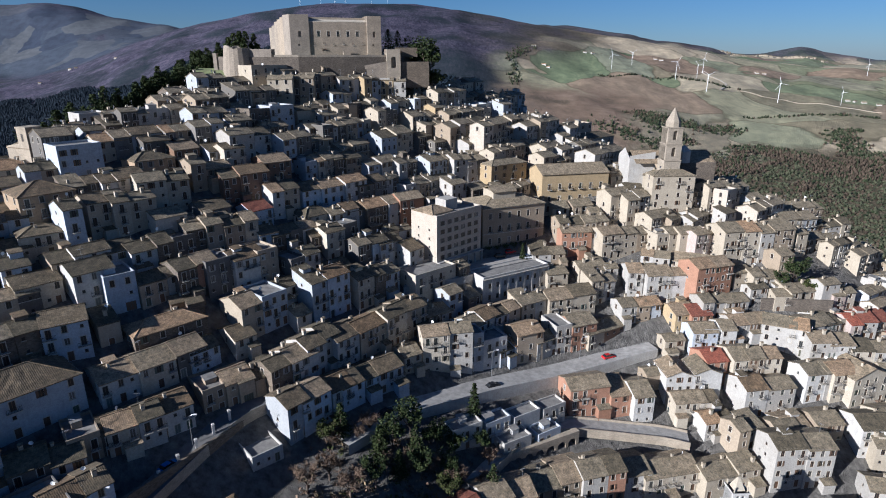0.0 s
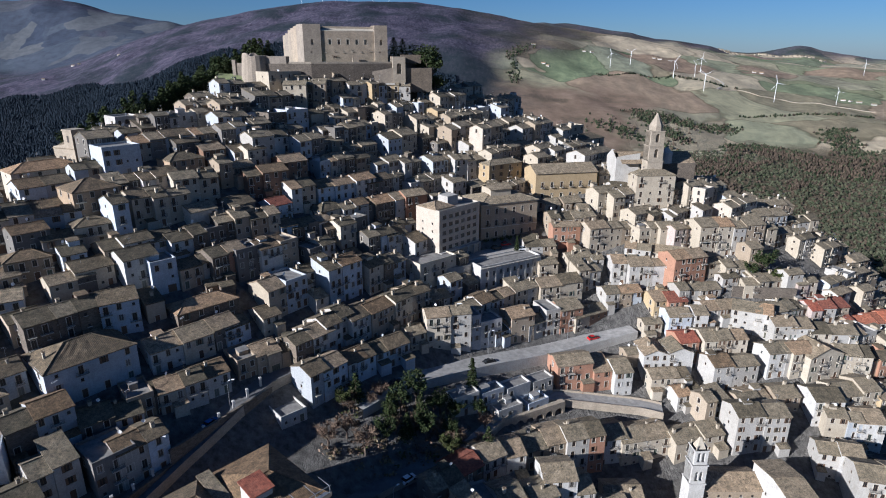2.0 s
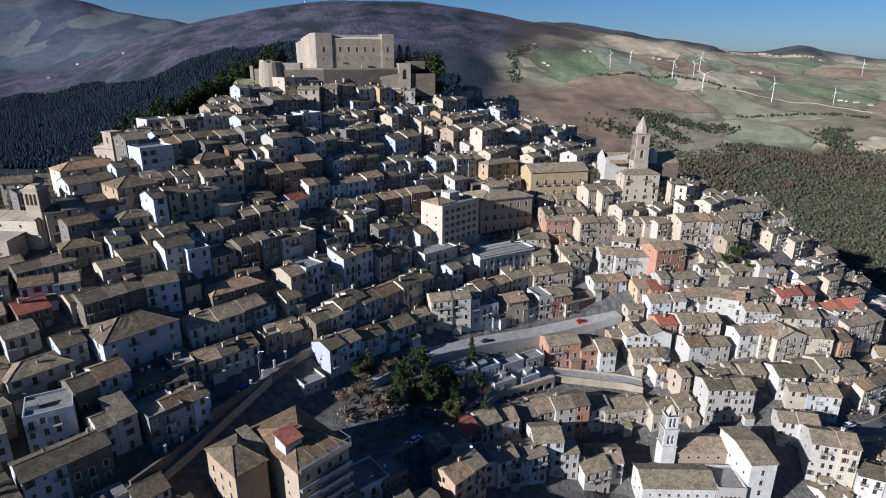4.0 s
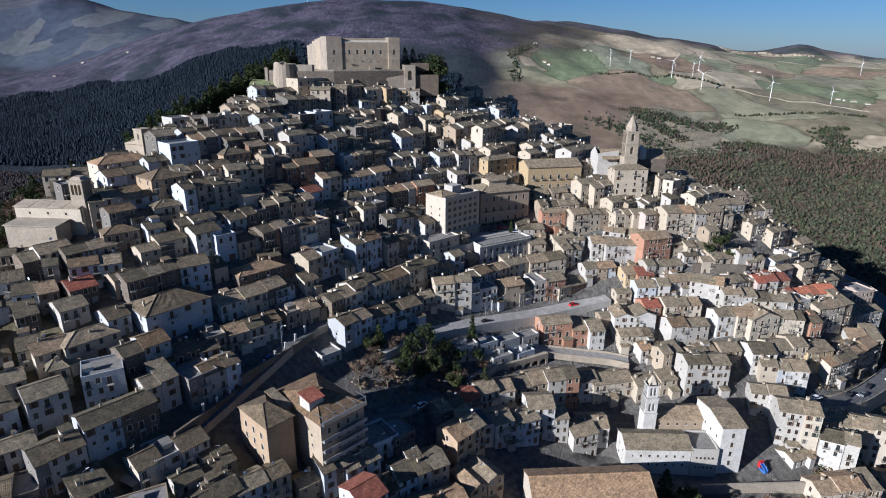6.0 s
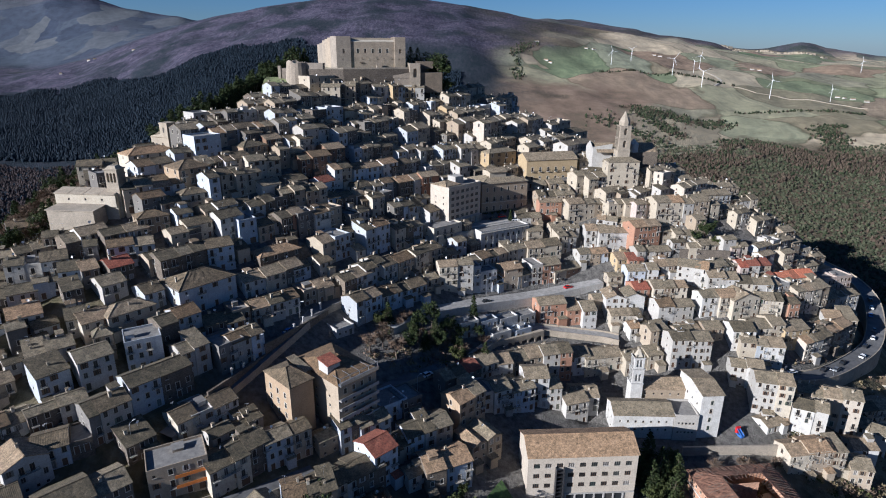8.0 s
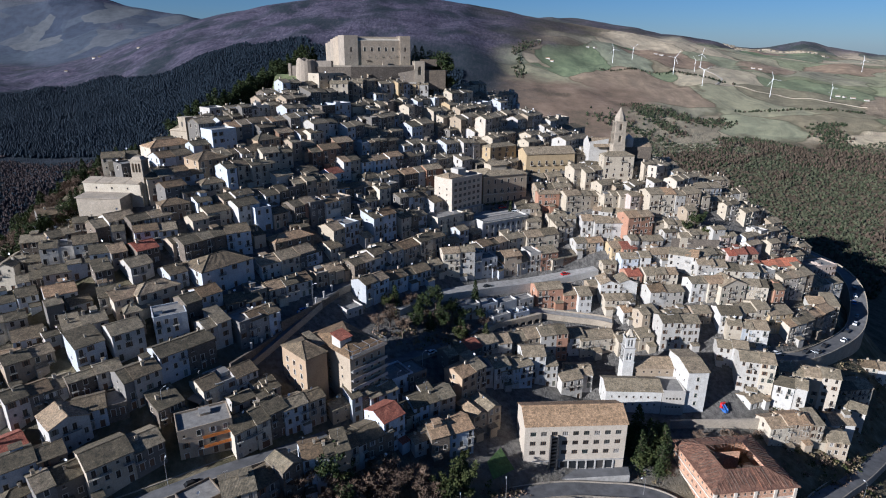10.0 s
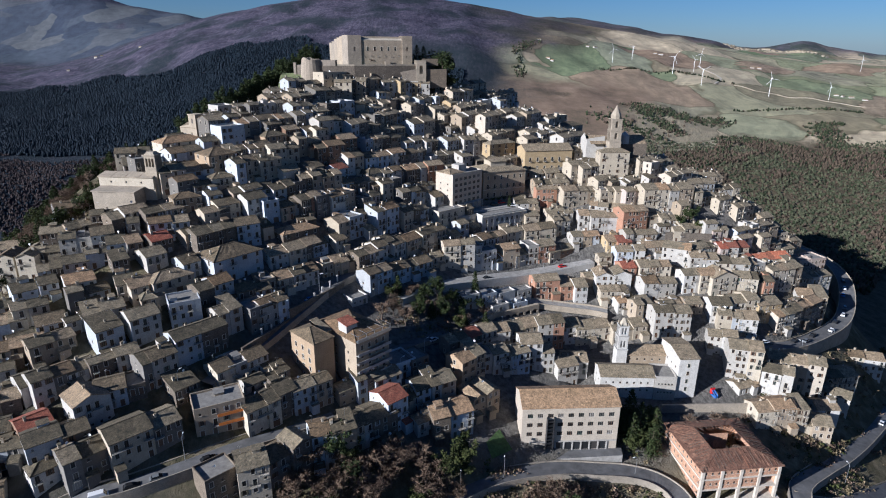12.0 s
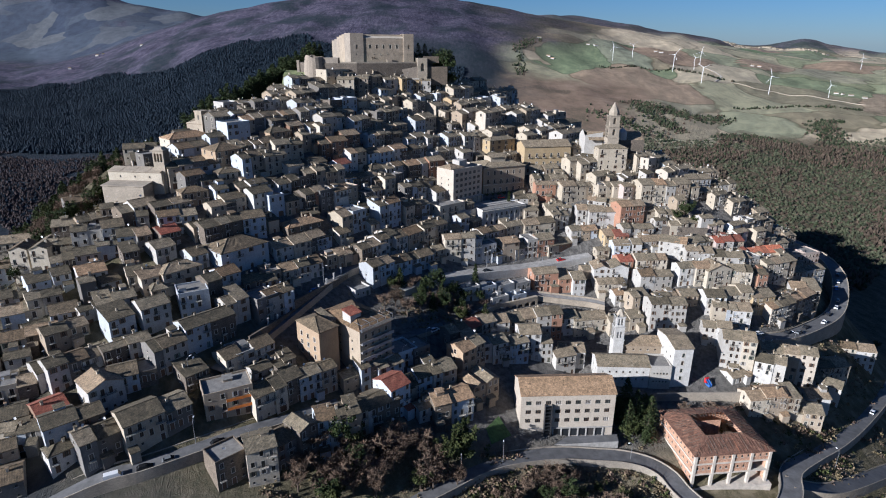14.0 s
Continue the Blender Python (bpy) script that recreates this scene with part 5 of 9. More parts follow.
s.prism([(9.6, 8.8), (13.8, 8.8), (13.8, 13), (9.6, 13)], 23.8, 24.8, top=0.6)
part("belfry", s.mesh("belfry", PALE_STONE), west)

tower_church = thing("church", -126.5, 177, 101, -22, "stone church with a square stub tower", "church")
s = Shape()
s.box(-5.5, 0, -6, 4.5, 13, 12.5)
s.quad((-5.5, 0, 12.5), (4.5, 0, 12.5), (4.5, 0, 14.6), (-5.5, 0, 12.9))
s.box(0.4, -0.12, 0, 4.7, 4.4, 18.6)
s.box(0.2, -0.3, 18.3, 4.9, 4.6, 18.8)
s.quad((-5.5, 13, 12.5), (-5.5, 0, 12.5), (-5.5, 6.5, 14.4))
part("wall", s.mesh("wall", PALE_STONE), tower_church)
part("roof", roof_mesh(10, 13, "p", 2.0, TILES, 0.3), tower_church, pose(-0.5, 0.1, 12.6))
s = Shape()
pts = [(0.9 * math.cos(2 * math.pi * i / 12), 0.9 * math.sin(2 * math.pi * i / 12)) for i in range(12)]
s.quad(*[(-2.6 + a, -0.02, 9.2 + b * 0.8) for a, b in pts])
s.quad((2.1, -0.14, 14.6), (3.0, -0.14, 14.6), (3.0, -0.14, 16.8), (2.1, -0.14, 16.8))
part("oculus", s.mesh("oculus", GLASS), tower_church)

# ---- houses: middle of the front eave x, y, z; heading; width; depth; storeys; wall; roof ----
h(1.5, 146.3, 67.4, 12, 14.3, 8.0, 4, "c", "p")
h(12.9, 159.4, 65.8, 43, 12.3, 9.5, 3, "w", "p")
h(20.0, 165.4, 65.6, 40, 10.3, 8.0, 3, "c", "p")
h(8.2, 149.4, 65.1, 21, 7.3, 6.5, 4, "a", "f")
h(14.4, 152.6, 62.1, 28, 9.7, 7.0, 3, "w", "f")
h(26.1, 158.3, 61.7, 24, 8.9, 9.0, 4, "b", "p")
h(21.4, 156.5, 58.5, 37, 11.1, 7.0, 3, "a", "p")
h(31.8, 161.3, 57.9, 33, 8.2, 7.5, 3, "w", "p")
h(41.4, 165.2, 60.8, 22, 14.6, 9.5, 4, "o", "p")
h(51.9, 169.5, 57.2, 32, 15.3, 8.5, 3, "r", "p")
h(37.9, 174.2, 66.0, 19, 8.5, 9.5, 3, "c", "p")
h(45.9, 177.0, 66.4, 19, 8.5, 9.5, 3, "c", "p")
h(62.7, 176.0, 62.8, 13, 10.1, 8.5, 2, "w", "p")
h(67.7, 177.2, 62.6, 13, 8.1, 7.5, 2, "a", "p")
h(-159.6, 89.6, 79.8, 12, 6.0, 9.5, 3, "c", "g")
h(-152.5, 90.2, 80.0, 12, 6.0, 15.0, 3, "c", "g")
h(-83.2, 84.0, 73.1, 50, 12.7, 9.5, 3, "a", "p")
h(-89.6, 72.8, 71.0, 31, 9.7, 9.5, 3, "a", "f")
h(-98.7, 64.3, 70.2, 45, 9.0, 9.4, 3, "w", "p")
h(-81.3, 64.3, 65.0, 50, 17.2, 9.5, 3, "a", "p")
h(-90.7, 50.8, 62.3, 50, 6.6, 9.9, 3, "g", "p")
h(-88.3, 52.9, 62.8, 50, 7.7, 9.0, 3, "w", "p")
h(-72.0, 56.9, 56.1, 50, 6.0, 8.8, 2, "c", "p")
h(-66.5, 62.3, 56.1, 48, 13.4, 9.6, 2, "w", "p")
h(-97.9, 84.4, 75.1, 50, 14.1, 9.2, 2, "c", "h")
h(-105.4, 78.5, 74.7, 47, 8.3, 9.8, 2, "c", "p")
h(-101.7, 74.0, 71.9, 35, 5.1, 8.0, 2, "b", "h")
h(-111.0, 78.0, 75.4, 35, 5.7, 9.9, 2, "c", "p")
h(-67.7, 98.8, 68.8, 40, 10.7, 9.7, 2, "s", "p")
h(-62.2, 102.6, 69.0, 40, 10.7, 9.2, 2, "c", "p")
h(-56.7, 107.9, 68.9, 43, 7.8, 9.4, 2, "w", "p")
h(-48.4, 117.5, 69.2, 43, 11.9, 8.9, 2, "b", "p")
h(-42.9, 121.8, 68.9, 43, 9.9, 8.6, 2, "b", "p")
h(-37.2, 123.8, 70.4, 50, 7.7, 7.6, 3, "s", "p")
h(-33.3, 128.0, 70.4, 50, 7.7, 9.7, 3, "w", "p")
h(-29.5, 133.5, 71.6, 50, 11.0, 9.8, 3, "w", "p")
h(-23.7, 138.4, 70.9, 50, 9.4, 9.8, 3, "w", "p")
h(-18.6, 143.7, 70.8, 50, 9.4, 8.7, 3, "b", "p")
h(-12.0, 150.4, 71.6, 50, 9.4, 8.2, 3, "c", "p")
h(-8.2, 154.4, 71.5, 43, 9.3, 9.7, 3, "b", "p")
h(-67.5, 81.0, 66.0, 50, 8.5, 9.5, 3, "g", "f")
h(-65.2, 83.7, 65.9, 50, 6.4, 8.1, 3, "w", "p")
h(-61.7, 87.6, 66.1, 50, 4.4, 8.3, 3, "a", "p")
h(-72.8, 90.8, 68.7, 37, 12.3, 8.9, 2, "g", "p")
h(-68.7, 110.5, 74.9, 46, 7.9, 10.0, 2, "w", "p")
h(-62.8, 115.7, 75.3, 46, 7.9, 10.0, 2, "c", "p")
h(-57.6, 121.6, 75.7, 50, 7.1, 9.3, 2, "g", "p")
h(-55.5, 123.8, 74.7, 50, 7.1, 7.5, 2, "a", "p")
h(-48.1, 130.2, 74.6, 46, 5.6, 9.5, 2, "c", "p")
h(-63.4, 125.6, 79.7, 45, 16.8, 8.8, 2, "s", "h")
h(-45.3, 138.5, 80.6, 50, 13.4, 11.0, 3, "c", "p")
h(-30.4, 150.7, 82.4, 50, 12.7, 9.5, 4, "a", "p")
h(-21.3, 159.0, 79.4, 50, 8.3, 7.8, 3, "c", "p")
h(-16.2, 164.2, 79.0, 50, 10.3, 9.7, 3, "s", "p")
h(-2.1, 171.6, 76.2, 41, 16.3, 9.5, 3, "c", "f")
h(-64.2, 153.6, 96.2, 42, 9.8, 9.8, 3, "b", "p")
h(-56.4, 159.4, 95.7, 42, 9.8, 8.9, 3, "c", "p")
h(-62.2, 141.0, 89.7, 50, 10.8, 9.4, 3, "o", "p")
h(-57.4, 144.6, 89.3, 50, 8.8, 8.1, 3, "g", "f")
h(-51.5, 149.4, 88.7, 50, 9.4, 9.5, 3, "w", "p")
h(-48.0, 153.5, 88.9, 49, 6.3, 9.6, 3, "b", "f")
h(-70.6, 134.4, 87.5, 50, 6.7, 8.2, 2, "b", "p")
h(-66.1, 139.3, 87.9, 50, 6.7, 7.9, 2, "w", "p")
h(-64.0, 135.8, 81.9, 39, 7.1, 5.5, 1, "s", "p")
h(-45.7, 166.6, 90.2, 50, 9.9, 9.0, 2, "w", "p")
h(-41.6, 170.8, 90.3, 50, 9.9, 8.3, 2, "w", "p")
h(-50.0, 162.9, 91.2, 41, 5.7, 8.8, 2, "a", "p")
h(-73.4, 154.4, 98.6, 50, 8.7, 8.4, 2, "i", "p")
h(-64.6, 163.7, 98.3, 50, 8.8, 9.8, 2, "g", "p")
h(-48.4, 179.4, 100.3, 46, 9.9, 11.0, 3, "w", "p")
h(-53.8, 170.6, 96.4, 50, 7.3, 9.1, 2, "a", "R")
h(-41.5, 187.4, 98.8, 47, 9.1, 10.0, 3, "a", "p")
h(-36.3, 192.1, 98.7, 47, 9.1, 8.8, 3, "a", "p")
h(-29.5, 198.2, 99.3, 47, 9.1, 8.6, 3, "w", "p")
h(-25.8, 201.7, 97.3, 50, 9.3, 9.9, 3, "g", "p")
h(-22.0, 205.5, 98.0, 50, 5.3, 8.7, 3, "g", "p")
h(-31.4, 184.1, 92.7, 42, 10.6, 8.8, 3, "w", "p")
h(-26.2, 188.1, 92.1, 42, 10.6, 9.7, 3, "s", "p")
h(-21.7, 191.4, 92.1, 42, 8.6, 9.5, 3, "s", "p")
h(-14.9, 196.5, 92.3, 42, 8.6, 9.6, 3, "w", "p")
h(-38.5, 179.9, 92.4, 49, 11.7, 9.2, 2, "c", "h")
h(-10.6, 198.0, 93.1, 33, 9.3, 8.7, 4, "o", "p")
h(-36.8, 171.2, 88.2, 44, 6.8, 8.9, 2, "s", "p")
h(-30.6, 174.0, 89.3, 49, 12.8, 8.1, 3, "c", "p")
h(-21.1, 173.3, 84.9, 46, 11.7, 8.0, 3, "a", "p")
h(-16.0, 177.6, 84.2, 46, 9.7, 10.0, 3, "a", "p")
h(-8.3, 178.5, 81.4, 50, 6.3, 9.8, 3, "w", "p")
h(-62.8, 175.9, 105.0, 40, 7.3, 9.9, 3, "r", "p")
h(-57.7, 179.5, 105.7, 40, 9.3, 9.8, 3, "r", "p")
h(-32.4, 115.2, 65.7, 50, 6.0, 8.5, 3, "a", "p")
h(-29.0, 118.9, 65.3, 50, 8.0, 8.5, 3, "a", "p")
h(-23.9, 125.1, 63.7, 45, 6.6, 9.0, 3, "w", "p")
h(-21.8, 126.9, 63.5, 45, 6.6, 9.0, 3, "a", "p")
h(-16.3, 132.8, 62.8, 40, 7.6, 9.0, 3, "a", "p")
h(-13.3, 134.9, 63.1, 40, 7.6, 9.0, 3, "a", "p")
h(-37.8, 107.4, 58.2, 42, 7.1, 8.4, 1, "w", "f")
h(-110.8, 171.1, 118.0, 50, 8.0, 10.0, 3, "g", "p")
h(-148.0, 157.8, 104.8, 23, 9.0, 8.7, 2, "c", "p")
h(-142.9, 166.5, 103.9, 22, 9.8, 9.6, 2, "g", "p")
h(-122.0, 160.1, 109.9, 50, 19.9, 9.9, 2, "c", "h")
h(-119.3, 147.6, 107.0, 50, 7.0, 10.0, 2, "a", "p")
h(-114.6, 152.7, 107.2, 50, 7.0, 9.5, 2, "a", "p")
h(-99.9, 146.1, 106.8, 50, 13.0, 12.0, 3, "t", "h")
h(-101.6, 165.7, 115.6, 50, 11.5, 9.5, 3, "a", "f")
h(-98.0, 176.2, 115.9, 50, 8.9, 9.5, 2, "c", "p")
h(-94.5, 180.0, 116.7, 50, 9.2, 9.6, 2, "g", "p")
h(-91.1, 183.8, 117.1, 50, 9.2, 9.6, 2, "a", "p")
h(-84.2, 172.4, 111.0, 50, 11.8, 9.1, 2, "t", "h")
h(-79.1, 183.0, 112.5, 50, 8.2, 9.2, 2, "r", "p")
h(-84.0, 188.6, 117.1, 50, 7.0, 9.6, 2, "g", "p")
h(-81.3, 191.6, 117.2, 50, 9.0, 8.4, 2, "b", "p")
h(-95.1, 156.1, 107.3, 47, 11.8, 7.8, 2, "s", "p")
h(-89.9, 159.0, 107.2, 50, 6.0, 9.8, 2, "w", "p")
h(-86.6, 162.6, 107.8, 50, 7.7, 10.0, 2, "i", "p")
h(-77.8, 162.0, 107.1, 39, 13.6, 10.0, 3, "c", "p")
h(-90.5, 140.1, 104.3, 50, 4.3, 9.5, 4, "a", "p")
h(-86.7, 148.9, 104.2, 50, 10.1, 9.8, 3, "c", "p")
h(-81.4, 152.1, 103.8, 50, 11.2, 8.3, 3, "c", "p")
h(-118.9, 136.7, 102.4, 50, 8.9, 9.7, 2, "c", "p")
h(-113.6, 142.6, 102.2, 50, 10.9, 8.1, 2, "i", "p")
h(-115.2, 131.1, 102.1, 44, 10.2, 9.1, 3, "c", "p")
h(-107.3, 138.5, 101.4, 36, 11.1, 7.4, 2, "a", "p")
h(-108.0, 127.4, 99.7, 50, 8.6, 7.9, 3, "g", "p")
h(-102.0, 131.0, 97.0, 50, 10.6, 9.6, 2, "g", "p")
h(-97.1, 137.2, 98.8, 41, 10.1, 7.6, 2, "c", "h")
h(-88.4, 132.7, 93.8, 50, 8.4, 8.8, 2, "b", "p")
h(-84.7, 135.6, 94.7, 50, 8.2, 7.5, 2, "w", "p")
h(-80.4, 140.1, 93.6, 50, 8.2, 9.5, 2, "a", "p")
h(-74.8, 142.4, 93.1, 50, 8.4, 8.8, 2, "w", "p")
h(-69.8, 147.9, 93.9, 50, 10.4, 9.4, 2, "s", "p")
h(-97.1, 126.3, 94.1, 45, 5.8, 8.4, 2, "a", "p")
h(-106.6, 122.1, 93.9, 39, 10.5, 7.5, 2, "b", "h")
h(-91.3, 124.3, 90.8, 49, 9.4, 9.5, 2, "c", "p")
h(-94.3, 119.5, 89.3, 46, 10.8, 8.6, 2, "c", "p")
h(-81.4, 129.2, 92.2, 50, 9.1, 9.8, 3, "w", "p")
h(-76.0, 129.9, 90.4, 43, 6.8, 9.4, 3, "a", "f")
h(-114.0, 112.1, 90.8, 50, 9.4, 7.9, 2, "s", "p")
h(-109.7, 116.8, 90.9, 50, 7.4, 7.9, 2, "b", "p")
h(-122.0, 112.2, 90.8, 50, 9.4, 9.8, 2, "w", "p")
h(-125.4, 108.8, 89.3, 50, 9.1, 9.9, 2, "s", "p")
h(-121.1, 106.6, 88.1, 29, 4.0, 7.0, 2, "g", "p")
h(-128.4, 98.5, 86.0, 33, 7.5, 9.7, 2, "w", "p")
filler(-135.5, 112.0, 89.6, 25, 8.6, 6.8, 2, "b", "p")
h(-111.0, 106.9, 88.1, 33, 8.0, 7.8, 2, "a", "p")
h(-104.8, 110.2, 87.5, 33, 6.0, 8.8, 2, "a", "p")
h(-92.8, 104.6, 85.0, 50, 9.0, 9.7, 3, "s", "p")
h(-87.3, 110.4, 85.3, 50, 11.0, 9.0, 3, "s", "p")
h(-81.1, 115.1, 85.4, 35, 8.8, 9.9, 3, "a", "p")
h(-98.6, 106.4, 84.5, 50, 7.0, 7.4, 2, "b", "p")
h(-107.6, 99.7, 83.9, 49, 7.5, 9.8, 2, "s", "R")
h(-115.9, 96.3, 83.8, 42, 5.1, 9.7, 2, "g", "p")
h(-122.0, 95.1, 83.7, 30, 6.3, 9.6, 2, "a", "p")
h(-106.9, 92.6, 80.6, 50, 7.4, 9.6, 2, "w", "p")
h(-80.4, 99.6, 78.2, 50, 19.7, 14.0, 3, "a", "h")
h(-94.8, 93.0, 77.7, 50, 6.2, 9.7, 2, "a", "p")
h(-111.4, 189.9, 116.8, 50, 9.1, 9.9, 1, "s", "h")
h(-75.3, 193.6, 118.3, 50, 9.9, 8.9, 3, "g", "p")
h(-87.1, 181.3, 115.2, 50, 8.3, 6.0, 2, "g", "p")
h(-70.7, 187.5, 111.3, 50, 7.1, 9.7, 2, "a", "p")
h(-65.9, 187.4, 112.1, 50, 7.3, 7.5, 3, "c", "p")
h(-64.5, 191.5, 115.9, 50, 8.9, 8.9, 4, "w", "p")
h(-61.5, 200.5, 114.6, 50, 8.4, 9.6, 3, "w", "p")
h(-42.8, 201.7, 105.3, 50, 10.0, 9.7, 3, "c", "p")
h(-53.4, 190.1, 107.3, 44, 9.5, 9.8, 3, "r", "p")
h(-68.4, 179.5, 107.3, 50, 8.5, 7.9, 2, "b", "p")
h(46.3, 200.7, 80.4, 9, 8.4, 5.5, 3, "o", "p")
h(53.7, 201.9, 80.3, 9, 10.4, 5.5, 3, "o", "p")
h(60.0, 198.8, 80.3, 19, 8.5, 9.1, 3, "c", "p")
h(92.1, 197.0, 81.0, 24, 9.9, 6.0, 3, "p", "p")
h(103.1, 194.2, 82.4, 12, 13.9, 12.0, 4, "c", "p")
h(73.7, 194.0, 73.6, -19, 9.6, 7.0, 2, "w", "p")
h(82.2, 191.8, 72.5, -27, 7.8, 9.7, 2, "c", "p")
h(87.4, 189.1, 72.8, -27, 7.8, 9.3, 2, "c", "p")
h(86.2, 180.9, 74.2, 19, 7.1, 9.6, 4, "o", "p")
h(92.9, 183.1, 74.1, 19, 7.1, 9.4, 4, "o", "p")
h(144.4, 182.5, 64.7, 30, 8.9, 5.5, 2, "a", "p")
h(149.5, 185.5, 64.4, 30, 10.9, 5.5, 2, "i", "p")
h(67.3, 185.1, 71.0, 1, 10.4, 10.0, 3, "w", "p")
h(72.3, 183.4, 70.6, 7, 8.9, 9.6, 3, "w", "p")
h(79.2, 184.3, 70.4, 7, 8.9, 7.3, 3, "w", "p")
h(88.5, 175.2, 64.8, 13, 10.5, 8.5, 2, "w", "p")
h(95.8, 176.9, 63.9, 13, 8.5, 7.5, 2, "w", "p")
h(77.9, 172.9, 61.3, 14, 7.6, 10.0, 2, "y", "p")
h(82.6, 172.1, 61.3, 8, 7.1, 9.9, 2, "o", "R")
h(80.7, 164.0, 59.2, 4, 7.9, 8.3, 3, "a", "p")
h(85.6, 164.4, 59.7, 4, 9.9, 8.9, 3, "w", "p")
h(94.2, 167.7, 60.2, 10, 7.5, 8.6, 2, "w", "p")
h(99.7, 168.6, 60.3, 10, 7.5, 8.5, 2, "w", "p")
h(103.3, 164.8, 61.0, -25, 9.3, 9.6, 3, "w", "p")
h(108.1, 162.6, 61.0, -25, 5.3, 9.6, 3, "w", "p")
h(117.5, 166.6, 60.8, 18, 10.1, 9.8, 2, "w", "p")
h(124.2, 168.8, 60.1, 18, 12.1, 8.3, 2, "w", "p")
h(132.4, 168.4, 59.9, 6, 9.6, 10.0, 2, "p", "R")
h(139.7, 171.0, 59.8, 11, 7.2, 10.0, 2, "b", "R")
h(144.9, 178.0, 62.3, 29, 8.8, 5.5, 2, "w", "p")
h(149.3, 169.3, 54.2, 10, 7.9, 7.9, 2, "c", "O")
h(154.1, 170.2, 54.1, 10, 5.9, 9.6, 2, "w", "O")
h(160.9, 171.4, 54.3, 10, 7.9, 9.9, 2, "c", "O")
h(113.5, 158.0, 58.9, 1, 7.7, 8.7, 3, "w", "p")
h(119.2, 158.1, 57.9, 1, 7.7, 9.5, 3, "w", "p")
h(125.3, 157.4, 56.4, -1, 6.8, 9.8, 3, "c", "p")
h(133.1, 157.2, 56.2, -1, 8.8, 8.2, 3, "w", "p")
h(140.8, 159.2, 55.2, 21, 13.1, 10.0, 3, "w", "p")
h(109.0, 149.3, 53.5, 11, 10.2, 8.8, 3, "w", "p")
h(115.6, 149.2, 53.5, 11, 8.1, 9.1, 3, "c", "p")
h(122.9, 148.9, 52.7, 16, 13.2, 9.5, 3, "c", "g")
h(131.9, 151.1, 51.9, -7, 7.4, 8.2, 3, "c", "p")
h(135.3, 150.8, 51.4, -7, 7.4, 9.4, 3, "c", "p")
h(142.8, 151.6, 49.6, 11, 9.9, 8.5, 3, "o", "p")
h(153.4, 159.4, 52.3, 20, 9.8, 10.0, 4, "i", "p")
h(162.6, 162.9, 52.3, 20, 9.8, 9.7, 4, "c", "p")
h(80.9, 154.7, 54.4, 10, 6.7, 9.3, 3, "o", "R")
h(89.6, 154.5, 55.1, 6, 8.5, 9.9, 3, "c", "p")
h(95.0, 155.0, 55.2, 6, 10.5, 9.0, 3, "c", "p")
h(88.5, 145.2, 50.8, 10, 6.9, 9.7, 3, "w", "p")
h(96.3, 146.7, 50.2, 10, 8.9, 8.0, 3, "w", "p")
h(68.8, 150.8, 51.8, 3, 8.2, 9.5, 3, "w", "g")
h(77.0, 151.2, 52.4, 3, 8.2, 8.8, 3, "w", "g")
h(70.5, 145.3, 46.6, 8, 9.5, 7.5, 2, "c", "p")
h(76.0, 146.0, 46.4, 8, 5.5, 7.5, 2, "i", "p")
h(77.5, 141.1, 43.3, 17, 10.0, 7.5, 2, "w", "p")
h(83.5, 135.5, 44.9, 19, 9.6, 7.3, 3, "b", "p")
h(94.1, 135.8, 43.4, 13, 7.4, 8.0, 2, "b", "p")
h(97.5, 136.6, 43.0, 13, 7.4, 9.9, 2, "w", "p")
h(92.6, 126.3, 44.8, 5, 16.0, 10.0, 4, "w", "p")
h(116.2, 134.0, 45.4, 1, 9.0, 9.9, 3, "w", "p")
h(124.7, 137.4, 45.2, 9, 8.1, 9.7, 3, "c", "p")
h(131.7, 138.4, 46.3, 9, 6.1, 9.9, 3, "c", "p")
h(136.7, 138.1, 43.9, 17, 5.2, 7.0, 3, "y", "p")
h(141.7, 139.6, 43.6, 17, 9.2, 9.7, 3, "y", "p")
h(118.5, 129.2, 41.9, -6, 10.2, 7.0, 3, "a", "p")
h(125.7, 128.4, 41.6, -6, 8.2, 9.9, 3, "w", "p")
h(147.6, 138.0, 39.3, 26, 11.0, 9.8, 3, "i", "p")
h(153.0, 140.7, 39.7, 26, 9.0, 7.9, 3, "g", "p")
h(179.4, 174.2, 42.9, 21, 11.2, 9.9, 3, "w", "p")
h(186.1, 176.9, 42.8, 21, 11.2, 8.4, 3, "w", "p")
h(169.9, 157.4, 40.4, -6, 13.8, 9.6, 3, "w", "p")
h(158.3, 145.1, 39.6, 33, 10.2, 9.6, 3, "s", "p")
h(163.6, 148.4, 39.0, 33, 6.2, 9.8, 3, "b", "p")
h(169.6, 152.3, 39.3, 33, 8.2, 8.8, 3, "g", "p")
h(114.9, 105.7, 39.0, -14, 12.6, 11.0, 5, "c", "p")
h(125.7, 100.5, 31.5, -27, 11.0, 9.5, 4, "w", "p")
h(133.0, 111.2, 31.6, -19, 10.6, 8.7, 4, "b", "p")
h(142.1, 108.1, 31.3, -19, 12.6, 9.6, 4, "b", "p")
h(116.1, 85.9, 24.3, 9, 8.5, 8.5, 3, "c", "p")
h(122.5, 87.0, 25.2, 9, 8.5, 8.1, 3, "b", "p")
h(127.9, 87.9, 24.4, 9, 10.5, 8.5, 3, "b", "p")
h(189.0, 146.6, 14.1, -13, 8.6, 8.1, 2, "c", "p")
h(197.5, 144.7, 13.4, -13, 8.6, 9.5, 2, "w", "p")
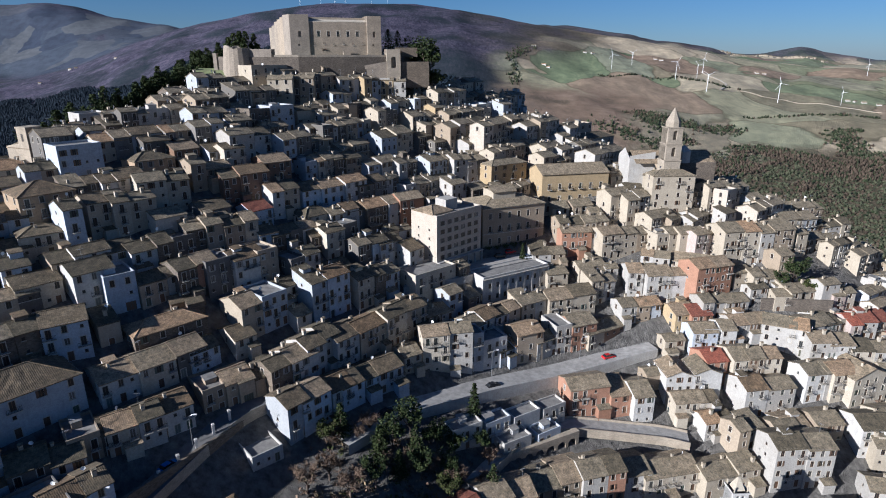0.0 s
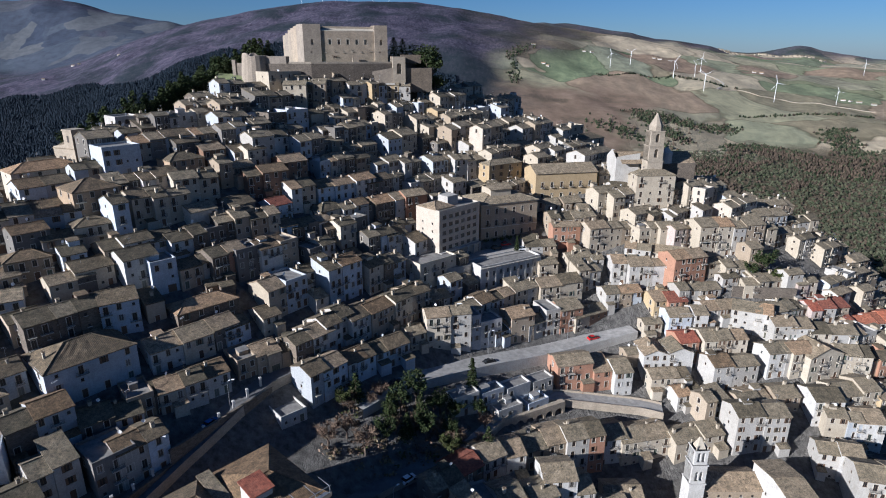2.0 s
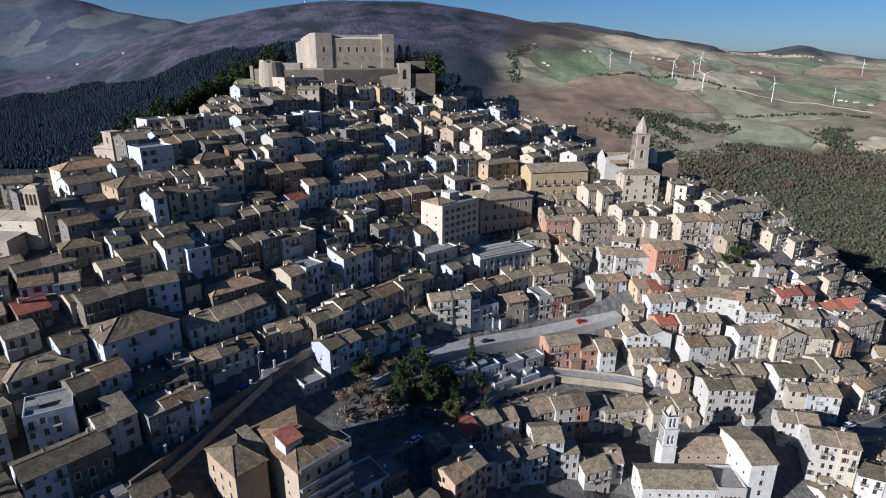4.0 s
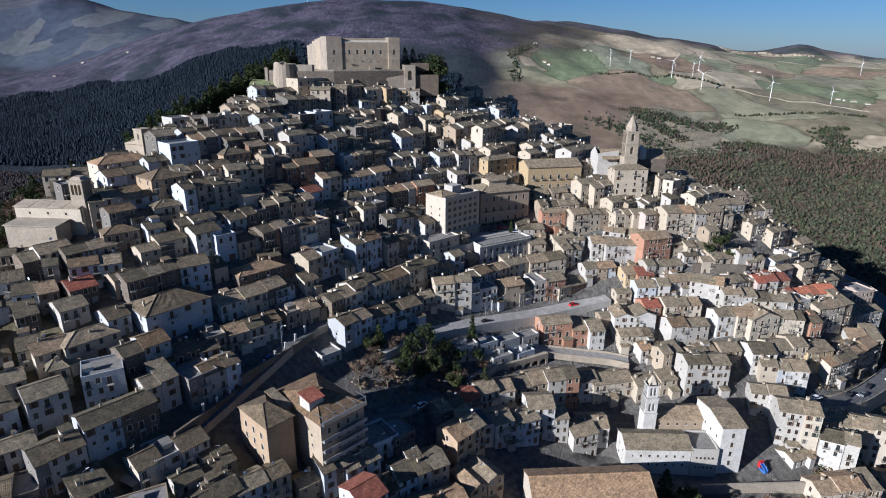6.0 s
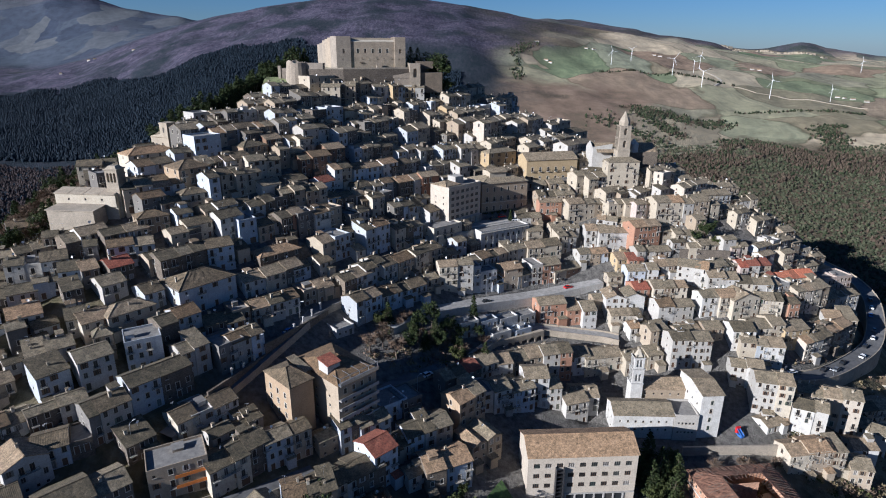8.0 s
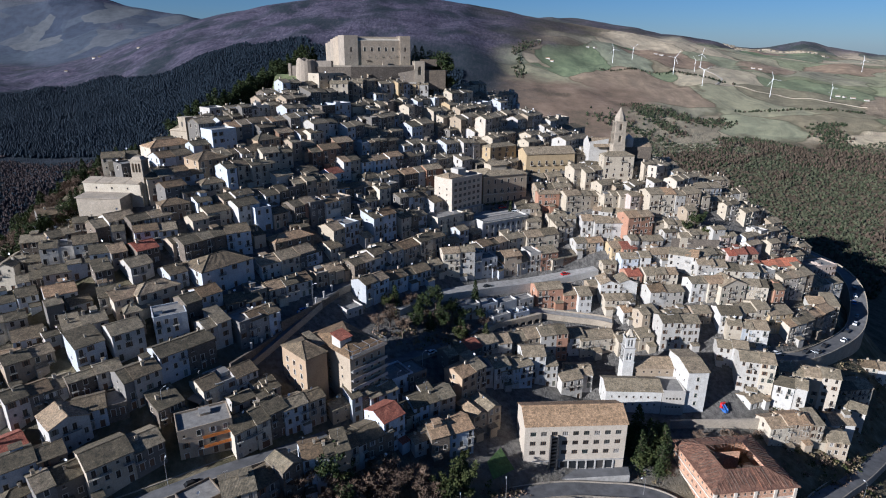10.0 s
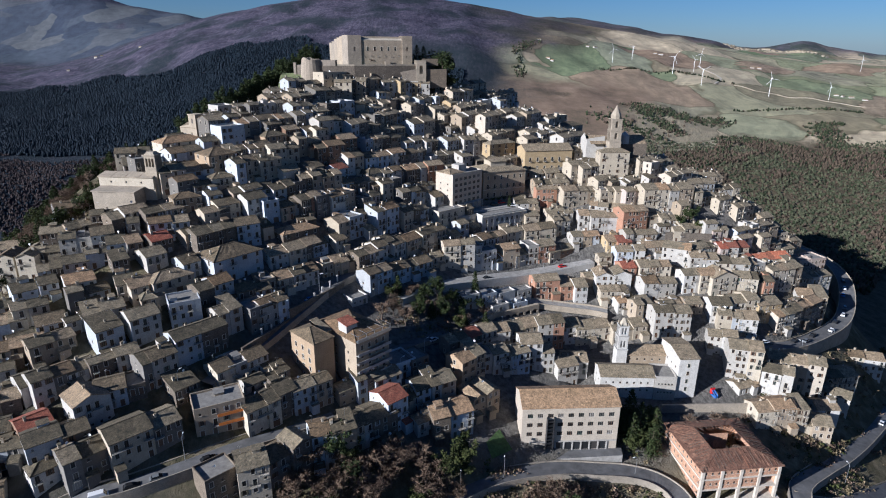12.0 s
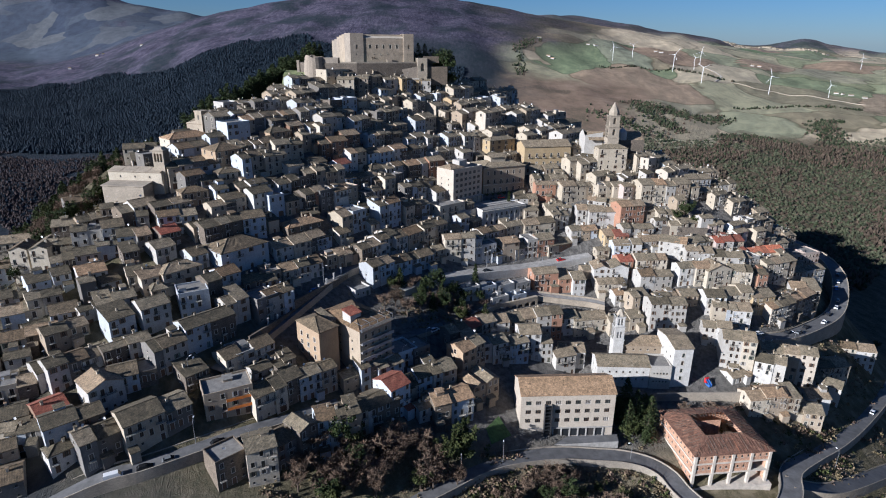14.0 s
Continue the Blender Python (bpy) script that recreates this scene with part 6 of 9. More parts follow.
h(164.3, 121.9, 17.5, 9, 7.5, 8.0, 2, "b", "p")
h(170.7, 122.9, 17.4, 9, 9.5, 9.6, 2, "c", "p")
h(156.2, 109.1, 16.8, -40, 11.0, 9.7, 2, "w", "p")
h(147.2, 98.3, 17.1, -1, 9.0, 8.8, 2, "w", "p")
h(136.3, 87.5, 17.4, -10, 11.6, 9.6, 2, "b", "p")
h(111.0, 118.1, 38.6, -15, 11.4, 8.0, 3, "w", "p")
h(115.1, 100.9, 25.2, 22, 8.1, 7.0, 1, "w", "p")
h(47.9, 106.4, 32.3, 2, 10.1, 9.8, 2, "w", "p")
h(6.5, 103.9, 44.0, 39, 9.1, 8.4, 2, "s", "R")
h(13.4, 109.7, 43.6, 30, 7.1, 9.7, 2, "w", "p")
h(19.3, 112.2, 42.3, 17, 5.6, 9.5, 2, "w", "p")
h(25.5, 116.9, 40.7, 19, 6.7, 9.6, 2, "b", "p")
h(32.8, 119.5, 41.2, 19, 8.7, 10.0, 2, "b", "p")
h(40.0, 120.6, 42.1, 15, 11.8, 10.0, 3, "o", "p")
h(49.0, 124.5, 38.7, 12, 9.0, 9.6, 2, "w", "p")
h(55.8, 125.1, 37.6, 13, 8.8, 9.4, 2, "c", "p")
h(62.4, 126.6, 37.6, 13, 8.8, 9.1, 2, "c", "p")
h(15.0, 94.9, 41.6, 24, 11.2, 9.7, 3, "w", "p")
h(20.0, 97.0, 39.6, 22, 7.6, 8.9, 3, "w", "p")
h(25.2, 99.0, 40.0, 22, 7.6, 8.3, 3, "a", "p")
h(29.5, 102.9, 42.0, 6, 8.7, 9.7, 4, "w", "p")
h(36.4, 103.7, 37.6, 11, 4.8, 9.8, 3, "w", "p")
h(44.4, 102.5, 32.5, 19, 9.0, 7.8, 2, "w", "p")
h(6.2, 85.8, 44.9, 42, 11.6, 9.5, 4, "t", "p")
h(-96.7, 22.6, 50.9, 50, 10.6, 9.5, 3, "g", "p")
h(-84.9, 31.2, 52.6, 47, 18.7, 11.0, 3, "c", "p")
h(-69.1, 42.5, 52.7, 29, 14.1, 9.5, 3, "b", "f")
h(-58.7, 46.1, 49.9, 46, 8.5, 8.9, 3, "c", "p")
h(-53.0, 51.1, 50.4, 46, 10.5, 9.7, 3, "c", "p")
h(-45.5, 58.1, 50.1, 40, 13.4, 7.5, 3, "b", "p")
h(-44.2, 36.5, 44.9, 50, 6.5, 7.9, 4, "s", "g")
h(-39.7, 40.5, 44.7, 24, 5.6, 8.7, 4, "a", "p")
h(-34.4, 42.3, 44.5, 24, 9.6, 8.2, 4, "w", "p")
h(-29.5, 49.2, 41.5, 44, 11.4, 9.7, 3, "w", "p")
h(-22.8, 54.8, 41.4, 38, 9.3, 10.0, 3, "s", "p")
h(-19.0, 59.3, 44.6, 44, 8.1, 10.0, 4, "a", "R")
h(-9.5, 71.4, 41.6, 30, 9.6, 9.8, 3, "a", "p")
h(-4.5, 74.0, 41.8, 30, 9.6, 9.4, 3, "b", "p")
h(-4.9, 60.2, 37.5, 23, 6.0, 9.8, 3, "s", "p")
h(1.8, 63.9, 36.9, 26, 8.3, 9.8, 3, "a", "p")
h(8.0, 73.0, 36.8, 35, 5.7, 9.9, 3, "b", "g")
h(12.8, 76.1, 37.3, 35, 5.7, 9.7, 3, "b", "g")
h(-18.5, 80.8, 45.4, 38, 9.3, 9.7, 2, "a", "f")
h(-13.2, 84.2, 45.0, 38, 7.3, 9.2, 2, "g", "f")
h(-113.4, 29.9, 53.6, 50, 8.0, 9.6, 2, "r", "R")
h(-107.7, 23.8, 53.8, 43, 8.4, 8.9, 3, "a", "p")
h(-102.0, 28.4, 53.3, 43, 6.4, 8.1, 3, "g", "p")
h(-101.7, 36.4, 58.0, 50, 9.7, 9.5, 3, "w", "g")
h(-97.4, 43.3, 57.7, 32, 13.0, 9.9, 2, "a", "p")
h(-128.5, 36.4, 56.7, 32, 10.8, 8.8, 2, "s", "p")
h(-122.2, 41.4, 59.4, 50, 4.4, 9.6, 2, "w", "p")
h(-115.9, 43.0, 61.1, 50, 11.1, 8.6, 2, "g", "p")
h(-111.1, 48.3, 60.5, 50, 7.1, 8.5, 2, "w", "p")
h(-136.8, 51.9, 63.9, 32, 8.6, 8.2, 2, "c", "p")
h(-130.9, 54.9, 64.7, 32, 8.6, 8.2, 2, "s", "p")
h(-122.8, 54.9, 66.0, 50, 12.6, 8.5, 2, "b", "p")
h(-142.4, 62.9, 67.7, 34, 11.1, 9.9, 2, "a", "p")
h(-127.6, 62.5, 68.2, 38, 8.2, 9.8, 2, "a", "p")
h(-62.9, 24.3, 43.5, 45, 9.0, 8.0, 3, "s", "f")
h(-55.0, 26.3, 44.7, 27, 8.3, 9.5, 4, "c", "p")
h(-49.1, 33.6, 42.5, 50, 8.8, 7.9, 3, "g", "p")
h(-105.8, 21.0, 47.9, 50, 8.5, 5.5, 2, "w", "h")
h(-123.8, 28.4, 52.4, 34, 6.5, 8.8, 2, "a", "p")
h(-125.2, 23.7, 50.9, 16, 7.7, 5.5, 2, "c", "p")
h(-117.7, 25.1, 50.6, 16, 11.7, 7.5, 2, "g", "p")
h(-121.3, 19.5, 48.3, 36, 5.7, 7.0, 2, "b", "p")
h(-135.1, 34.2, 54.7, 32, 9.9, 9.6, 2, "a", "p")
h(-116.0, 11.8, 44.3, 32, 6.8, 9.5, 2, "g", "p")
h(-135.9, 60.5, 63.2, 50, 6.9, 8.0, 1, "s", "p")
h(-185.3, 117.5, 72.4, 25, 8.0, 10.0, 2, "c", "p")
h(-178.8, 119.9, 72.8, 25, 6.0, 9.5, 2, "a", "p")
h(-164.1, 133.5, 85.8, 41, 6.9, 10.0, 2, "g", "p")
h(-158.6, 137.6, 86.3, 41, 6.9, 9.6, 2, "c", "p")
h(-136.7, 67.3, 71.4, 42, 9.9, 7.9, 2, "c", "p")
h(-165.1, 92.1, 72.1, 32, 10.9, 9.6, 2, "a", "p")
h(-125.4, 77.1, 76.4, 40, 8.8, 9.8, 2, "w", "p")
h(-119.7, 77.2, 73.3, 50, 6.6, 7.0, 1, "w", "p")
h(-143.2, 75.0, 73.7, 45, 6.9, 9.8, 2, "a", "p")
# orange block and its white neighbour above the arcade
one_house(41.4, 145.0, 51.4, 13, 12.0, 8.5, 4, "o", "p")
one_house(50.6, 146.0, 48.4, 13, 6.2, 8.0, 3, "o", "s")
one_house(57.0, 145.0, 48.6, 10, 6.0, 11.0, 3, "w", "p")
# low row built against the wall of the upper street
for k, (along, wall, low) in enumerate(((0.30, "w", 0), (0.39, "a", 0), (0.48, "w", 0), (0.57, "w", 0), (0.42, "w", 1), (0.52, "a", 1))):
    px, py = -24 + 90 * along + 3.2 + 2.2 * low, 117 + 51 * along - 6.5 - 4.0 * low
    h(px, py, float(ground(px, py)) + (4.6 if low else 6.0), 29 + k % 3, 7.6 if k % 2 else 8.6, 4.6, 1 if low else 2, wall, "f")
# lesser houses that fill the blocks between
filler(85.6, 215.7, 97.6, 4, 16.0, 7.5, 5, "c", "h")
filler(85.9, 224.8, 95.6, -22, 17.0, 7.5, 4, "c", "h")
filler(-70.1, 250.2, 135.3, 50, 17.0, 9.5, 3, "c", "f")
filler(-57.3, 246.3, 130.8, 5, 10.4, 7.0, 3, "s", "p")
filler(-64.5, 242.1, 130.9, 5, 9.8, 8.0, 3, "c", "p")
filler(-38.6, 260.2, 130.6, 38, 11.7, 8.0, 3, "a", "p")
filler(-28.8, 268.1, 129.2, 5, 11.0, 9.5, 3, "y", "p")
filler(-21.8, 268.1, 129.6, 5, 11.0, 8.0, 3, "y", "p")
filler(-12.6, 280.6, 130.2, 5, 12.8, 7.5, 3, "s", "p")
filler(-50.2, 254.6, 131.9, 45, 15.0, 7.0, 3, "b", "p")
filler(-10.3, 213.3, 94.7, 50, 9.6, 9.1, 2, "c", "p")
filler(-5.9, 218.3, 94.5, 50, 7.6, 9.7, 2, "b", "p")
filler(-0.8, 223.9, 94.9, 50, 11.6, 9.7, 2, "c", "p")
filler(-48.0, 263.0, 135.0, 50, 7.7, 9.3, 3, "b", "p")
filler(-43.5, 268.0, 135.9, 50, 9.7, 9.6, 3, "b", "p")
filler(-63.7, 255.2, 134.2, 50, 7.7, 8.2, 2, "c", "p")
filler(-59.2, 260.1, 133.6, 50, 5.7, 9.8, 2, "s", "p")
filler(-117.5, 203.0, 120.8, 50, 9.1, 9.6, 2, "w", "f")
filler(-108.4, 207.3, 120.4, 50, 11.6, 9.1, 1, "a", "p")
filler(-95.1, 211.6, 125.0, 50, 8.7, 9.9, 2, "b", "p")
filler(-91.2, 215.8, 124.7, 50, 6.7, 8.0, 2, "b", "p")
filler(-82.6, 211.3, 125.4, 50, 7.3, 9.2, 3, "b", "p")
filler(-79.0, 215.3, 125.8, 50, 7.3, 8.5, 3, "s", "p")
filler(-94.4, 201.0, 122.4, 50, 11.1, 9.7, 2, "w", "f")
filler(-88.6, 206.7, 122.8, 50, 9.5, 7.7, 2, "c", "p")
filler(-79.2, 201.4, 121.9, 50, 9.3, 9.1, 3, "a", "p")
filler(-75.7, 205.3, 121.5, 50, 5.3, 9.8, 3, "g", "p")
filler(-70.9, 201.8, 118.5, 50, 9.0, 7.0, 3, "a", "p")
filler(-68.2, 204.8, 118.9, 50, 7.0, 9.8, 3, "g", "p")
filler(-73.8, 216.0, 121.6, 50, 9.8, 9.8, 2, "c", "p")
filler(-72.3, 226.8, 127.4, 50, 10.6, 9.6, 3, "i", "p")
filler(-67.9, 231.7, 127.2, 50, 10.6, 7.8, 3, "g", "p")
filler(-64.8, 216.6, 121.1, 50, 10.3, 9.4, 3, "s", "f")
filler(-59.2, 222.8, 121.7, 50, 10.3, 9.0, 3, "a", "f")
filler(-51.9, 234.2, 119.9, 50, 11.2, 8.7, 2, "c", "p")
filler(-61.5, 212.3, 115.2, 50, 5.3, 7.0, 2, "c", "p")
filler(-58.7, 215.5, 115.7, 50, 7.3, 7.0, 2, "s", "p")
filler(-50.0, 204.2, 113.3, 50, 11.5, 10.0, 4, "g", "p")
filler(-47.9, 241.0, 121.0, 50, 10.4, 9.7, 2, "s", "p")
filler(-46.3, 225.2, 113.7, 50, 9.3, 10.0, 2, "c", "p")
filler(-40.9, 225.1, 114.2, 50, 11.4, 7.4, 3, "w", "p")
filler(-36.4, 230.2, 114.6, 50, 10.1, 9.5, 3, "s", "p")
filler(-41.5, 252.4, 124.5, 50, 9.6, 8.4, 2, "c", "p")
filler(-38.7, 244.2, 119.5, 50, 9.9, 9.1, 2, "c", "p")
filler(-34.1, 249.3, 120.1, 50, 11.9, 8.3, 2, "g", "p")
filler(-44.3, 236.2, 117.7, 50, 7.5, 7.5, 2, "w", "p")
filler(-38.1, 207.0, 105.7, 50, 8.0, 9.7, 3, "c", "p")
filler(-34.9, 209.4, 105.2, 50, 9.2, 8.0, 3, "s", "p")
filler(-32.1, 212.5, 104.9, 50, 7.2, 9.2, 3, "b", "p")
filler(-44.8, 218.4, 110.2, 50, 10.5, 8.1, 2, "g", "p")
filler(-30.1, 264.1, 130.4, 50, 10.3, 6.0, 3, "y", "p")
filler(-18.3, 279.3, 129.4, 50, 9.1, 9.0, 2, "c", "p")
filler(-8.7, 289.9, 129.0, 50, 9.1, 9.5, 2, "i", "p")
filler(-19.3, 260.9, 121.2, 50, 9.7, 9.4, 2, "c", "p")
filler(-14.8, 265.9, 121.2, 50, 11.7, 5.5, 2, "w", "p")
filler(-9.8, 267.7, 121.6, 50, 8.9, 6.0, 2, "c", "p")
filler(-5.9, 272.0, 121.2, 50, 10.9, 9.5, 2, "c", "p")
filler(-1.7, 285.5, 125.0, 50, 9.7, 8.5, 2, "c", "p")
filler(-0.1, 272.4, 124.1, 50, 6.5, 9.3, 3, "c", "p")
filler(4.3, 277.2, 123.6, 50, 6.5, 9.3, 3, "b", "p")
filler(7.9, 281.3, 124.4, 50, 8.5, 8.0, 3, "c", "p")
filler(-22.6, 248.2, 118.3, 50, 11.4, 9.1, 3, "c", "p")
filler(11.1, 300.6, 126.2, 50, 11.9, 9.6, 2, "c", "p")
filler(17.1, 307.2, 127.2, 48, 9.9, 9.8, 2, "i", "p")
filler(14.2, 292.0, 120.7, 50, 9.5, 9.2, 2, "b", "p")
filler(17.9, 296.1, 120.7, 48, 5.5, 8.4, 2, "s", "p")
filler(21.0, 299.5, 121.7, 48, 7.5, 8.7, 2, "b", "p")
filler(24.4, 294.8, 121.1, 48, 8.7, 7.0, 2, "g", "p")
filler(29.6, 300.6, 120.0, 48, 6.7, 9.4, 2, "c", "p")
filler(34.1, 305.6, 120.0, 48, 6.7, 9.8, 2, "i", "p")
filler(38.6, 310.6, 120.7, 48, 10.7, 8.7, 2, "a", "p")
filler(18.6, 280.9, 117.6, 48, 8.2, 8.2, 2, "w", "f")
filler(22.7, 285.5, 118.0, 48, 8.2, 8.0, 2, "a", "f")
filler(27.6, 290.9, 118.0, 48, 6.2, 7.5, 2, "w", "f")
filler(31.0, 294.7, 117.8, 48, 8.2, 5.5, 2, "w", "f")
filler(5.4, 261.6, 115.6, 50, 8.4, 9.6, 2, "b", "p")
filler(11.0, 267.9, 115.7, 50, 8.4, 7.5, 2, "b", "p")
filler(14.0, 271.1, 115.8, 50, 8.4, 9.9, 2, "b", "p")
filler(18.9, 276.7, 116.2, 48, 10.4, 7.0, 2, "b", "p")
filler(-0.9, 265.1, 118.1, 50, 7.6, 8.5, 2, "y", "p")
filler(-10.3, 253.3, 115.6, 50, 7.1, 9.6, 2, "c", "p")
filler(-4.9, 259.3, 114.9, 50, 9.1, 9.2, 2, "c", "p")
filler(-4.2, 252.5, 111.9, 50, 10.0, 7.0, 2, "b", "p")
filler(0.5, 257.7, 112.2, 50, 8.0, 7.0, 2, "b", "p")
filler(5.0, 247.9, 111.6, 50, 6.1, 9.5, 3, "b", "p")
filler(9.8, 253.1, 112.6, 50, 8.1, 9.1, 3, "w", "p")
filler(12.5, 256.2, 111.6, 50, 8.1, 10.0, 3, "c", "p")
filler(16.6, 260.7, 112.7, 48, 8.1, 9.0, 3, "s", "p")
filler(-32.5, 239.4, 114.6, 50, 9.7, 9.9, 2, "a", "p")
filler(-17.9, 236.3, 110.4, 50, 17.3, 12.0, 3, "c", "p")
filler(12.5, 245.9, 105.2, 50, 5.6, 9.3, 2, "w", "p")
filler(16.3, 250.1, 105.7, 48, 9.6, 8.3, 2, "w", "p")
filler(18.7, 244.2, 112.6, 48, 6.3, 7.5, 5, "i", "p")
filler(23.6, 249.6, 112.9, 48, 8.3, 9.5, 5, "b", "p")
filler(23.7, 238.6, 102.9, 48, 10.2, 8.2, 3, "c", "p")
filler(27.9, 243.2, 103.1, 48, 6.2, 9.5, 3, "b", "p")
filler(32.1, 249.1, 103.9, 48, 7.5, 9.7, 2, "b", "p")
filler(37.1, 254.7, 103.6, 48, 11.5, 9.1, 2, "b", "p")
filler(31.5, 270.5, 112.5, 45, 10.3, 10.0, 2, "c", "p")
filler(35.2, 274.2, 111.6, 45, 8.3, 7.8, 2, "g", "p")
filler(40.4, 279.4, 111.6, 45, 6.3, 9.8, 2, "i", "p")
filler(44.9, 283.8, 112.4, 45, 10.3, 8.5, 2, "w", "p")
filler(39.0, 262.7, 110.5, 48, 7.5, 8.2, 3, "w", "p")
filler(42.7, 266.8, 110.4, 48, 7.5, 9.8, 3, "w", "p")
filler(46.2, 269.1, 111.5, 48, 10.1, 8.3, 3, "w", "p")
filler(50.9, 274.4, 111.8, 48, 8.1, 9.7, 3, "w", "p")
filler(65.0, 292.4, 106.5, 43, 27.6, 10.0, 2, "b", "p")
filler(-21.5, 217.2, 102.5, 50, 14.4, 9.5, 3, "w", "p")
filler(-13.1, 222.1, 101.6, 50, 9.8, 7.5, 3, "w", "p")
filler(-36.2, 220.9, 107.2, 50, 6.3, 8.8, 2, "b", "p")
filler(-31.3, 226.4, 107.9, 50, 8.3, 7.0, 2, "b", "p")
filler(0.5, 229.4, 101.4, 46, 15.3, 12.0, 3, "b", "p")
filler(7.9, 230.7, 101.4, 33, 8.5, 9.7, 3, "w", "p")
filler(13.5, 234.0, 100.2, 33, 8.5, 9.0, 3, "w", "p")
filler(26.4, 233.4, 98.9, 34, 18.1, 7.5, 3, "y", "h")
filler(43.9, 240.7, 100.5, 41, 8.4, 8.7, 3, "b", "p")
filler(46.5, 251.3, 102.9, 48, 11.2, 8.7, 2, "w", "p")
filler(52.0, 257.4, 102.7, 48, 9.2, 9.9, 2, "c", "p")
filler(70.4, 248.5, 101.1, 47, 24.7, 10.0, 3, "c", "p")
filler(73.2, 283.5, 102.6, 39, 26.5, 9.8, 2, "c", "h")
filler(53.4, 251.9, 102.0, 44, 9.2, 7.0, 2, "w", "p")
filler(60.0, 258.3, 102.1, 44, 9.2, 9.5, 2, "g", "p")
filler(64.4, 262.7, 102.5, 44, 11.2, 9.5, 2, "g", "p")
filler(75.5, 226.0, 90.2, 16, 7.5, 9.7, 2, "w", "p")
filler(66.5, 214.8, 90.8, 22, 9.6, 9.6, 4, "c", "p")
filler(72.5, 213.1, 90.2, 25, 10.8, 9.5, 4, "w", "p")
filler(95.5, 219.0, 90.8, 37, 7.8, 7.5, 3, "c", "p")
filler(100.9, 223.0, 90.1, 37, 9.8, 7.9, 3, "i", "p")
filler(102.7, 217.9, 93.0, 23, 7.0, 7.5, 4, "c", "p")
filler(106.4, 219.5, 92.4, 23, 9.0, 8.9, 4, "b", "p")
filler(108.9, 216.9, 91.9, 39, 11.3, 6.0, 4, "c", "p")
filler(119.6, 218.1, 87.8, 19, 7.5, 9.7, 3, "a", "p")
filler(118.5, 210.9, 86.0, 33, 9.9, 9.5, 3, "i", "p")
filler(125.9, 215.7, 86.9, 33, 7.9, 7.6, 3, "w", "p")
filler(125.4, 211.4, 81.8, 16, 7.6, 5.5, 2, "b", "p")
filler(130.8, 213.0, 81.8, 16, 7.6, 9.0, 2, "c", "p")
filler(137.2, 214.9, 81.2, 16, 9.6, 9.7, 2, "a", "p")
filler(140.1, 226.6, 82.7, 15, 10.9, 8.7, 2, "b", "p")
filler(147.8, 228.6, 82.6, 15, 8.9, 9.8, 2, "b", "p")
filler(46.5, 204.7, 82.8, 11, 9.6, 9.9, 3, "b", "p")
filler(55.9, 206.6, 82.5, 11, 9.6, 9.6, 3, "b", "p")
filler(69.0, 201.9, 79.2, 19, 10.5, 8.3, 3, "b", "p")
filler(77.3, 205.9, 84.2, 28, 5.0, 8.6, 3, "c", "p")
filler(82.6, 208.8, 84.1, 28, 7.0, 8.7, 3, "c", "p")
filler(85.8, 208.5, 83.2, 41, 8.2, 7.5, 2, "b", "p")
filler(92.6, 208.2, 82.6, 39, 5.0, 8.2, 2, "w", "p")
filler(96.5, 211.4, 83.6, 39, 9.0, 9.4, 2, "w", "p")
filler(79.7, 199.2, 80.1, 17, 9.4, 8.8, 3, "c", "p")
filler(88.1, 199.1, 80.4, 10, 9.8, 8.4, 3, "c", "p")
filler(98.4, 199.9, 80.1, 24, 7.9, 9.6, 3, "p", "p")
filler(116.7, 196.9, 82.3, 12, 13.9, 12.0, 4, "b", "p")
filler(155.5, 188.9, 65.2, 30, 10.9, 8.4, 2, "w", "p")
filler(161.5, 192.4, 64.9, 30, 6.9, 9.7, 2, "g", "p")
filler(181.0, 186.0, 47.4, 16, 7.5, 9.8, 3, "p", "f")
filler(189.2, 188.3, 47.6, 16, 9.5, 9.7, 3, "p", "f")
filler(84.2, 278.2, 96.1, 42, 10.0, 8.5, 2, "c", "p")
filler(75.3, 270.8, 99.3, 42, 10.0, 8.5, 2, "c", "s")
filler(91.8, 270.8, 92.6, 43, 10.0, 8.5, 2, "b", "s")
filler(112.0, 259.5, 86.3, 26, 12.0, 8.5, 2, "c", "p")
filler(118.0, 250.5, 85.8, 24, 12.0, 8.5, 2, "c", "s")
filler(112.0, 243.0, 88.5, 26, 8.0, 8.5, 2, "w", "p")
filler(128.5, 243.0, 83.4, 17, 8.0, 8.5, 2, "w", "s")
filler(-79.3, 240.7, 130.1, 50, 10.0, 8.5, 2, "s", "p")
filler(75.0, 238.3, 94.1, 14, 10.0, 8.5, 2, "c", "s")
filler(120.1, 235.1, 89.3, 23, 10.0, 8.5, 3, "c", "s")
filler(-87.5, 232.5, 131.6, 50, 12.0, 8.5, 3, "s", "p")
filler(114.4, 230.0, 90.6, 27, 10.0, 8.5, 3, "b", "s")
filler(126.1, 226.1, 84.5, 23, 10.0, 8.5, 2, "w", "p")
filler(-95.7, 224.3, 127.0, 50, 10.0, 8.5, 2, "s", "p")
filler(14.5, 222.0, 91.3, 39, 8.0, 8.5, 2, "s", "p")
filler(153.5, 219.3, 78.1, 16, 10.0, 8.5, 3, "c", "p")
filler(164.5, 213.0, 67.8, 25, 12.0, 8.5, 2, "w", "p")
filler(3.2, 212.2, 88.6, 50, 10.0, 8.5, 2, "w", "p")
filler(154.6, 208.1, 71.7, 26, 10.0, 8.5, 2, "c", "s")
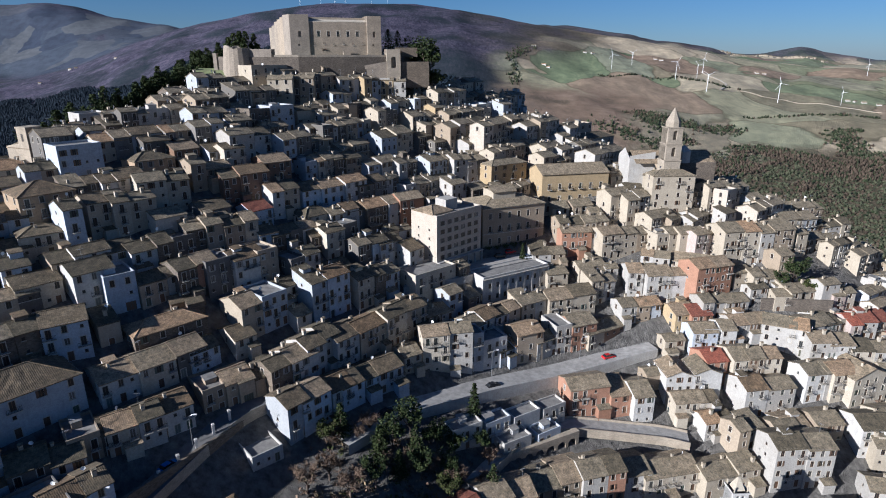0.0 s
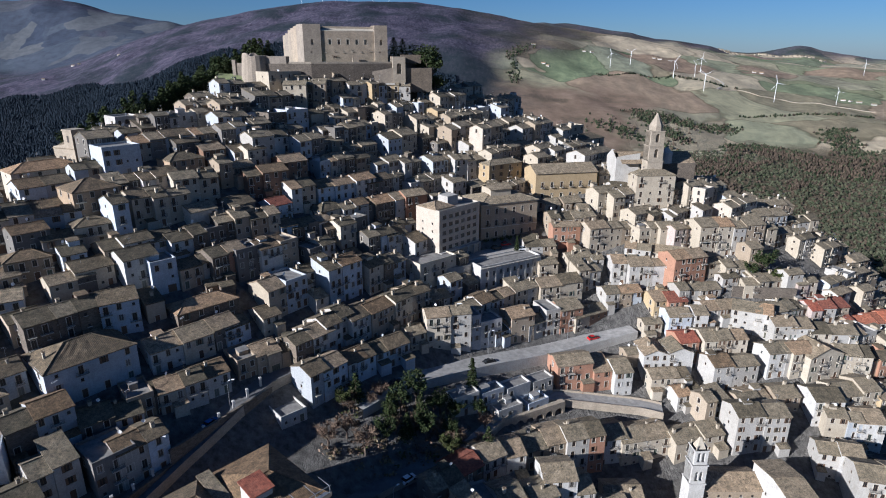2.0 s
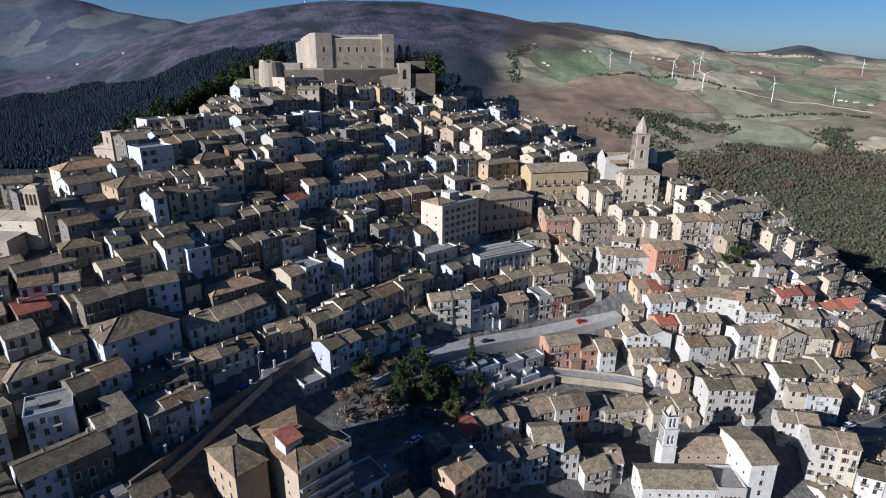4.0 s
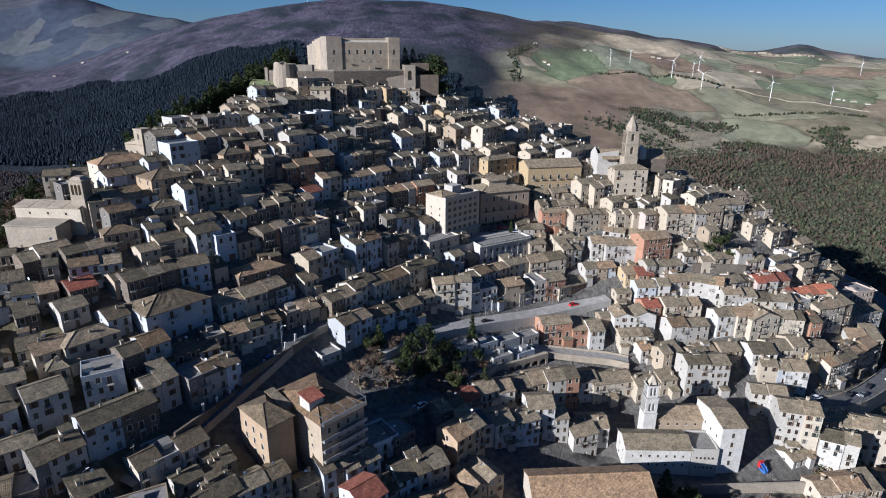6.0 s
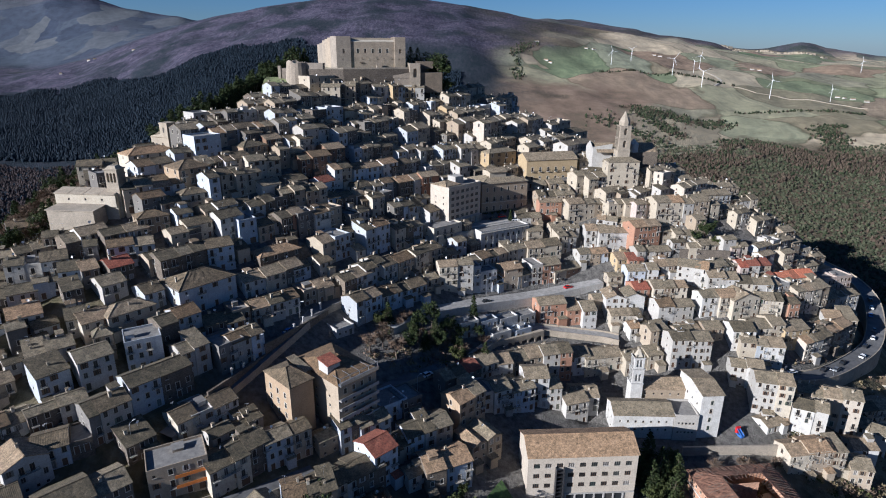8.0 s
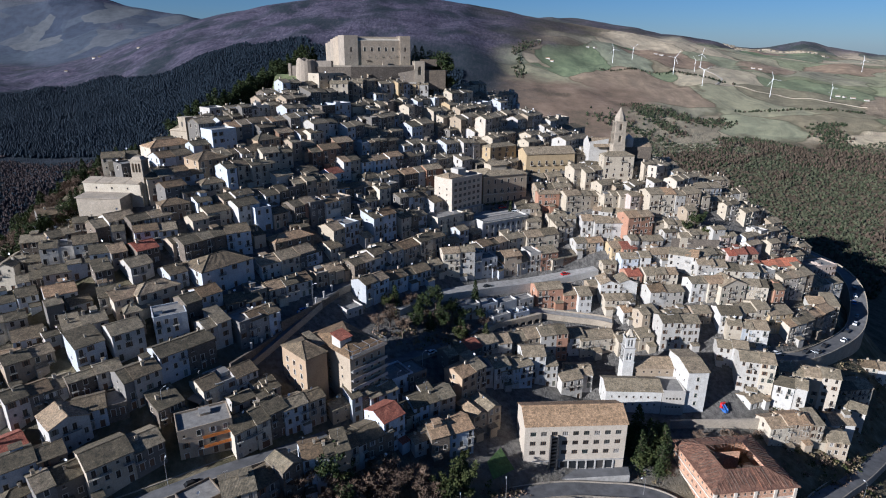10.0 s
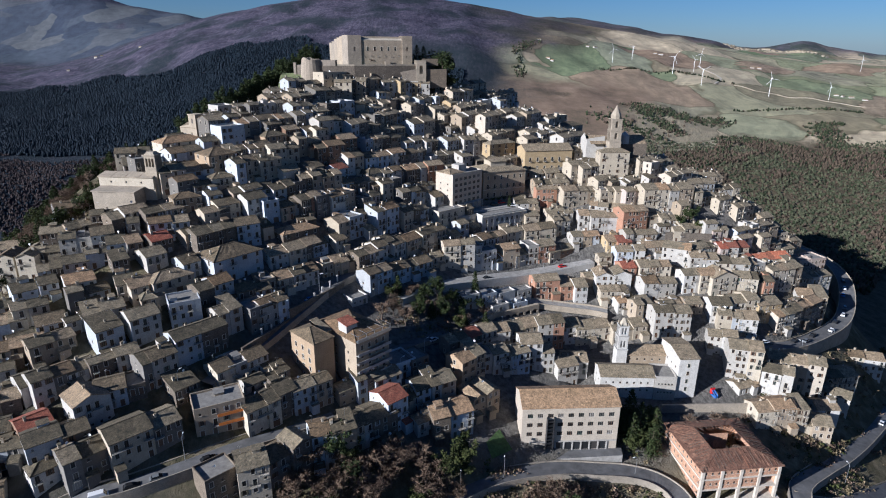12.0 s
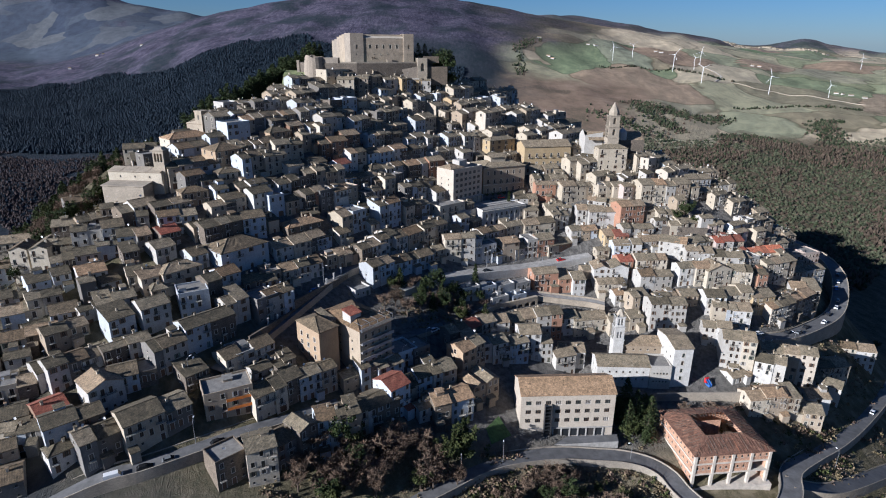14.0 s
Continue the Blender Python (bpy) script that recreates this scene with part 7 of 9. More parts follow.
filler(143.5, 205.5, 75.7, 16, 8.0, 8.5, 2, "w", "p")
filler(173.5, 205.5, 60.0, 21, 8.0, 8.5, 2, "g", "p")
filler(133.0, 202.5, 77.3, 16, 12.0, 8.5, 2, "w", "p")
filler(166.0, 201.0, 66.6, 25, 8.0, 8.5, 3, "b", "p")
filler(37.0, 195.0, 74.1, 10, 12.0, 8.5, 2, "b", "p")
filler(51.5, 190.7, 70.7, 13, 10.0, 8.5, 2, "c", "p")
filler(172.0, 187.5, 53.7, 22, 8.0, 8.5, 2, "c", "p")
filler(108.0, 184.3, 70.2, 12, 10.0, 8.5, 2, "c", "p")
filler(28.9, 171.5, 66.1, 31, 10.0, 8.5, 3, "c", "s")
filler(-38.7, 158.3, 86.1, 50, 10.0, 8.5, 3, "w", "p")
filler(-139.4, 149.5, 101.2, 33, 10.0, 8.5, 2, "i", "s")
filler(-130.2, 141.8, 104.7, 50, 10.0, 8.5, 3, "w", "p")
filler(106.0, 138.0, 44.2, 8, 8.0, 8.5, 2, "b", "p")
filler(73.0, 126.0, 37.2, 16, 12.0, 8.5, 2, "c", "p")
filler(-140.8, 107.3, 86.4, 46, 10.0, 8.5, 2, "c", "p")
filler(-150.5, 103.5, 84.6, 24, 8.0, 8.5, 3, "s", "p")
filler(-137.6, 96.4, 85.2, 28, 10.0, 8.5, 3, "w", "p")
filler(-132.5, 87.0, 79.4, 34, 8.0, 8.5, 2, "w", "p")
filler(-113.0, 67.5, 70.6, 41, 12.0, 8.5, 2, "w", "p")
filler(-107.0, 58.5, 68.8, 50, 8.0, 8.5, 3, "a", "s")
filler(-150.5, 57.0, 63.2, 39, 12.0, 8.5, 2, "c", "p")
filler(-148.4, 46.0, 61.9, 33, 10.0, 8.5, 3, "w", "p")
filler(-146.6, 35.0, 52.9, 32, 10.0, 8.5, 2, "w", "s")
filler(-143.0, 24.0, 48.3, 27, 8.0, 8.5, 2, "w", "p")
filler(-134.9, 16.1, 48.4, 29, 10.0, 8.5, 3, "c", "p")
filler(101.5, 267.0, 92.2, 43, 6.5, 8.5, 3, "b", "s")
filler(137.0, 235.8, 81.8, 16, 8.5, 8.5, 2, "b", "p")
filler(53.0, 217.8, 85.9, 15, 8.5, 8.5, 2, "b", "p")
filler(44.5, 216.0, 85.3, 11, 6.5, 8.5, 2, "c", "p")
filler(-2.0, 202.5, 85.7, 40, 10.5, 8.5, 2, "c", "p")
filler(151.0, 198.0, 73.1, 30, 10.5, 8.0, 3, "c", "p")
filler(181.9, 198.4, 54.8, 21, 8.5, 8.5, 3, "b", "p")
filler(-103.3, 197.2, 121.3, 50, 8.5, 8.5, 2, "s", "p")
filler(118.0, 178.5, 66.8, 14, 10.5, 8.5, 2, "c", "s")
filler(169.5, 169.2, 44.2, 17, 8.5, 7.5, 2, "c", "p")
filler(-0.5, 160.5, 67.5, 42, 10.5, 8.5, 2, "s", "s")
filler(-109.3, 159.7, 110.2, 50, 8.5, 8.5, 2, "c", "p")
filler(-144.5, 144.0, 96.8, 35, 6.5, 8.5, 2, "i", "p")
filler(-140.6, 86.0, 77.4, 35, 8.5, 8.5, 2, "s", "s")
filler(-76.2, 75.8, 66.9, 50, 8.5, 8.5, 3, "w", "p")
filler(-149.7, 71.1, 69.1, 41, 8.5, 8.5, 2, "a", "p")
filler(-23.0, 70.5, 46.1, 38, 10.5, 8.5, 3, "a", "p")
filler(85.7, 269.2, 95.9, 43, 7.5, 7.5, 2, "b", "s")
filler(21.3, 266.3, 112.2, 47, 7.5, 7.0, 2, "b", "p")
filler(80.5, 264.0, 97.5, 43, 9.5, 6.5, 2, "g", "p")
filler(28.0, 261.0, 108.6, 47, 9.5, 7.0, 2, "w", "p")
filler(-7.3, 245.2, 108.2, 50, 7.5, 7.0, 2, "g", "p")
filler(31.0, 226.5, 91.6, 43, 9.5, 7.5, 2, "i", "p")
filler(-83.7, 224.3, 126.1, 50, 7.5, 7.5, 2, "i", "s")
filler(6.2, 218.3, 94.2, 43, 7.5, 7.0, 3, "w", "s")
filler(145.0, 217.5, 78.1, 16, 9.5, 6.0, 2, "b", "s")
filler(7.0, 204.0, 83.9, 44, 9.5, 6.5, 2, "o", "p")
filler(116.5, 189.0, 75.7, 16, 5.5, 7.5, 3, "b", "p")
filler(-102.5, 187.5, 119.2, 50, 5.5, 8.0, 2, "s", "s")
filler(39.0, 187.2, 69.7, 16, 7.5, 7.5, 2, "c", "p")
filler(163.0, 184.5, 57.7, 24, 9.5, 7.0, 2, "b", "s")
filler(-116.7, 182.3, 117.0, 50, 7.5, 7.0, 2, "g", "p")
filler(-106.3, 183.7, 118.1, 50, 7.5, 6.5, 2, "a", "p")
filler(53.5, 183.0, 69.2, 21, 9.5, 7.5, 3, "c", "s")
filler(110.5, 177.0, 65.9, 1, 5.5, 6.5, 2, "c", "p")
filler(167.5, 177.0, 50.7, 17, 9.5, 8.0, 2, "w", "p")
filler(10.0, 171.0, 68.2, 42, 5.5, 7.0, 2, "g", "s")
filler(-128.8, 168.9, 110.5, 43, 7.5, 6.5, 2, "s", "p")
filler(4.0, 166.5, 71.3, 42, 5.5, 7.0, 3, "a", "p")
filler(180.0, 166.3, 38.2, 12, 7.5, 7.0, 3, "w", "p")
filler(-29.7, 162.8, 80.8, 48, 7.5, 8.5, 2, "s", "p")
filler(-8.0, 142.5, 63.1, 33, 5.5, 8.0, 2, "c", "p")
filler(-147.5, 96.0, 79.9, 24, 9.5, 7.5, 2, "s", "p")
filler(1.0, 96.0, 46.1, 36, 9.5, 8.0, 3, "s", "p")
filler(-117.5, 88.5, 80.1, 42, 5.5, 7.0, 2, "s", "s")
filler(-137.0, 78.0, 75.2, 42, 5.5, 8.5, 2, "a", "p")
filler(-29.0, 67.5, 47.1, 40, 9.5, 6.5, 3, "s", "s")
filler(-80.8, 48.7, 55.2, 50, 7.5, 8.0, 2, "s", "s")
filler(30.2, 282.7, 118.2, 47, 6.6, 6.8, 3, "a", "s")
filler(60.2, 275.2, 108.2, 47, 6.6, 6.3, 3, "w", "p")
filler(55.8, 269.3, 105.4, 47, 6.6, 6.3, 2, "w", "p")
filler(109.0, 252.0, 88.6, 28, 8.6, 5.3, 2, "w", "p")
filler(80.5, 249.0, 95.9, 45, 8.6, 6.3, 2, "w", "s")
filler(50.5, 244.5, 98.8, 44, 8.6, 5.3, 2, "c", "p")
filler(70.0, 235.5, 93.7, 14, 4.6, 5.3, 2, "c", "p")
filler(23.5, 223.5, 90.8, 37, 4.6, 6.3, 2, "s", "s")
filler(37.0, 217.5, 86.4, 18, 8.6, 5.8, 2, "g", "p")
filler(-18.5, 210.0, 97.7, 50, 8.6, 5.3, 3, "w", "p")
filler(105.3, 209.1, 85.3, 34, 6.6, 5.3, 3, "w", "s")
filler(127.0, 199.5, 80.1, 15, 4.6, 5.3, 3, "c", "p")
filler(140.5, 198.0, 76.7, 26, 8.6, 5.8, 3, "w", "p")
filler(173.5, 198.0, 57.5, 21, 8.6, 5.3, 2, "w", "p")
filler(-120.5, 195.0, 117.8, 50, 8.6, 6.3, 2, "w", "p")
filler(-98.0, 192.0, 123.1, 50, 8.6, 5.3, 3, "g", "p")
filler(58.0, 190.5, 70.6, 10, 4.6, 5.3, 2, "w", "p")
filler(-14.0, 189.0, 84.4, 39, 8.6, 5.8, 2, "a", "p")
filler(101.0, 186.2, 70.6, 14, 6.6, 6.8, 2, "c", "p")
filler(156.1, 181.1, 62.1, 24, 6.6, 5.8, 3, "c", "p")
filler(104.0, 180.2, 67.3, 14, 6.6, 4.8, 2, "w", "p")
filler(7.0, 178.5, 75.4, 45, 4.6, 6.3, 3, "s", "p")
filler(126.5, 178.7, 69.3, 14, 6.6, 5.8, 3, "w", "p")
filler(131.5, 178.5, 65.5, 11, 8.6, 5.3, 2, "p", "s")
filler(-72.5, 174.0, 109.5, 49, 4.6, 7.3, 3, "b", "p")
filler(-134.9, 167.5, 107.7, 33, 6.6, 5.8, 2, "a", "p")
filler(72.0, 164.9, 56.1, 9, 6.6, 5.3, 2, "c", "p")
filler(-140.9, 160.0, 103.2, 33, 6.6, 5.3, 2, "b", "s")
filler(63.5, 154.7, 50.1, 12, 6.6, 5.3, 2, "b", "p")
filler(-36.5, 142.5, 75.0, 50, 4.6, 7.8, 2, "w", "p")
filler(79.5, 127.3, 38.1, 14, 6.6, 5.3, 2, "c", "s")
filler(-75.5, 121.5, 82.5, 44, 4.6, 6.8, 2, "c", "s")
filler(152.5, 118.5, 23.5, -17, 8.6, 5.3, 2, "b", "p")
filler(-126.5, 91.5, 81.7, 35, 8.6, 4.8, 2, "a", "p")
filler(-123.5, 70.5, 75.7, 43, 4.6, 5.8, 3, "g", "p")
filler(-15.5, 67.5, 39.7, 37, 8.6, 5.8, 2, "c", "s")
filler(-119.0, 64.5, 69.9, 48, 8.6, 5.3, 2, "w", "p")
filler(-35.8, 63.9, 45.2, 41, 6.6, 5.8, 2, "b", "p")
filler(-57.5, 61.5, 52.1, 45, 8.6, 5.8, 2, "c", "s")
filler(-10.1, 60.5, 35.9, 34, 6.6, 5.3, 2, "w", "p")
filler(-62.7, 56.3, 52.1, 48, 6.6, 5.8, 2, "w", "p")
filler(-100.2, 54.6, 62.7, 43, 6.6, 6.8, 2, "w", "p")
filler(-133.4, 46.0, 61.0, 32, 6.6, 5.8, 2, "w", "p")
filler(-134.0, 27.0, 53.9, 27, 8.6, 5.8, 3, "a", "p")
filler(-29.0, 256.5, 121.7, 48, 4.2, 5.5, 2, "c", "p")
filler(-0.5, 244.5, 106.2, 50, 8.2, 5.0, 2, "g", "p")
filler(119.5, 244.5, 86.2, 19, 8.2, 5.5, 2, "w", "p")
filler(-89.7, 221.3, 126.1, 50, 6.2, 5.0, 2, "b", "p")
filler(157.0, 202.5, 72.1, 30, 4.2, 5.5, 3, "c", "p")
filler(166.6, 194.6, 63.2, 25, 6.2, 5.5, 3, "b", "s")
filler(-41.8, 149.2, 80.5, 50, 6.2, 7.0, 2, "w", "p")
filler(-105.5, 51.0, 62.2, 46, 8.2, 5.0, 2, "s", "p")
filler(-19.2, 50.1, 35.0, 42, 6.2, 5.5, 2, "s", "p")
filler(-140.9, 43.0, 58.7, 32, 6.2, 6.0, 2, "s", "p")
filler(-127.4, 14.6, 48.1, 28, 6.2, 4.5, 3, "c", "p")

# ---- the joined lesser houses ----
tagged(new("lesser_houses", mesh_of("lesser_houses", FILLING["v"], FILLING["f"], FILLING["m"], FILLING["s"])),
       "crowded small stone houses with worn tiled roofs", "houses", kind="stuff")


# ---- roads, terraces, walls ----
def strip(name, points, width, mat, label, skirt=4.0, lift=0.0, category="road", kerb=0.0, side=None):
    """A road over points (x, y, z), with side walls that reach into the slope."""
    pts = [Vector(p) + Vector((0, 0, lift)) for p in points]
    fine = []
    for i in range(len(pts) - 1):
        a, b, c, d = pts[max(0, i - 1)], pts[i], pts[i + 1], pts[min(len(pts) - 1, i + 2)]
        for k in range(6):
            t = k / 6
            fine.append(0.5 * (2 * b + (c - a) * t + (2 * a - 5 * b + 4 * c - d) * t * t + (3 * b - a - 3 * c + d) * t ** 3))
    fine.append(pts[-1])
    s = Shape()
    rows = []
    for i, p in enumerate(fine):
        t = (fine[min(i + 1, len(fine) - 1)] - fine[max(i - 1, 0)])
        n = Vector((t.y, -t.x, 0)).normalized() * width / 2
        rows.append((p - n, p + n))
    low = Vector((0, 0, -skirt))
    for (a, b), (c, d) in zip(rows, rows[1:]):
        s.quad(a, b, d, c)
        s.quad(a + low, a, c, c + low, slot=1)
        s.quad(b, b + low, d + low, d, slot=1)
        if kerb:
            up = Vector((0, 0, kerb))
            for q, r, o in ((a, c, (b - a).normalized() * 0.3), (b, d, (a - b).normalized() * 0.3)):
                s.quad(q + up, q + o + up, r + o + up, r + up, slot=1)
                s.quad(q + o, q + o + up, r + o + up, r + o, slot=1)
                s.quad(q, q + up, r + up, r, slot=1)
    return tagged(new(name, s.mesh(name, mat, side or PALE_STONE)), label, category, kind="structure")


def on(x, y, up=0.0):
    return (x, y, float(ground(x, y)) + up)


strip("road", [(-70, 0, 19), (-40, 17, 20), (-12, 34, 21), (-3.6, 40, 20.9), (5.5, 47, 20.8), (15, 52.5, 20.2), (27, 57, 19), (37.3, 59.6, 17.8), (47.4, 60.6, 16.6), (57.6, 61.2, 15.5), (66, 59.5, 14.4),
               (71.5, 55.5, 13), (74.5, 49, 11.6), (80, 42.5, 10.6), (92, 39, 10.2), (104, 43, 10), (112, 52, 9.8), (118, 63, 9.4), (131, 73, 7.9), (146, 83.5, 5.8), (167, 101, 2.2), (196, 128, -2.7), (225, 158, -8)],
      7, ASPHALT, "dark asphalt road with a low stone kerb", 7, 1.0, "road", 0.5)
strip("road", [(114, 57, 9.6), (122, 57.5, 7.2), (132, 60.5, 4), (146, 68, 0.5), (170, 83, -6), (200, 100, -13)], 6, ASPHALT, "grey asphalt branch road down the slope", 7, 1.0, "road", 0.4)
strip("road", [(112, 121, 33), (128, 124, 31), (146, 129, 29), (166, 142, 27), (188, 160, 26), (203, 180, 28.5), (212, 200, 33), (210, 216, 38), (196, 226, 44)], 7.5, ASPHALT,
      "asphalt town road round the edge of the houses", 10, 0, "road", 0.6)
strip("road", [on(-24, 117, 1), on(-12, 129, 1.2), on(1, 138, 1.5), on(16, 147, 2), on(34, 156, 2), on(53, 164, 1.5), on(66, 168, 1)], 6.5, CONCRETE, "pale concrete street on a terrace", 9, side=WALL["w"])
strip("road", [(4, 112, 42.6), (11, 123, 43.4), (18, 131, 43.9), (25, 136.5, 43.8), (34.5, 140, 43), (43, 141, 41.7), (52, 141, 40.6), (61, 140.5, 39.8), (68, 139, 39)], 6, CONCRETE, "pale street carried by a stone arcade", 2.0, 0, "road", 0.7)
strip("street", [on(-78, 55, 1), on(-66, 78, 1), on(-58, 95, 1), on(-47, 116, 1), on(-34, 128, 1)], 6, ASPHALT, "narrow shaded street along a wall", 5, 0, "street")
strip("street", [on(-130, 0, 0.8), on(-99, 17, 1), on(-87, 23, 1), on(-76, 30, 1), on(-64, 39, 1), on(-52, 48, 0.8), on(-40, 58, 0.6)], 7, ASPHALT, "asphalt street with parked cars", 6, 0, "street", 0.8)
strip("street", [on(-30, 84, 0.6), on(-18, 96, 0.8), on(-4, 108, 0.8), on(6, 117, 0.6)], 5, ASPHALT, "lower lane below the gardens", 4, 0, "street")
TRACK = plain("track_earth", (0.36, 0.33, 0.28), 0.95, 0, 0.2)
bends = [on(px, py, 1) for px, py in ((760, 1819), (778, 1683), (727, 1601), (790, 1624), (841, 1601), (905, 1607), (959, 1570), (1020, 1526), (1076, 1467))], 4, TRACK
bends = [on(a[0] + (b[0] - a[0]) * k / 8, a[1] + (b[1] - a[1]) * k / 8, 0.8) for a, b in zip(bends[0], bends[0][1:]) for k in range(8)]
strip("track", bends, 5, TRACK, "pale unpaved track between fields", 1.5, 0.2, "track")

# arcade under the lower street
arcade = thing("arcade", 19.0, 127.0, 36.3, 27, "stone retaining arcade with round arches", "arcade")
s = Shape()
arched_wall(s, -6, 20, -3, 7.4, [(-4.6 + 3.5 * k, -1.9 + 3.5 * k, 0, 5.6) for k in range(7)], 0, 1.6)
panel(s, (-6, 1.6, -3), (1, 0, 0), (0, 0, 1), (0, 1, 0), 26, 10.4, [])
s.quad((-6, 0, 7.4), (20, 0, 7.4), (20, 1.6, 7.4), (-6, 1.6, 7.4))
part("arched_wall", s.mesh("arched_wall", PALE_STONE), arcade)


def garden_wall(a, b, low, top, mat, label, thick=0.5):
    wall = thing("retaining_wall", (a[0] + b[0]) / 2, (a[1] + b[1]) / 2, 0, math.degrees(math.atan2(b[1] - a[1], b[0] - a[0])), label, "wall")
    half = math.dist(a, b) / 2
    s = Shape()
    s.box(-half, -thick / 2, low, half, thick / 2, top)
    s.box(-half - 0.1, -thick / 2 - 0.1, top, half + 0.1, thick / 2 + 0.1, top + 0.15)
    part("masonry", s.mesh("masonry", mat), wall)


garden_wall((78, 90), (118, 92), 8, 23.6, PALE_STONE, "long pale retaining wall below a yard")
garden_wall((104, 178), (126, 176), 54, 64.5, WALL["s"], "rubble garden wall beneath bushes")
garden_wall((-70, 66), (-60, 88), 42, 58.5, WALL["s"], "tall rubble wall beside a street")
garden_wall((-60, 88), (-45, 114), 44, 62.0, WALL["s"], "tall rubble wall beside a street")
garden_wall((-4, 44.5), (18, 57.0), 8, 18.6, PALE_STONE, "pale roadside parapet wall")

# pale posts along the street wall
post = thing("post", -66.5, 76, 57.4, 30, "square white concrete post on a street wall", "post", "posts along the street")
s = Shape()
s.box(-0.28, -0.28, -1.5, 0.28, 0.28, 3.0)
s.prism([(-0.36, -0.36), (0.36, -0.36), (0.36, 0.36), (-0.36, 0.36)], 3.0, 3.25, top=0.7)
part("shaft", s.mesh("shaft", WALL["w"]), post)
for k in range(1, 10):
    px, py = (-66.5 + 2.6 * k * 0.82, 76 + 4.1 * k)
    copy_thing(post, pose(px, py, float(ground(px, py)) + 1.2, 0, 0, 30))


# ---- street lamps, cars ----
def lamp(x, y, turn, up=0.3):
    z = float(ground(x, y)) + up
    ob = thing("street_lamp", x, y, z, turn, "tall grey street lamp with a curved arm", "street lamp", "street lamps")
    s = Shape()
    s.tube((0, 0, -1), (0, 0, 6.5), 0.09, 0.06, 6)
    s.tube((0, 0, 6.5), (0.3, 0, 7.3), 0.06, 0.05, 6)
    s.tube((0.3, 0, 7.3), (1.2, 0, 7.6), 0.05, 0.05, 6)
    part("pole", s.mesh("pole", STEEL), ob)
    s = Shape()
    s.box(1.1, -0.14, 7.5, 1.8, 0.14, 7.66)
    part("lantern", s.mesh("lantern", WHITE_METAL), ob)


for x, y, turn in ((1, 43.5, 90), (15, 51.5, 90), (-76, 32, 100), (-100, 19, 100), (-84, 50, 60), (-20, 80, 40), (-12, 92, 40), (-62, 88, 0), (-53, 106, 0), (14, 150, 0), (42, 162, 0),
                   (60, 60.5, 200), (150, 127, 120), (176, 146, 120), (198, 170, 150), (140, 72, 100)):
    lamp(x, y, turn, 0.8)

PAINT = {
    "white": plain("white_car_paint", (0.72, 0.72, 0.72), 0.25, 0, 0.03), "red": plain("red_car_paint", (0.45, 0.02, 0.02), 0.25, 0, 0.05), "blue": plain("blue_car_paint", (0.05, 0.12, 0.35), 0.25, 0, 0.05),
    "grey": plain("grey_car_paint", (0.22, 0.23, 0.24), 0.25, 0.3, 0.05), "dark": plain("black_car_paint", (0.02, 0.02, 0.022), 0.25, 0, 0.05)}
RUBBER = plain("rubber", (0.02, 0.02, 0.02), 0.9)
CAR_GLASS = plain("car_glass", (0.015, 0.017, 0.02), 0.1, 0, 0.02)


def car_meshes(long, tall, van):
    s = Shape()
    low = [(-long / 2, 0.35), (-long / 2, 0.85), (-long / 2 + 0.25, 0.98), (long / 2 - 1.0, 0.95), (long / 2 - 0.1, 0.75), (long / 2, 0.6), (long / 2, 0.35)]
    if van:
        low = [(-long / 2, 0.35), (-long / 2, tall - 0.1), (-long / 2 + 0.1, tall), (long / 2 - 1.5, tall), (long / 2 - 0.8, 1.15), (long / 2, 0.85), (long / 2, 0.35)]
    n = len(low)
    for side in (-0.85, 0.85):
        s.quad(*[(x, side, z) for x, z in (low if side < 0 else reversed(low))])
    for i in range(n):
        (x0, z0), (x1, z1) = low[i], low[(i + 1) % n]
        s.quad((x0, -0.85, z0), (x0, 0.85, z0), (x1, 0.85, z1), (x1, -0.85, z1))
    body = s
    g = Shape()
    if van:
        g.quad((long / 2 - 1.46, -0.75, tall - 0.06), (long / 2 - 0.78, -0.75, 1.18), (long / 2 - 0.78, 0.75, 1.18), (long / 2 - 1.46, 0.75, tall - 0.06))
        g.v = [(x + 0.03, y, z + 0.03) for x, y, z in g.v]
    else:
        base, top = [(-long / 2 + 0.35, 0.97), (long / 2 - 1.0, 0.95)], [(-long / 2 + 0.75, tall), (long / 2 - 1.9, tall)]
        for side in (-1, 1):
            q = [(base[0][0], side * 0.8, base[0][1]), (base[1][0], side * 0.8, base[1][1]), (top[1][0], side * 0.66, top[1][1]), (top[0][0], side * 0.66, top[0][1])]
            g.quad(*(q if side < 0 else reversed(q)))
        for b, t in zip(base, top):
            g.quad((b[0], -0.8, b[1]), (b[0], 0.8, b[1]), (t[0], 0.66, t[1]), (t[0], -0.66, t[1]))
        body.quad((top[0][0], -0.66, tall + 0.01), (top[1][0], -0.66, tall + 0.01), (top[1][0], 0.66, tall + 0.01), (top[0][0], 0.66, tall + 0.01))
    w = Shape()
    ring = [(0.32 * math.cos(2 * math.pi * i / 10), 0.32 * math.sin(2 * math.pi * i / 10)) for i in range(10)]
    w.quad(*[(a, -0.1, b) for a, b in ring])
    w.quad(*[(a, 0.1, b) for a, b in reversed(ring)])
    for i in range(10):
        a, b = ring[i], ring[(i + 1) % 10]
        w.quad((a[0], -0.1, a[1]), (a[0], 0.1, a[1]), (b[0], 0.1, b[1]), (b[0], -0.1, b[1]))
    return body, g, w


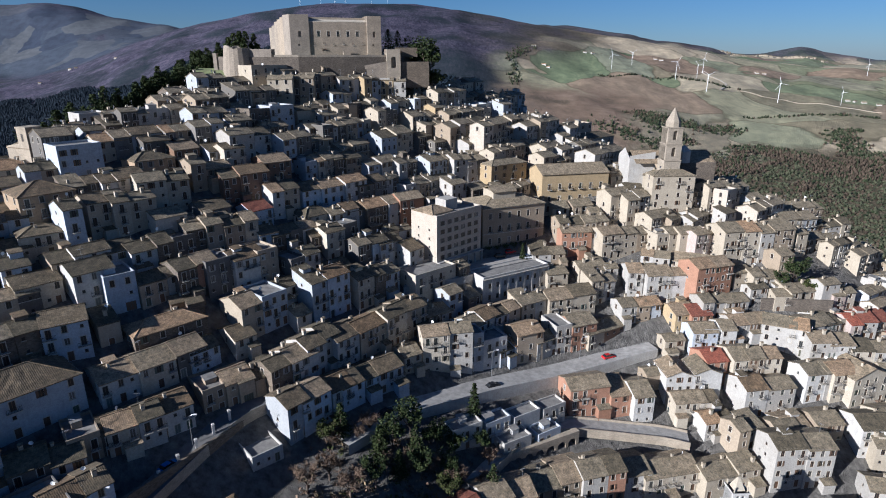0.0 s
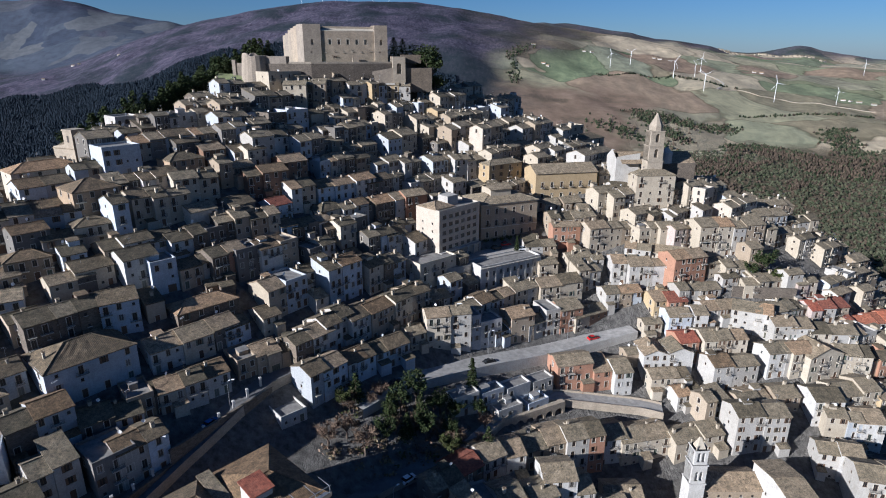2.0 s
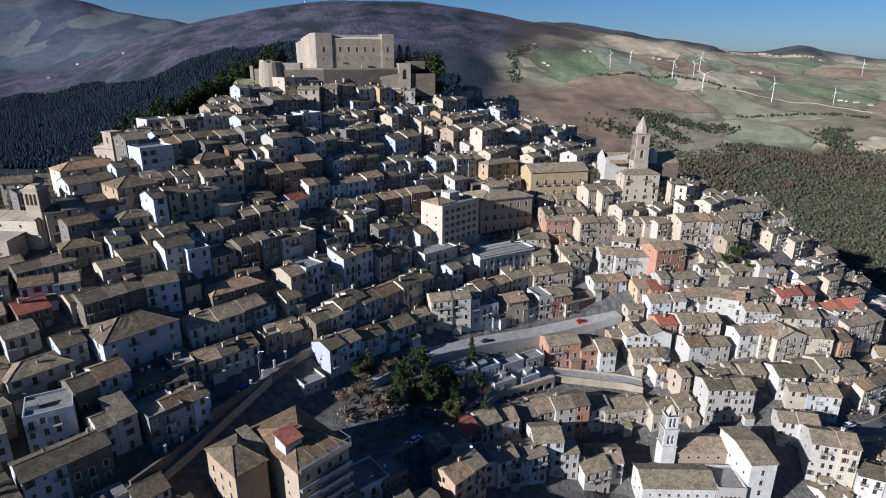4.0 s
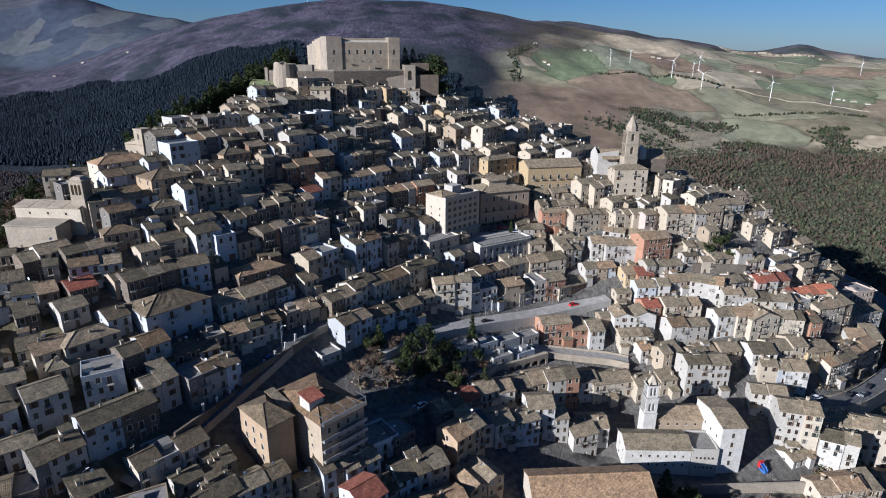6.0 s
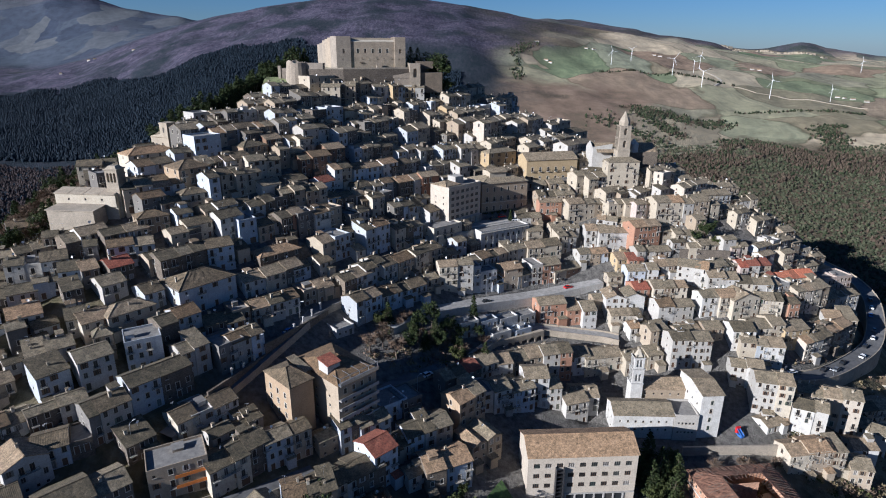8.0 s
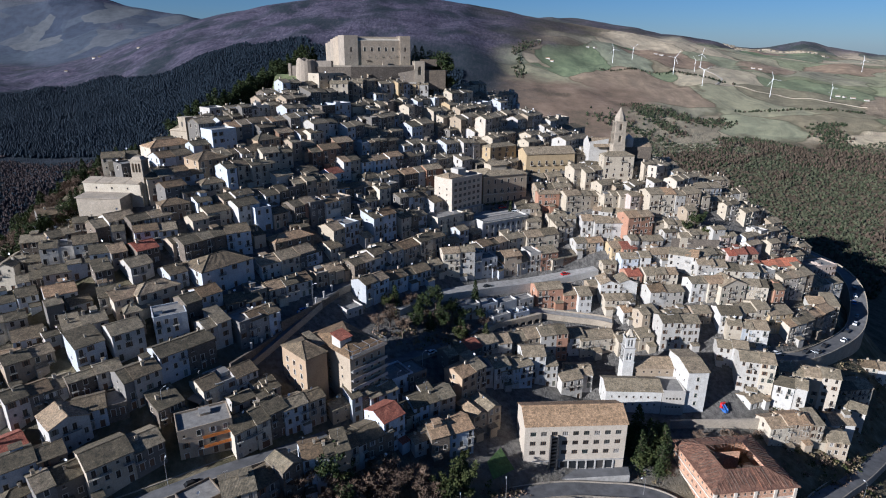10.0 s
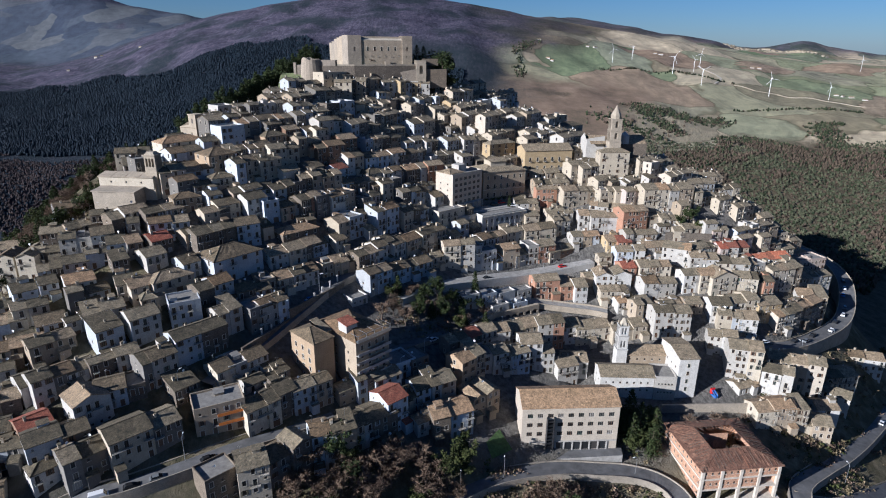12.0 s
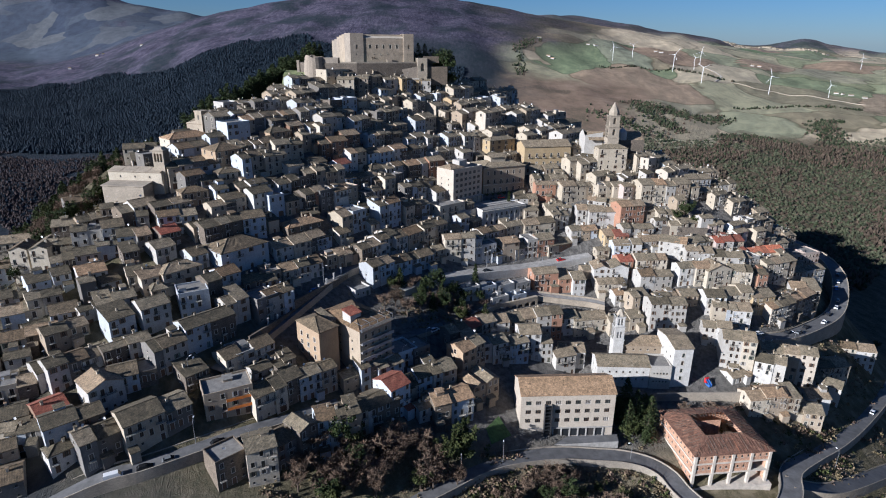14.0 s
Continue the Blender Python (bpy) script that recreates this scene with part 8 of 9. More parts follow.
def car(x, y, z, turn, paint, van=False):
    long, tall = (5.0, 2.2) if van else (4.2, 1.5)
    ob = thing("van" if van else "car", x, y, z, turn, f"{'dark' if paint == 'dark' else paint} parked {'delivery van' if van else 'small car'} on the street", "van" if van else "car", "parked cars")
    body, g, w = car_meshes(long, tall, van)
    part("body", body.mesh("body", PAINT[paint]), ob)
    part("glazing", g.mesh("glazing", CAR_GLASS), ob)
    wheel = w.mesh("wheel", RUBBER)
    for wx in (-long / 2 + 0.8, long / 2 - 0.85):
        for wy in (-0.8, 0.8):
            part("wheel", wheel, ob, pose(wx, wy, 0.32))


def park(x, y, turn, paint, up, van=False):
    car(x, y, float(ground(x, y)) + up, turn, paint, van)


park(-92.5, 18.6, 28, "white", 1.05, True)
park(-86, 22.2, 28, "dark", 1.05)
park(-80.5, 25.4, 30, "grey", 1.05)
park(-70, 33, 38, "dark", 1.05)
park(-55.5, 100, 62, "blue", 1.05)
park(51, 162.5, 22, "red", 1.7)
park(14, 144.5, 30, "dark", 2.0)
park(-14, 127, 45, "dark", 1.25)
park(-9, 101, 45, "white", 0.9)
for x, y, z, turn, paint in ((128, 122, 31.1, 15, "grey"), (134, 127.5, 30.6, 20, "white"), (150, 133, 28.7, 40, "dark"), (156, 134, 28.2, 35, "grey"), (163, 141, 27.3, 40, "dark"),
                             (176, 148, 26.6, 40, "white"), (184, 158, 26.2, 42, "dark"), (192, 165, 26.7, 48, "white"), (197, 172, 27.4, 52, "grey"), (203, 184, 29.2, 60, "blue"),
                             (207, 190, 30.6, 62, "white"), (210, 196, 32.0, 65, "dark"), (182, 113, 0.5, 45, "white"), (30, 195, 72.45, 20, "white"), (20, 196, 72.45, 20, "dark"),
                             (8, 190, 72.45, 40, "grey"), (24, 200.5, 72.45, 23, "red")):
    car(x, y, z, turn, paint)


# ---- trees ----
def leaf_cloud(s, centre, radius, count, size, rng, slot=0, squash=1.0):
    for _ in range(count):
        d = Vector((rng.gauss(0, 1), rng.gauss(0, 1), rng.gauss(0, 1))).normalized() * radius * rng.uniform(0.45, 1.05)
        p = Vector(centre) + Vector((d.x, d.y, d.z * squash))
        a = Vector((rng.uniform(-1, 1), rng.uniform(-1, 1), rng.uniform(-0.6, 0.6))).normalized() * size * rng.uniform(0.5, 1.2)
        b = a.cross(Vector((rng.uniform(-1, 1), rng.uniform(-1, 1), rng.uniform(-1, 1)))).normalized() * size * rng.uniform(0.4, 0.9)
        s.quad(p - a, p - b, p + a, p + b, slot=slot)


def conifer(rng, tall, wide):
    t, c = Shape(), Shape()
    t.tube((0, 0, -1), (0, 0, tall * 0.9), wide * 0.09, 0.04, 6)
    tiers = int(tall * 2.0)
    for k in range(tiers):
        f = k / tiers
        z = tall * (0.12 + 0.86 * f)
        r = wide * (1 - f) ** 0.8 * rng.uniform(0.75, 1.1) + 0.15
        arms = max(4, int(9 * (1 - f)) + 2)
        for i in range(arms):
            w = 2 * math.pi * (i + rng.random()) / arms
            tip = Vector((r * math.cos(w), r * math.sin(w), z - r * 0.25))
            if k % 3 == 0:
                t.tube((0, 0, z), tip * 0.9 + Vector((0, 0, z * 0.1)), 0.05, 0.02, 3)
            for j in range(4):
                p = Vector((0, 0, z)).lerp(tip, 0.35 + 0.2 * j)
                leaf_cloud(c, p, 0.28 + 0.05 * r, 2, 0.34, rng, 0, 0.6)
    return t.mesh("trunk", BARK), c.mesh("crown", NEEDLES)


def broadleaf(rng, tall, wide, leaf, bare=False):
    t, c = Shape(), Shape()
    fork = tall * 0.28
    t.tube((0, 0, -1), (0, 0, fork), wide * 0.075, wide * 0.055, 7)
    for i in range(9):
        w = 2 * math.pi * (i + rng.random() * 0.7) / 9
        reach = wide * rng.uniform(0.45, 0.85)
        mid = Vector((reach * 0.5 * math.cos(w), reach * 0.5 * math.sin(w), tall * rng.uniform(0.42, 0.6)))
        end = Vector((reach * math.cos(w), reach * math.sin(w), tall * rng.uniform(0.6, 0.95)))
        t.tube((0, 0, fork * 0.95), mid, wide * 0.04, wide * 0.025, 5)
        t.tube(mid, end, wide * 0.025, 0.02, 5)
        for j in range(5):
            p = mid.lerp(end, 0.25 + 0.2 * j) + Vector((rng.uniform(-1, 1), rng.uniform(-1, 1), rng.uniform(-0.6, 0.8))) * wide * 0.2
            if bare:
                for _ in range(26):
                    q = p + Vector((rng.gauss(0, 1), rng.gauss(0, 1), rng.gauss(0.5, 0.8))) * wide * 0.16
                    side = (q - p).cross(Vector((rng.random(), rng.random(), 0.3))).normalized() * 0.06
                    c.quad(p - side, p + side, q + side * 0.3, q - side * 0.3)
            else:
                leaf_cloud(c, p, wide * 0.26, 26, 0.30, rng, 0, 0.8)
    return t.mesh("trunk", BARK), c.mesh("crown", leaf)


grow = random.Random(5)
KINDS = {
    "pine": [conifer(grow, 10, 3.0), conifer(grow, 12, 3.6), conifer(grow, 8, 2.8)],
    "cedar": [conifer(grow, 14, 5.2)],
    "spruce": [conifer(grow, 15, 2.6)],
    "oak": [broadleaf(grow, 8, 3.6, LEAVES), broadleaf(grow, 6, 3.0, LEAVES), broadleaf(grow, 9, 3.4, NEEDLES)],
    "bare": [broadleaf(grow, 8, 3.4, TWIGS, True), broadleaf(grow, 6, 2.6, TWIGS, True)],
}
WORDS = {"cedar": "broad dark conifer beside the castle", "pine": "dark green pine tree on the slope", "spruce": "tall dark pointed conifer in a garden", "oak": "dense dark evergreen tree", "bare": "leafless brown winter tree"}
first = {}


GROVE = {"v": [], "f": [], "s": [], "n": 0}
GROVE_MATS = [BARK, NEEDLES, LEAVES, TWIGS]


def thicket(kind, x, y, size=1.0):
    """Adds one tree to the joined woodland about the town."""
    which = grow.randrange(len(KINDS[kind]))
    m = pose(x, y, float(ground(x, y)) - 0.2, 0, 0, grow.uniform(0, 360)) @ Matrix.Diagonal((size, size, size * grow.uniform(0.9, 1.12), 1))
    for me in KINDS[kind][which]:
        flat_v = np.empty(len(me.vertices) * 3)
        me.vertices.foreach_get("co", flat_v)
        turned = flat_v.reshape(-1, 3) @ np.array(m.to_3x3()).T + np.array(m.translation)
        GROVE["v"] += turned.tolist()
        k = GROVE["n"]
        GROVE["f"] += [tuple(k + i for i in p.vertices) for p in me.polygons]
        GROVE["s"] += [GROVE_MATS.index(me.materials[0])] * len(me.polygons)
        GROVE["n"] += len(me.vertices)


def tree(kind, x, y, size=1.0, z=None):
    which = grow.randrange(len(KINDS[kind]))
    base = float(ground(x, y)) - 0.2 if z is None else z
    m = pose(x, y, base, 0, 0, grow.uniform(0, 360))
    key = (kind, which)
    if key not in first:
        ob = new("tree")
        ob.matrix_basis = pose(0, 0, 0)
        trunk, crown = KINDS[kind][which]
        part("trunk", trunk, ob)
        part("crown", crown, ob)
        first[key] = tagged(ob, WORDS[kind], "tree", "trees of the hill")
    else:
        ob = copy_thing(first[key], m)
    ob.matrix_basis = m @ Matrix.Diagonal((size, size, size * grow.uniform(0.9, 1.12), 1))


for k in range(240):
    f = grow.random() ** 0.8
    out = abs(grow.gauss(0, 1)) * 9
    (tree if k < 70 else thicket)("pine" if grow.random() < 0.85 else "oak", -140 + 52 * f - out * 0.8, 205 + 95 * f + out * 0.5 + grow.uniform(-3, 6), grow.uniform(1.15, 1.75))
BELT = ((-128, 282), (-148, 266), (-172, 257), (-192, 247), (-205, 222), (-214, 200), (-224, 176))
for k in range(300):
    f = grow.random() * (len(BELT) - 1)
    a, b = BELT[int(f)], BELT[int(f) + 1]
    thicket("pine" if grow.random() < 0.85 else "oak", a[0] + (b[0] - a[0]) * (f % 1) + grow.gauss(2, 8), a[1] + (b[1] - a[1]) * (f % 1) + grow.gauss(-3, 7), grow.uniform(0.8, 1.35))
for k in range(110):
    thicket("bare", grow.uniform(-215, -158), grow.uniform(95, 200), grow.uniform(0.6, 1.1))
for k in range(75):
    f = grow.random()
    thicket(grow.choice(["pine", "oak", "oak", "bare"]), -148 - 16 * (1 - f) - abs(grow.gauss(0, 1)) * 7, 60 + 135 * f, grow.uniform(0.7, 1.1))
for kind, x, y, size, z in (("cedar", -25, 285, 1.0, 138.5), ("cedar", -21, 289, 0.9, 138), ("bare", -13, 290, 2.5, 131), ("bare", -16, 293, 2.1, 133), ("oak", -7, 284, 2.3, 125), ("oak", -5, 281, 2.0, 123), ("oak", -10, 287, 2.1, 127), ("oak", 8, 300, 0.7, 117),
                            ("bare", -40, 280, 0.7, 139), ("bare", -52, 272, 0.7, 139), ("bare", -47, 276, 0.6, 139),
                            ("pine", -24, 119, 0.95, None), ("oak", -27, 116, 0.7, None), ("spruce", 8, 132, 0.95, None), ("oak", -8, 124, 1.15, None), ("oak", -3, 122, 0.9, None), ("oak", -12, 119, 1.0, None),
                            ("oak", 3, 125, 0.9, None), ("oak", 10, 126, 0.7, None), ("bare", -25, 108, 1.25, None), ("bare", -20, 105, 1.1, None), ("bare", -29, 104, 1.0, None), ("oak", -15, 109, 0.9, None),
                            ("oak", -5, 114, 0.9, None), ("oak", 1, 117, 0.8, None), ("pine", -10, 113, 0.8, None),
                            ("oak", 62, 71, 1.0, None), ("oak", 66, 75, 1.1, None), ("oak", 70, 80, 1.1, None), ("oak", 63, 79, 1.0, None), ("pine", 68, 70, 0.8, None), ("oak", 73, 86, 1.0, None), ("oak", 60, 84, 0.8, None),
                            ("oak", 118, 186, 1.25, None), ("oak", 122, 183, 1.0, None), ("oak", 113, 184, 0.8, None), ("bare", 127, 184, 0.7, None),
                            ("pine", 2, 57, 1.1, None), ("cedar", 62, 74, 0.95, None), ("cedar", 66, 78, 1.0, None), ("pine", 64, 84, 1.2, None), ("cedar", 69, 72, 0.85, None), ("cedar", 72, 79, 0.9, None), ("pine", 60, 79, 1.3, None), ("oak", 3, 63, 0.6, None), ("bare", -20, 50, 1.3, None), ("bare", -24, 46, 1.1, None), ("bare", -17, 46, 1.1, None), ("bare", -28, 42, 1.2, None),
                            ("bare", -34, 36, 1.3, None), ("bare", -40, 32, 1.2, None), ("oak", -30, 36, 0.8, None), ("bare", -46, 27, 1.2, None), ("bare", -12, 48, 1.0, None), ("oak", -38, 26, 0.9, None),
                            ("bare", 26, 46, 1.2, None), ("bare", 31, 48, 1.2, None), ("bare", 22, 43, 1.1, None), ("bare", 36, 48, 1.1, None), ("oak", 28, 41, 0.8, None), ("bare", 18, 38, 1.1, None),
                            ("oak", 46, 47, 0.5, None), ("oak", 54, 46, 0.5, None), ("oak", 60, 43, 0.5, None), ("oak", 40, 44, 0.6, None), ("bare", 96, 84, 0.9, None), ("bare", 86, 83, 0.8, None),
                            ("bare", 108, 86, 0.8, None), ("oak", 48, 90, 0.6, None), ("oak", 42, 88, 0.6, None), ("oak", 54, 91, 0.5, None), ("oak", 38, 90, 0.5, None)):
    tree(kind, x, y, size, z)
tree("spruce", 27.5, 194.0, 0.42, 72.3)
for k in range(7):
    tree("oak", 16 + 3.2 * k, 200.3 + 1.1 * k, 0.42, 72.3)
for k in range(22):
    tree(grow.choice(["bare", "bare", "oak", "pine", "bare"]), grow.uniform(-26, 12), 110 + grow.uniform(0, 14), grow.uniform(0.55, 0.95))
for k in range(34):
    x = grow.uniform(-50, 2)
    tree(grow.choice(["bare", "bare", "bare", "bare", "oak"]), x, 30 + x * 0.32 + grow.uniform(8, 24), grow.uniform(1.0, 1.6))
for k in range(36):
    x = grow.uniform(12, 64)
    tree(grow.choice(["bare", "oak", "bare", "bare"]), x, grow.uniform(28, 47) - abs(x - 38) * 0.12, grow.uniform(0.5, 1.1))
for k in range(70):
    x, y = grow.uniform(150, 275), grow.uniform(40, 225)
    if x - 150 > (y - 60) * 0.55 + 18 or (y < 90 and x > 165):
        thicket(grow.choice(["oak", "bare", "bare", "pine"]), x, y, grow.uniform(0.55, 1.0))
tagged(new("woodland", mesh_of("woodland", GROVE["v"], GROVE["f"], GROVE_MATS, GROVE["s"])), "dark pines, evergreens and bare trees on the town's slopes", "woodland", kind="stuff")


def scrub():
    """Low bushes, brambles and dry grass on the banks."""
    rng = random.Random(21)
    s = Shape()
    banks = ((-60, 20, 16, 46, 900), (8, 70, 26, 56, 900), (95, 150, 58, 92, 500), (125, 260, 40, 150, 1500), (-175, -140, 40, 200, 500), (-30, 14, 100, 122, 200), (56, 74, 66, 92, 150), (118, 135, 92, 112, 80))
    for x0, x1, y0, y1, count in banks:
        for _ in range(count):
            x, y = rng.uniform(x0, x1), rng.uniform(y0, y1)
            if float(waves(x, y, 9)) < rng.uniform(-0.9, 0.4):
                continue
            size = rng.uniform(0.35, 1.3)
            kind = rng.choice((0, 0, 1, 2, 2))
            z = float(ground(x, y)) + size * 0.4
            for _ in range(14):
                p = Vector((x + rng.gauss(0, 0.55) * size, y + rng.gauss(0, 0.55) * size, z + rng.uniform(-0.4, 0.7) * size))
                a = Vector((rng.uniform(-1, 1), rng.uniform(-1, 1), rng.uniform(-0.5, 0.9))).normalized() * size * 0.42
                b = a.cross(Vector((rng.uniform(-1, 1), rng.uniform(-1, 1), rng.uniform(-1, 1)))).normalized() * size * 0.3
                s.quad(p - a, p - b, p + a, p + b, slot=kind)
    dry = foliage("dry_grass", (0.11, 0.088, 0.045), (0.25, 0.20, 0.12))
    tagged(new("scrub", s.mesh("scrub", TWIGS, LEAVES, dry)), "low winter scrub and dry grass on the banks", "bushes", kind="stuff")


scrub()


# ---- far woods, turbines, farms ----
def far_woods():
    """Olive groves and thickets east of the town, bare woods and dark pines on the ridge behind it."""
    rng = np.random.default_rng(4)
    v, f, s = [], [], []

    def stand(x, y, z, tall, wide, slot):
        k, n = len(v), 5
        w = rng.uniform(0, 6.3)
        g = wide * rng.uniform(0.7, 1.25, 10)
        for ring, (h, e) in enumerate(((0.0, 0.75), (0.5, 1.0))):
            for i in range(n):
                t = w + 6.283 * i / n + ring * 0.6
                v.append((x + g[ring * 5 + i] * e * math.cos(t), y + g[ring * 5 + i] * e * math.sin(t), z + tall * h - 0.5))
        v.append((x + 0.3 * g[0] - 0.5, y + 0.3 * g[1] - 0.5, z + tall))
        for i in range(n):
            j = (i + 1) % n
            f.append((k + i, k + j, k + n + j, k + n + i))
            f.append((k + n + i, k + n + j, k + 2 * n))
            s.extend((slot, slot))

    # east: groves up to the edge of the ploughed fields
    q, y = rng.uniform(0.2, 0.95, 26000), 400 + 780 * rng.random(26000) ** 0.9
    x = q * y
    edge = 1120 + 45 * waves(x, y, 70) - 260 * np.clip(0.36 - q, 0, 1) / 0.16 + 90 * np.clip(q - 0.66, 0, 0.2) / 0.2
    olive = waves(y, x, 85) + 0.5 * waves(x, y, 31) > 0.0
    row = np.sin((x + 0.45 * y) * 0.7)
    clear = waves(x, y, 60) + 0.6 * waves(y, x, 23)
    keep = (y < edge) & (clear > -1.15) & (~olive | (row > -0.35))
    for px, py, pz, dark in zip(x[keep].tolist(), y[keep].tolist(), ground(x[keep], y[keep]).tolist(), olive[keep].tolist()):
        tall, wide = (rng.uniform(2.4, 4.2), rng.uniform(1.6, 2.8)) if dark else (rng.uniform(3, 7), rng.uniform(1.2, 2.8))
        slot = (1 if rng.random() < 0.7 else 0 if rng.random() < 0.6 else 2) if dark else (0 if rng.random() < 0.8 else 2)
        stand(px, py, pz, tall, wide, slot)
    # tongues of wood and hedges between the fields
    for line, count, spread in ((((440, 1360), (500, 1320), (560, 1300), (640, 1295)), 420, 17), (((482, 1180), (470, 1262), (440, 1330)), 260, 14), (((560, 1150), (640, 1165), (700, 1120)), 300, 10),
                                (((800, 1120), (815, 1190), (840, 1265)), 420, 17), (((840, 1265), (900, 1290)), 60, 6), (((330, 1270), (390, 1200), (430, 1130)), 200, 22), (((420, 1660), (640, 1690), (800, 1640)), 120, 4),
                                (((690, 1390), (880, 1420), (1010, 1390)), 110, 5), (((180, 1500), (190, 1700), (260, 1830)), 160, 10)):
        for _ in range(count):
            t = rng.random() * (len(line) - 1)
            a, b = line[int(t)], line[int(t) + 1]
            u = t % 1
            px, py = a[0] + (b[0] - a[0]) * u + rng.normal(0, spread), a[1] + (b[1] - a[1]) * u + rng.normal(0, spread)
            stand(px, py, float(ground(px, py)), rng.uniform(3, 6.5), rng.uniform(1.8, 3.4), int(rng.choice((0, 1, 2, 2))))
    # the valley west of the town: bare thickets round one pale field
    q, y = rng.uniform(-0.95, -0.30, 20000), 260 + 840 * rng.random(20000) ** 0.8
    x = q * y
    keep = (waves(x, y, 60) + 0.6 * waves(y, x, 23) > -0.75) & (np.hypot((x + 735) / 90, (y - 1010) / 45) > 1)
    for px, py, pz in zip(x[keep].tolist(), y[keep].tolist(), ground(x[keep], y[keep]).tolist()):
        stand(px, py, pz, rng.uniform(2.5, 5), rng.uniform(1.4, 2.6), 3 if rng.random() < 0.85 else 4)
    # pines on the lower flank of the wooded ridge, blue haze mixed into their dark colour
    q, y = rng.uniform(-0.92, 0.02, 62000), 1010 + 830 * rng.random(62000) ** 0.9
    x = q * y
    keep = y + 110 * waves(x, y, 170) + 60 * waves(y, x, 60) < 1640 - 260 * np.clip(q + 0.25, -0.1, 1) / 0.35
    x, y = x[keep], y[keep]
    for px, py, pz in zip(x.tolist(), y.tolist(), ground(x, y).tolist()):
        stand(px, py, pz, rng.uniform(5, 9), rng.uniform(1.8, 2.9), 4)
    woods = [foliage("winter_wood", (0.036, 0.029, 0.022), (0.092, 0.069, 0.050)), foliage("olive_wood", (0.030, 0.034, 0.021), (0.080, 0.083, 0.050)),
             foliage("dark_wood", (0.013, 0.020, 0.010), (0.042, 0.052, 0.026)), foliage("valley_wood", (0.022, 0.017, 0.018), (0.055, 0.043, 0.042)),
             foliage("hazy_pine_wood", (0.008, 0.013, 0.021), (0.016, 0.025, 0.038))]
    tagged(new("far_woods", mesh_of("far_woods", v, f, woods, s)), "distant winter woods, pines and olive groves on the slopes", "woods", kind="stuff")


far_woods()


def turbine(x, y, tall, turn):
    z = float(ground(x, y))
    ob = thing("wind_turbine", x, y, z, 0, "distant white wind turbine on a hill", "wind turbine", "wind turbines")
    s = Shape()
    s.tube((0, 0, -5), (0, 0, tall), tall * 0.016, tall * 0.011, 8)
    part("mast", s.mesh("mast", WHITE_METAL), ob)
    s = Shape()
    s.box(-tall * 0.02, -tall * 0.06, tall, tall * 0.02, tall * 0.04, tall * 1.045)
    part("nacelle", s.mesh("nacelle", WHITE_METAL), ob)
    for k in range(3):
        s = Shape()
        s.box(-tall * 0.009, -0.3, 0, tall * 0.009, 0.3, tall * 0.46)
        s.v = [(px * (1 - 0.6 * pz / (tall * 0.46)), py, pz) for px, py, pz in s.v]
        part("blade", s.mesh("blade", WHITE_METAL), ob, pose(0, -tall * 0.07, tall * 1.02, 0, turn + 120 * k, 0))


for x, y, tall in ((473, 1736, 37), (548, 1798, 34), (633, 1675, 45), (721, 1748, 34), (760, 1806, 39), (677, 1570, 41), (861, 1563, 46), (1024, 1562, 32), (1456, 2114, 38),
                   (-560, 2500, 30), (-478, 2500, 30), (-425, 2500, 28), (-380, 2500, 26), (-280, 2500, 24), (-216, 2500, 24)):
    turbine(x, y, tall, grow.uniform(0, 120))


def far_house(x, y, w, d, tall, turn):
    ob = thing("farmhouse", x, y, float(ground(x, y)) - 1, turn, "distant pale farmhouse among the fields", "farmhouse", "farms on the hills")
    s = Shape()
    s.box(-w / 2, 0, -3, w / 2, d, tall)
    for e, flip in ((-w / 2, True), (w / 2, False)):
        tri = [(e, 0, tall), (e, d, tall), (e, d / 2, tall + 2)]
        s.quad(*(reversed(tri) if flip else tri))
    part("wall", s.mesh("wall", WALL["w"]), ob)
    part("roof", roof_mesh(w, d, "p", 2.2, TILES), ob, pose(0, 0, tall))


for x, y in ((426, 1872), (452, 1870), (667, 1949), (681, 1936), (286, 1684), (276, 1698), (-1374, 2088), (-1350, 2231), (-1317, 2218), (966, 1895), (985, 1890), (1089, 1635), (1096, 1611), (1102, 1587), (1119, 1555), (269, 1848), (-1117, 2115)):
    k = 0.7 + y / 6000
    far_house(x, y, grow.uniform(8, 13) * k, 7 * k, 4 * k, grow.uniform(-30, 30))


def far_town():
    rng = random.Random(8)
    s = Shape()
    for _ in range(300):
        f = rng.random()
        x, y = 1745 + 125 * f + rng.gauss(0, 25), 3700 - 560 * f + rng.uniform(-80, 300)
        z = float(ground(x, y))
        w, d, tall = rng.uniform(6, 12), rng.uniform(6, 10), rng.uniform(4, 8)
        s.box(x - w / 2, y, z - 6, x + w / 2, y + d, z + tall, rng.choice((0, 0, 1)))
        s.quad((x - w / 2, y - 0.3, z + tall), (x + w / 2, y - 0.3, z + tall), (x + w / 2, y + d / 2, z + tall + 2.5), (x - w / 2, y + d / 2, z + tall + 2.5), slot=2)
    tagged(new("far_town", s.mesh("far_town", WALL["c"], WALL["g"], TILES)), "pale distant town below a dark hill", "town", kind="stuff")


far_town()

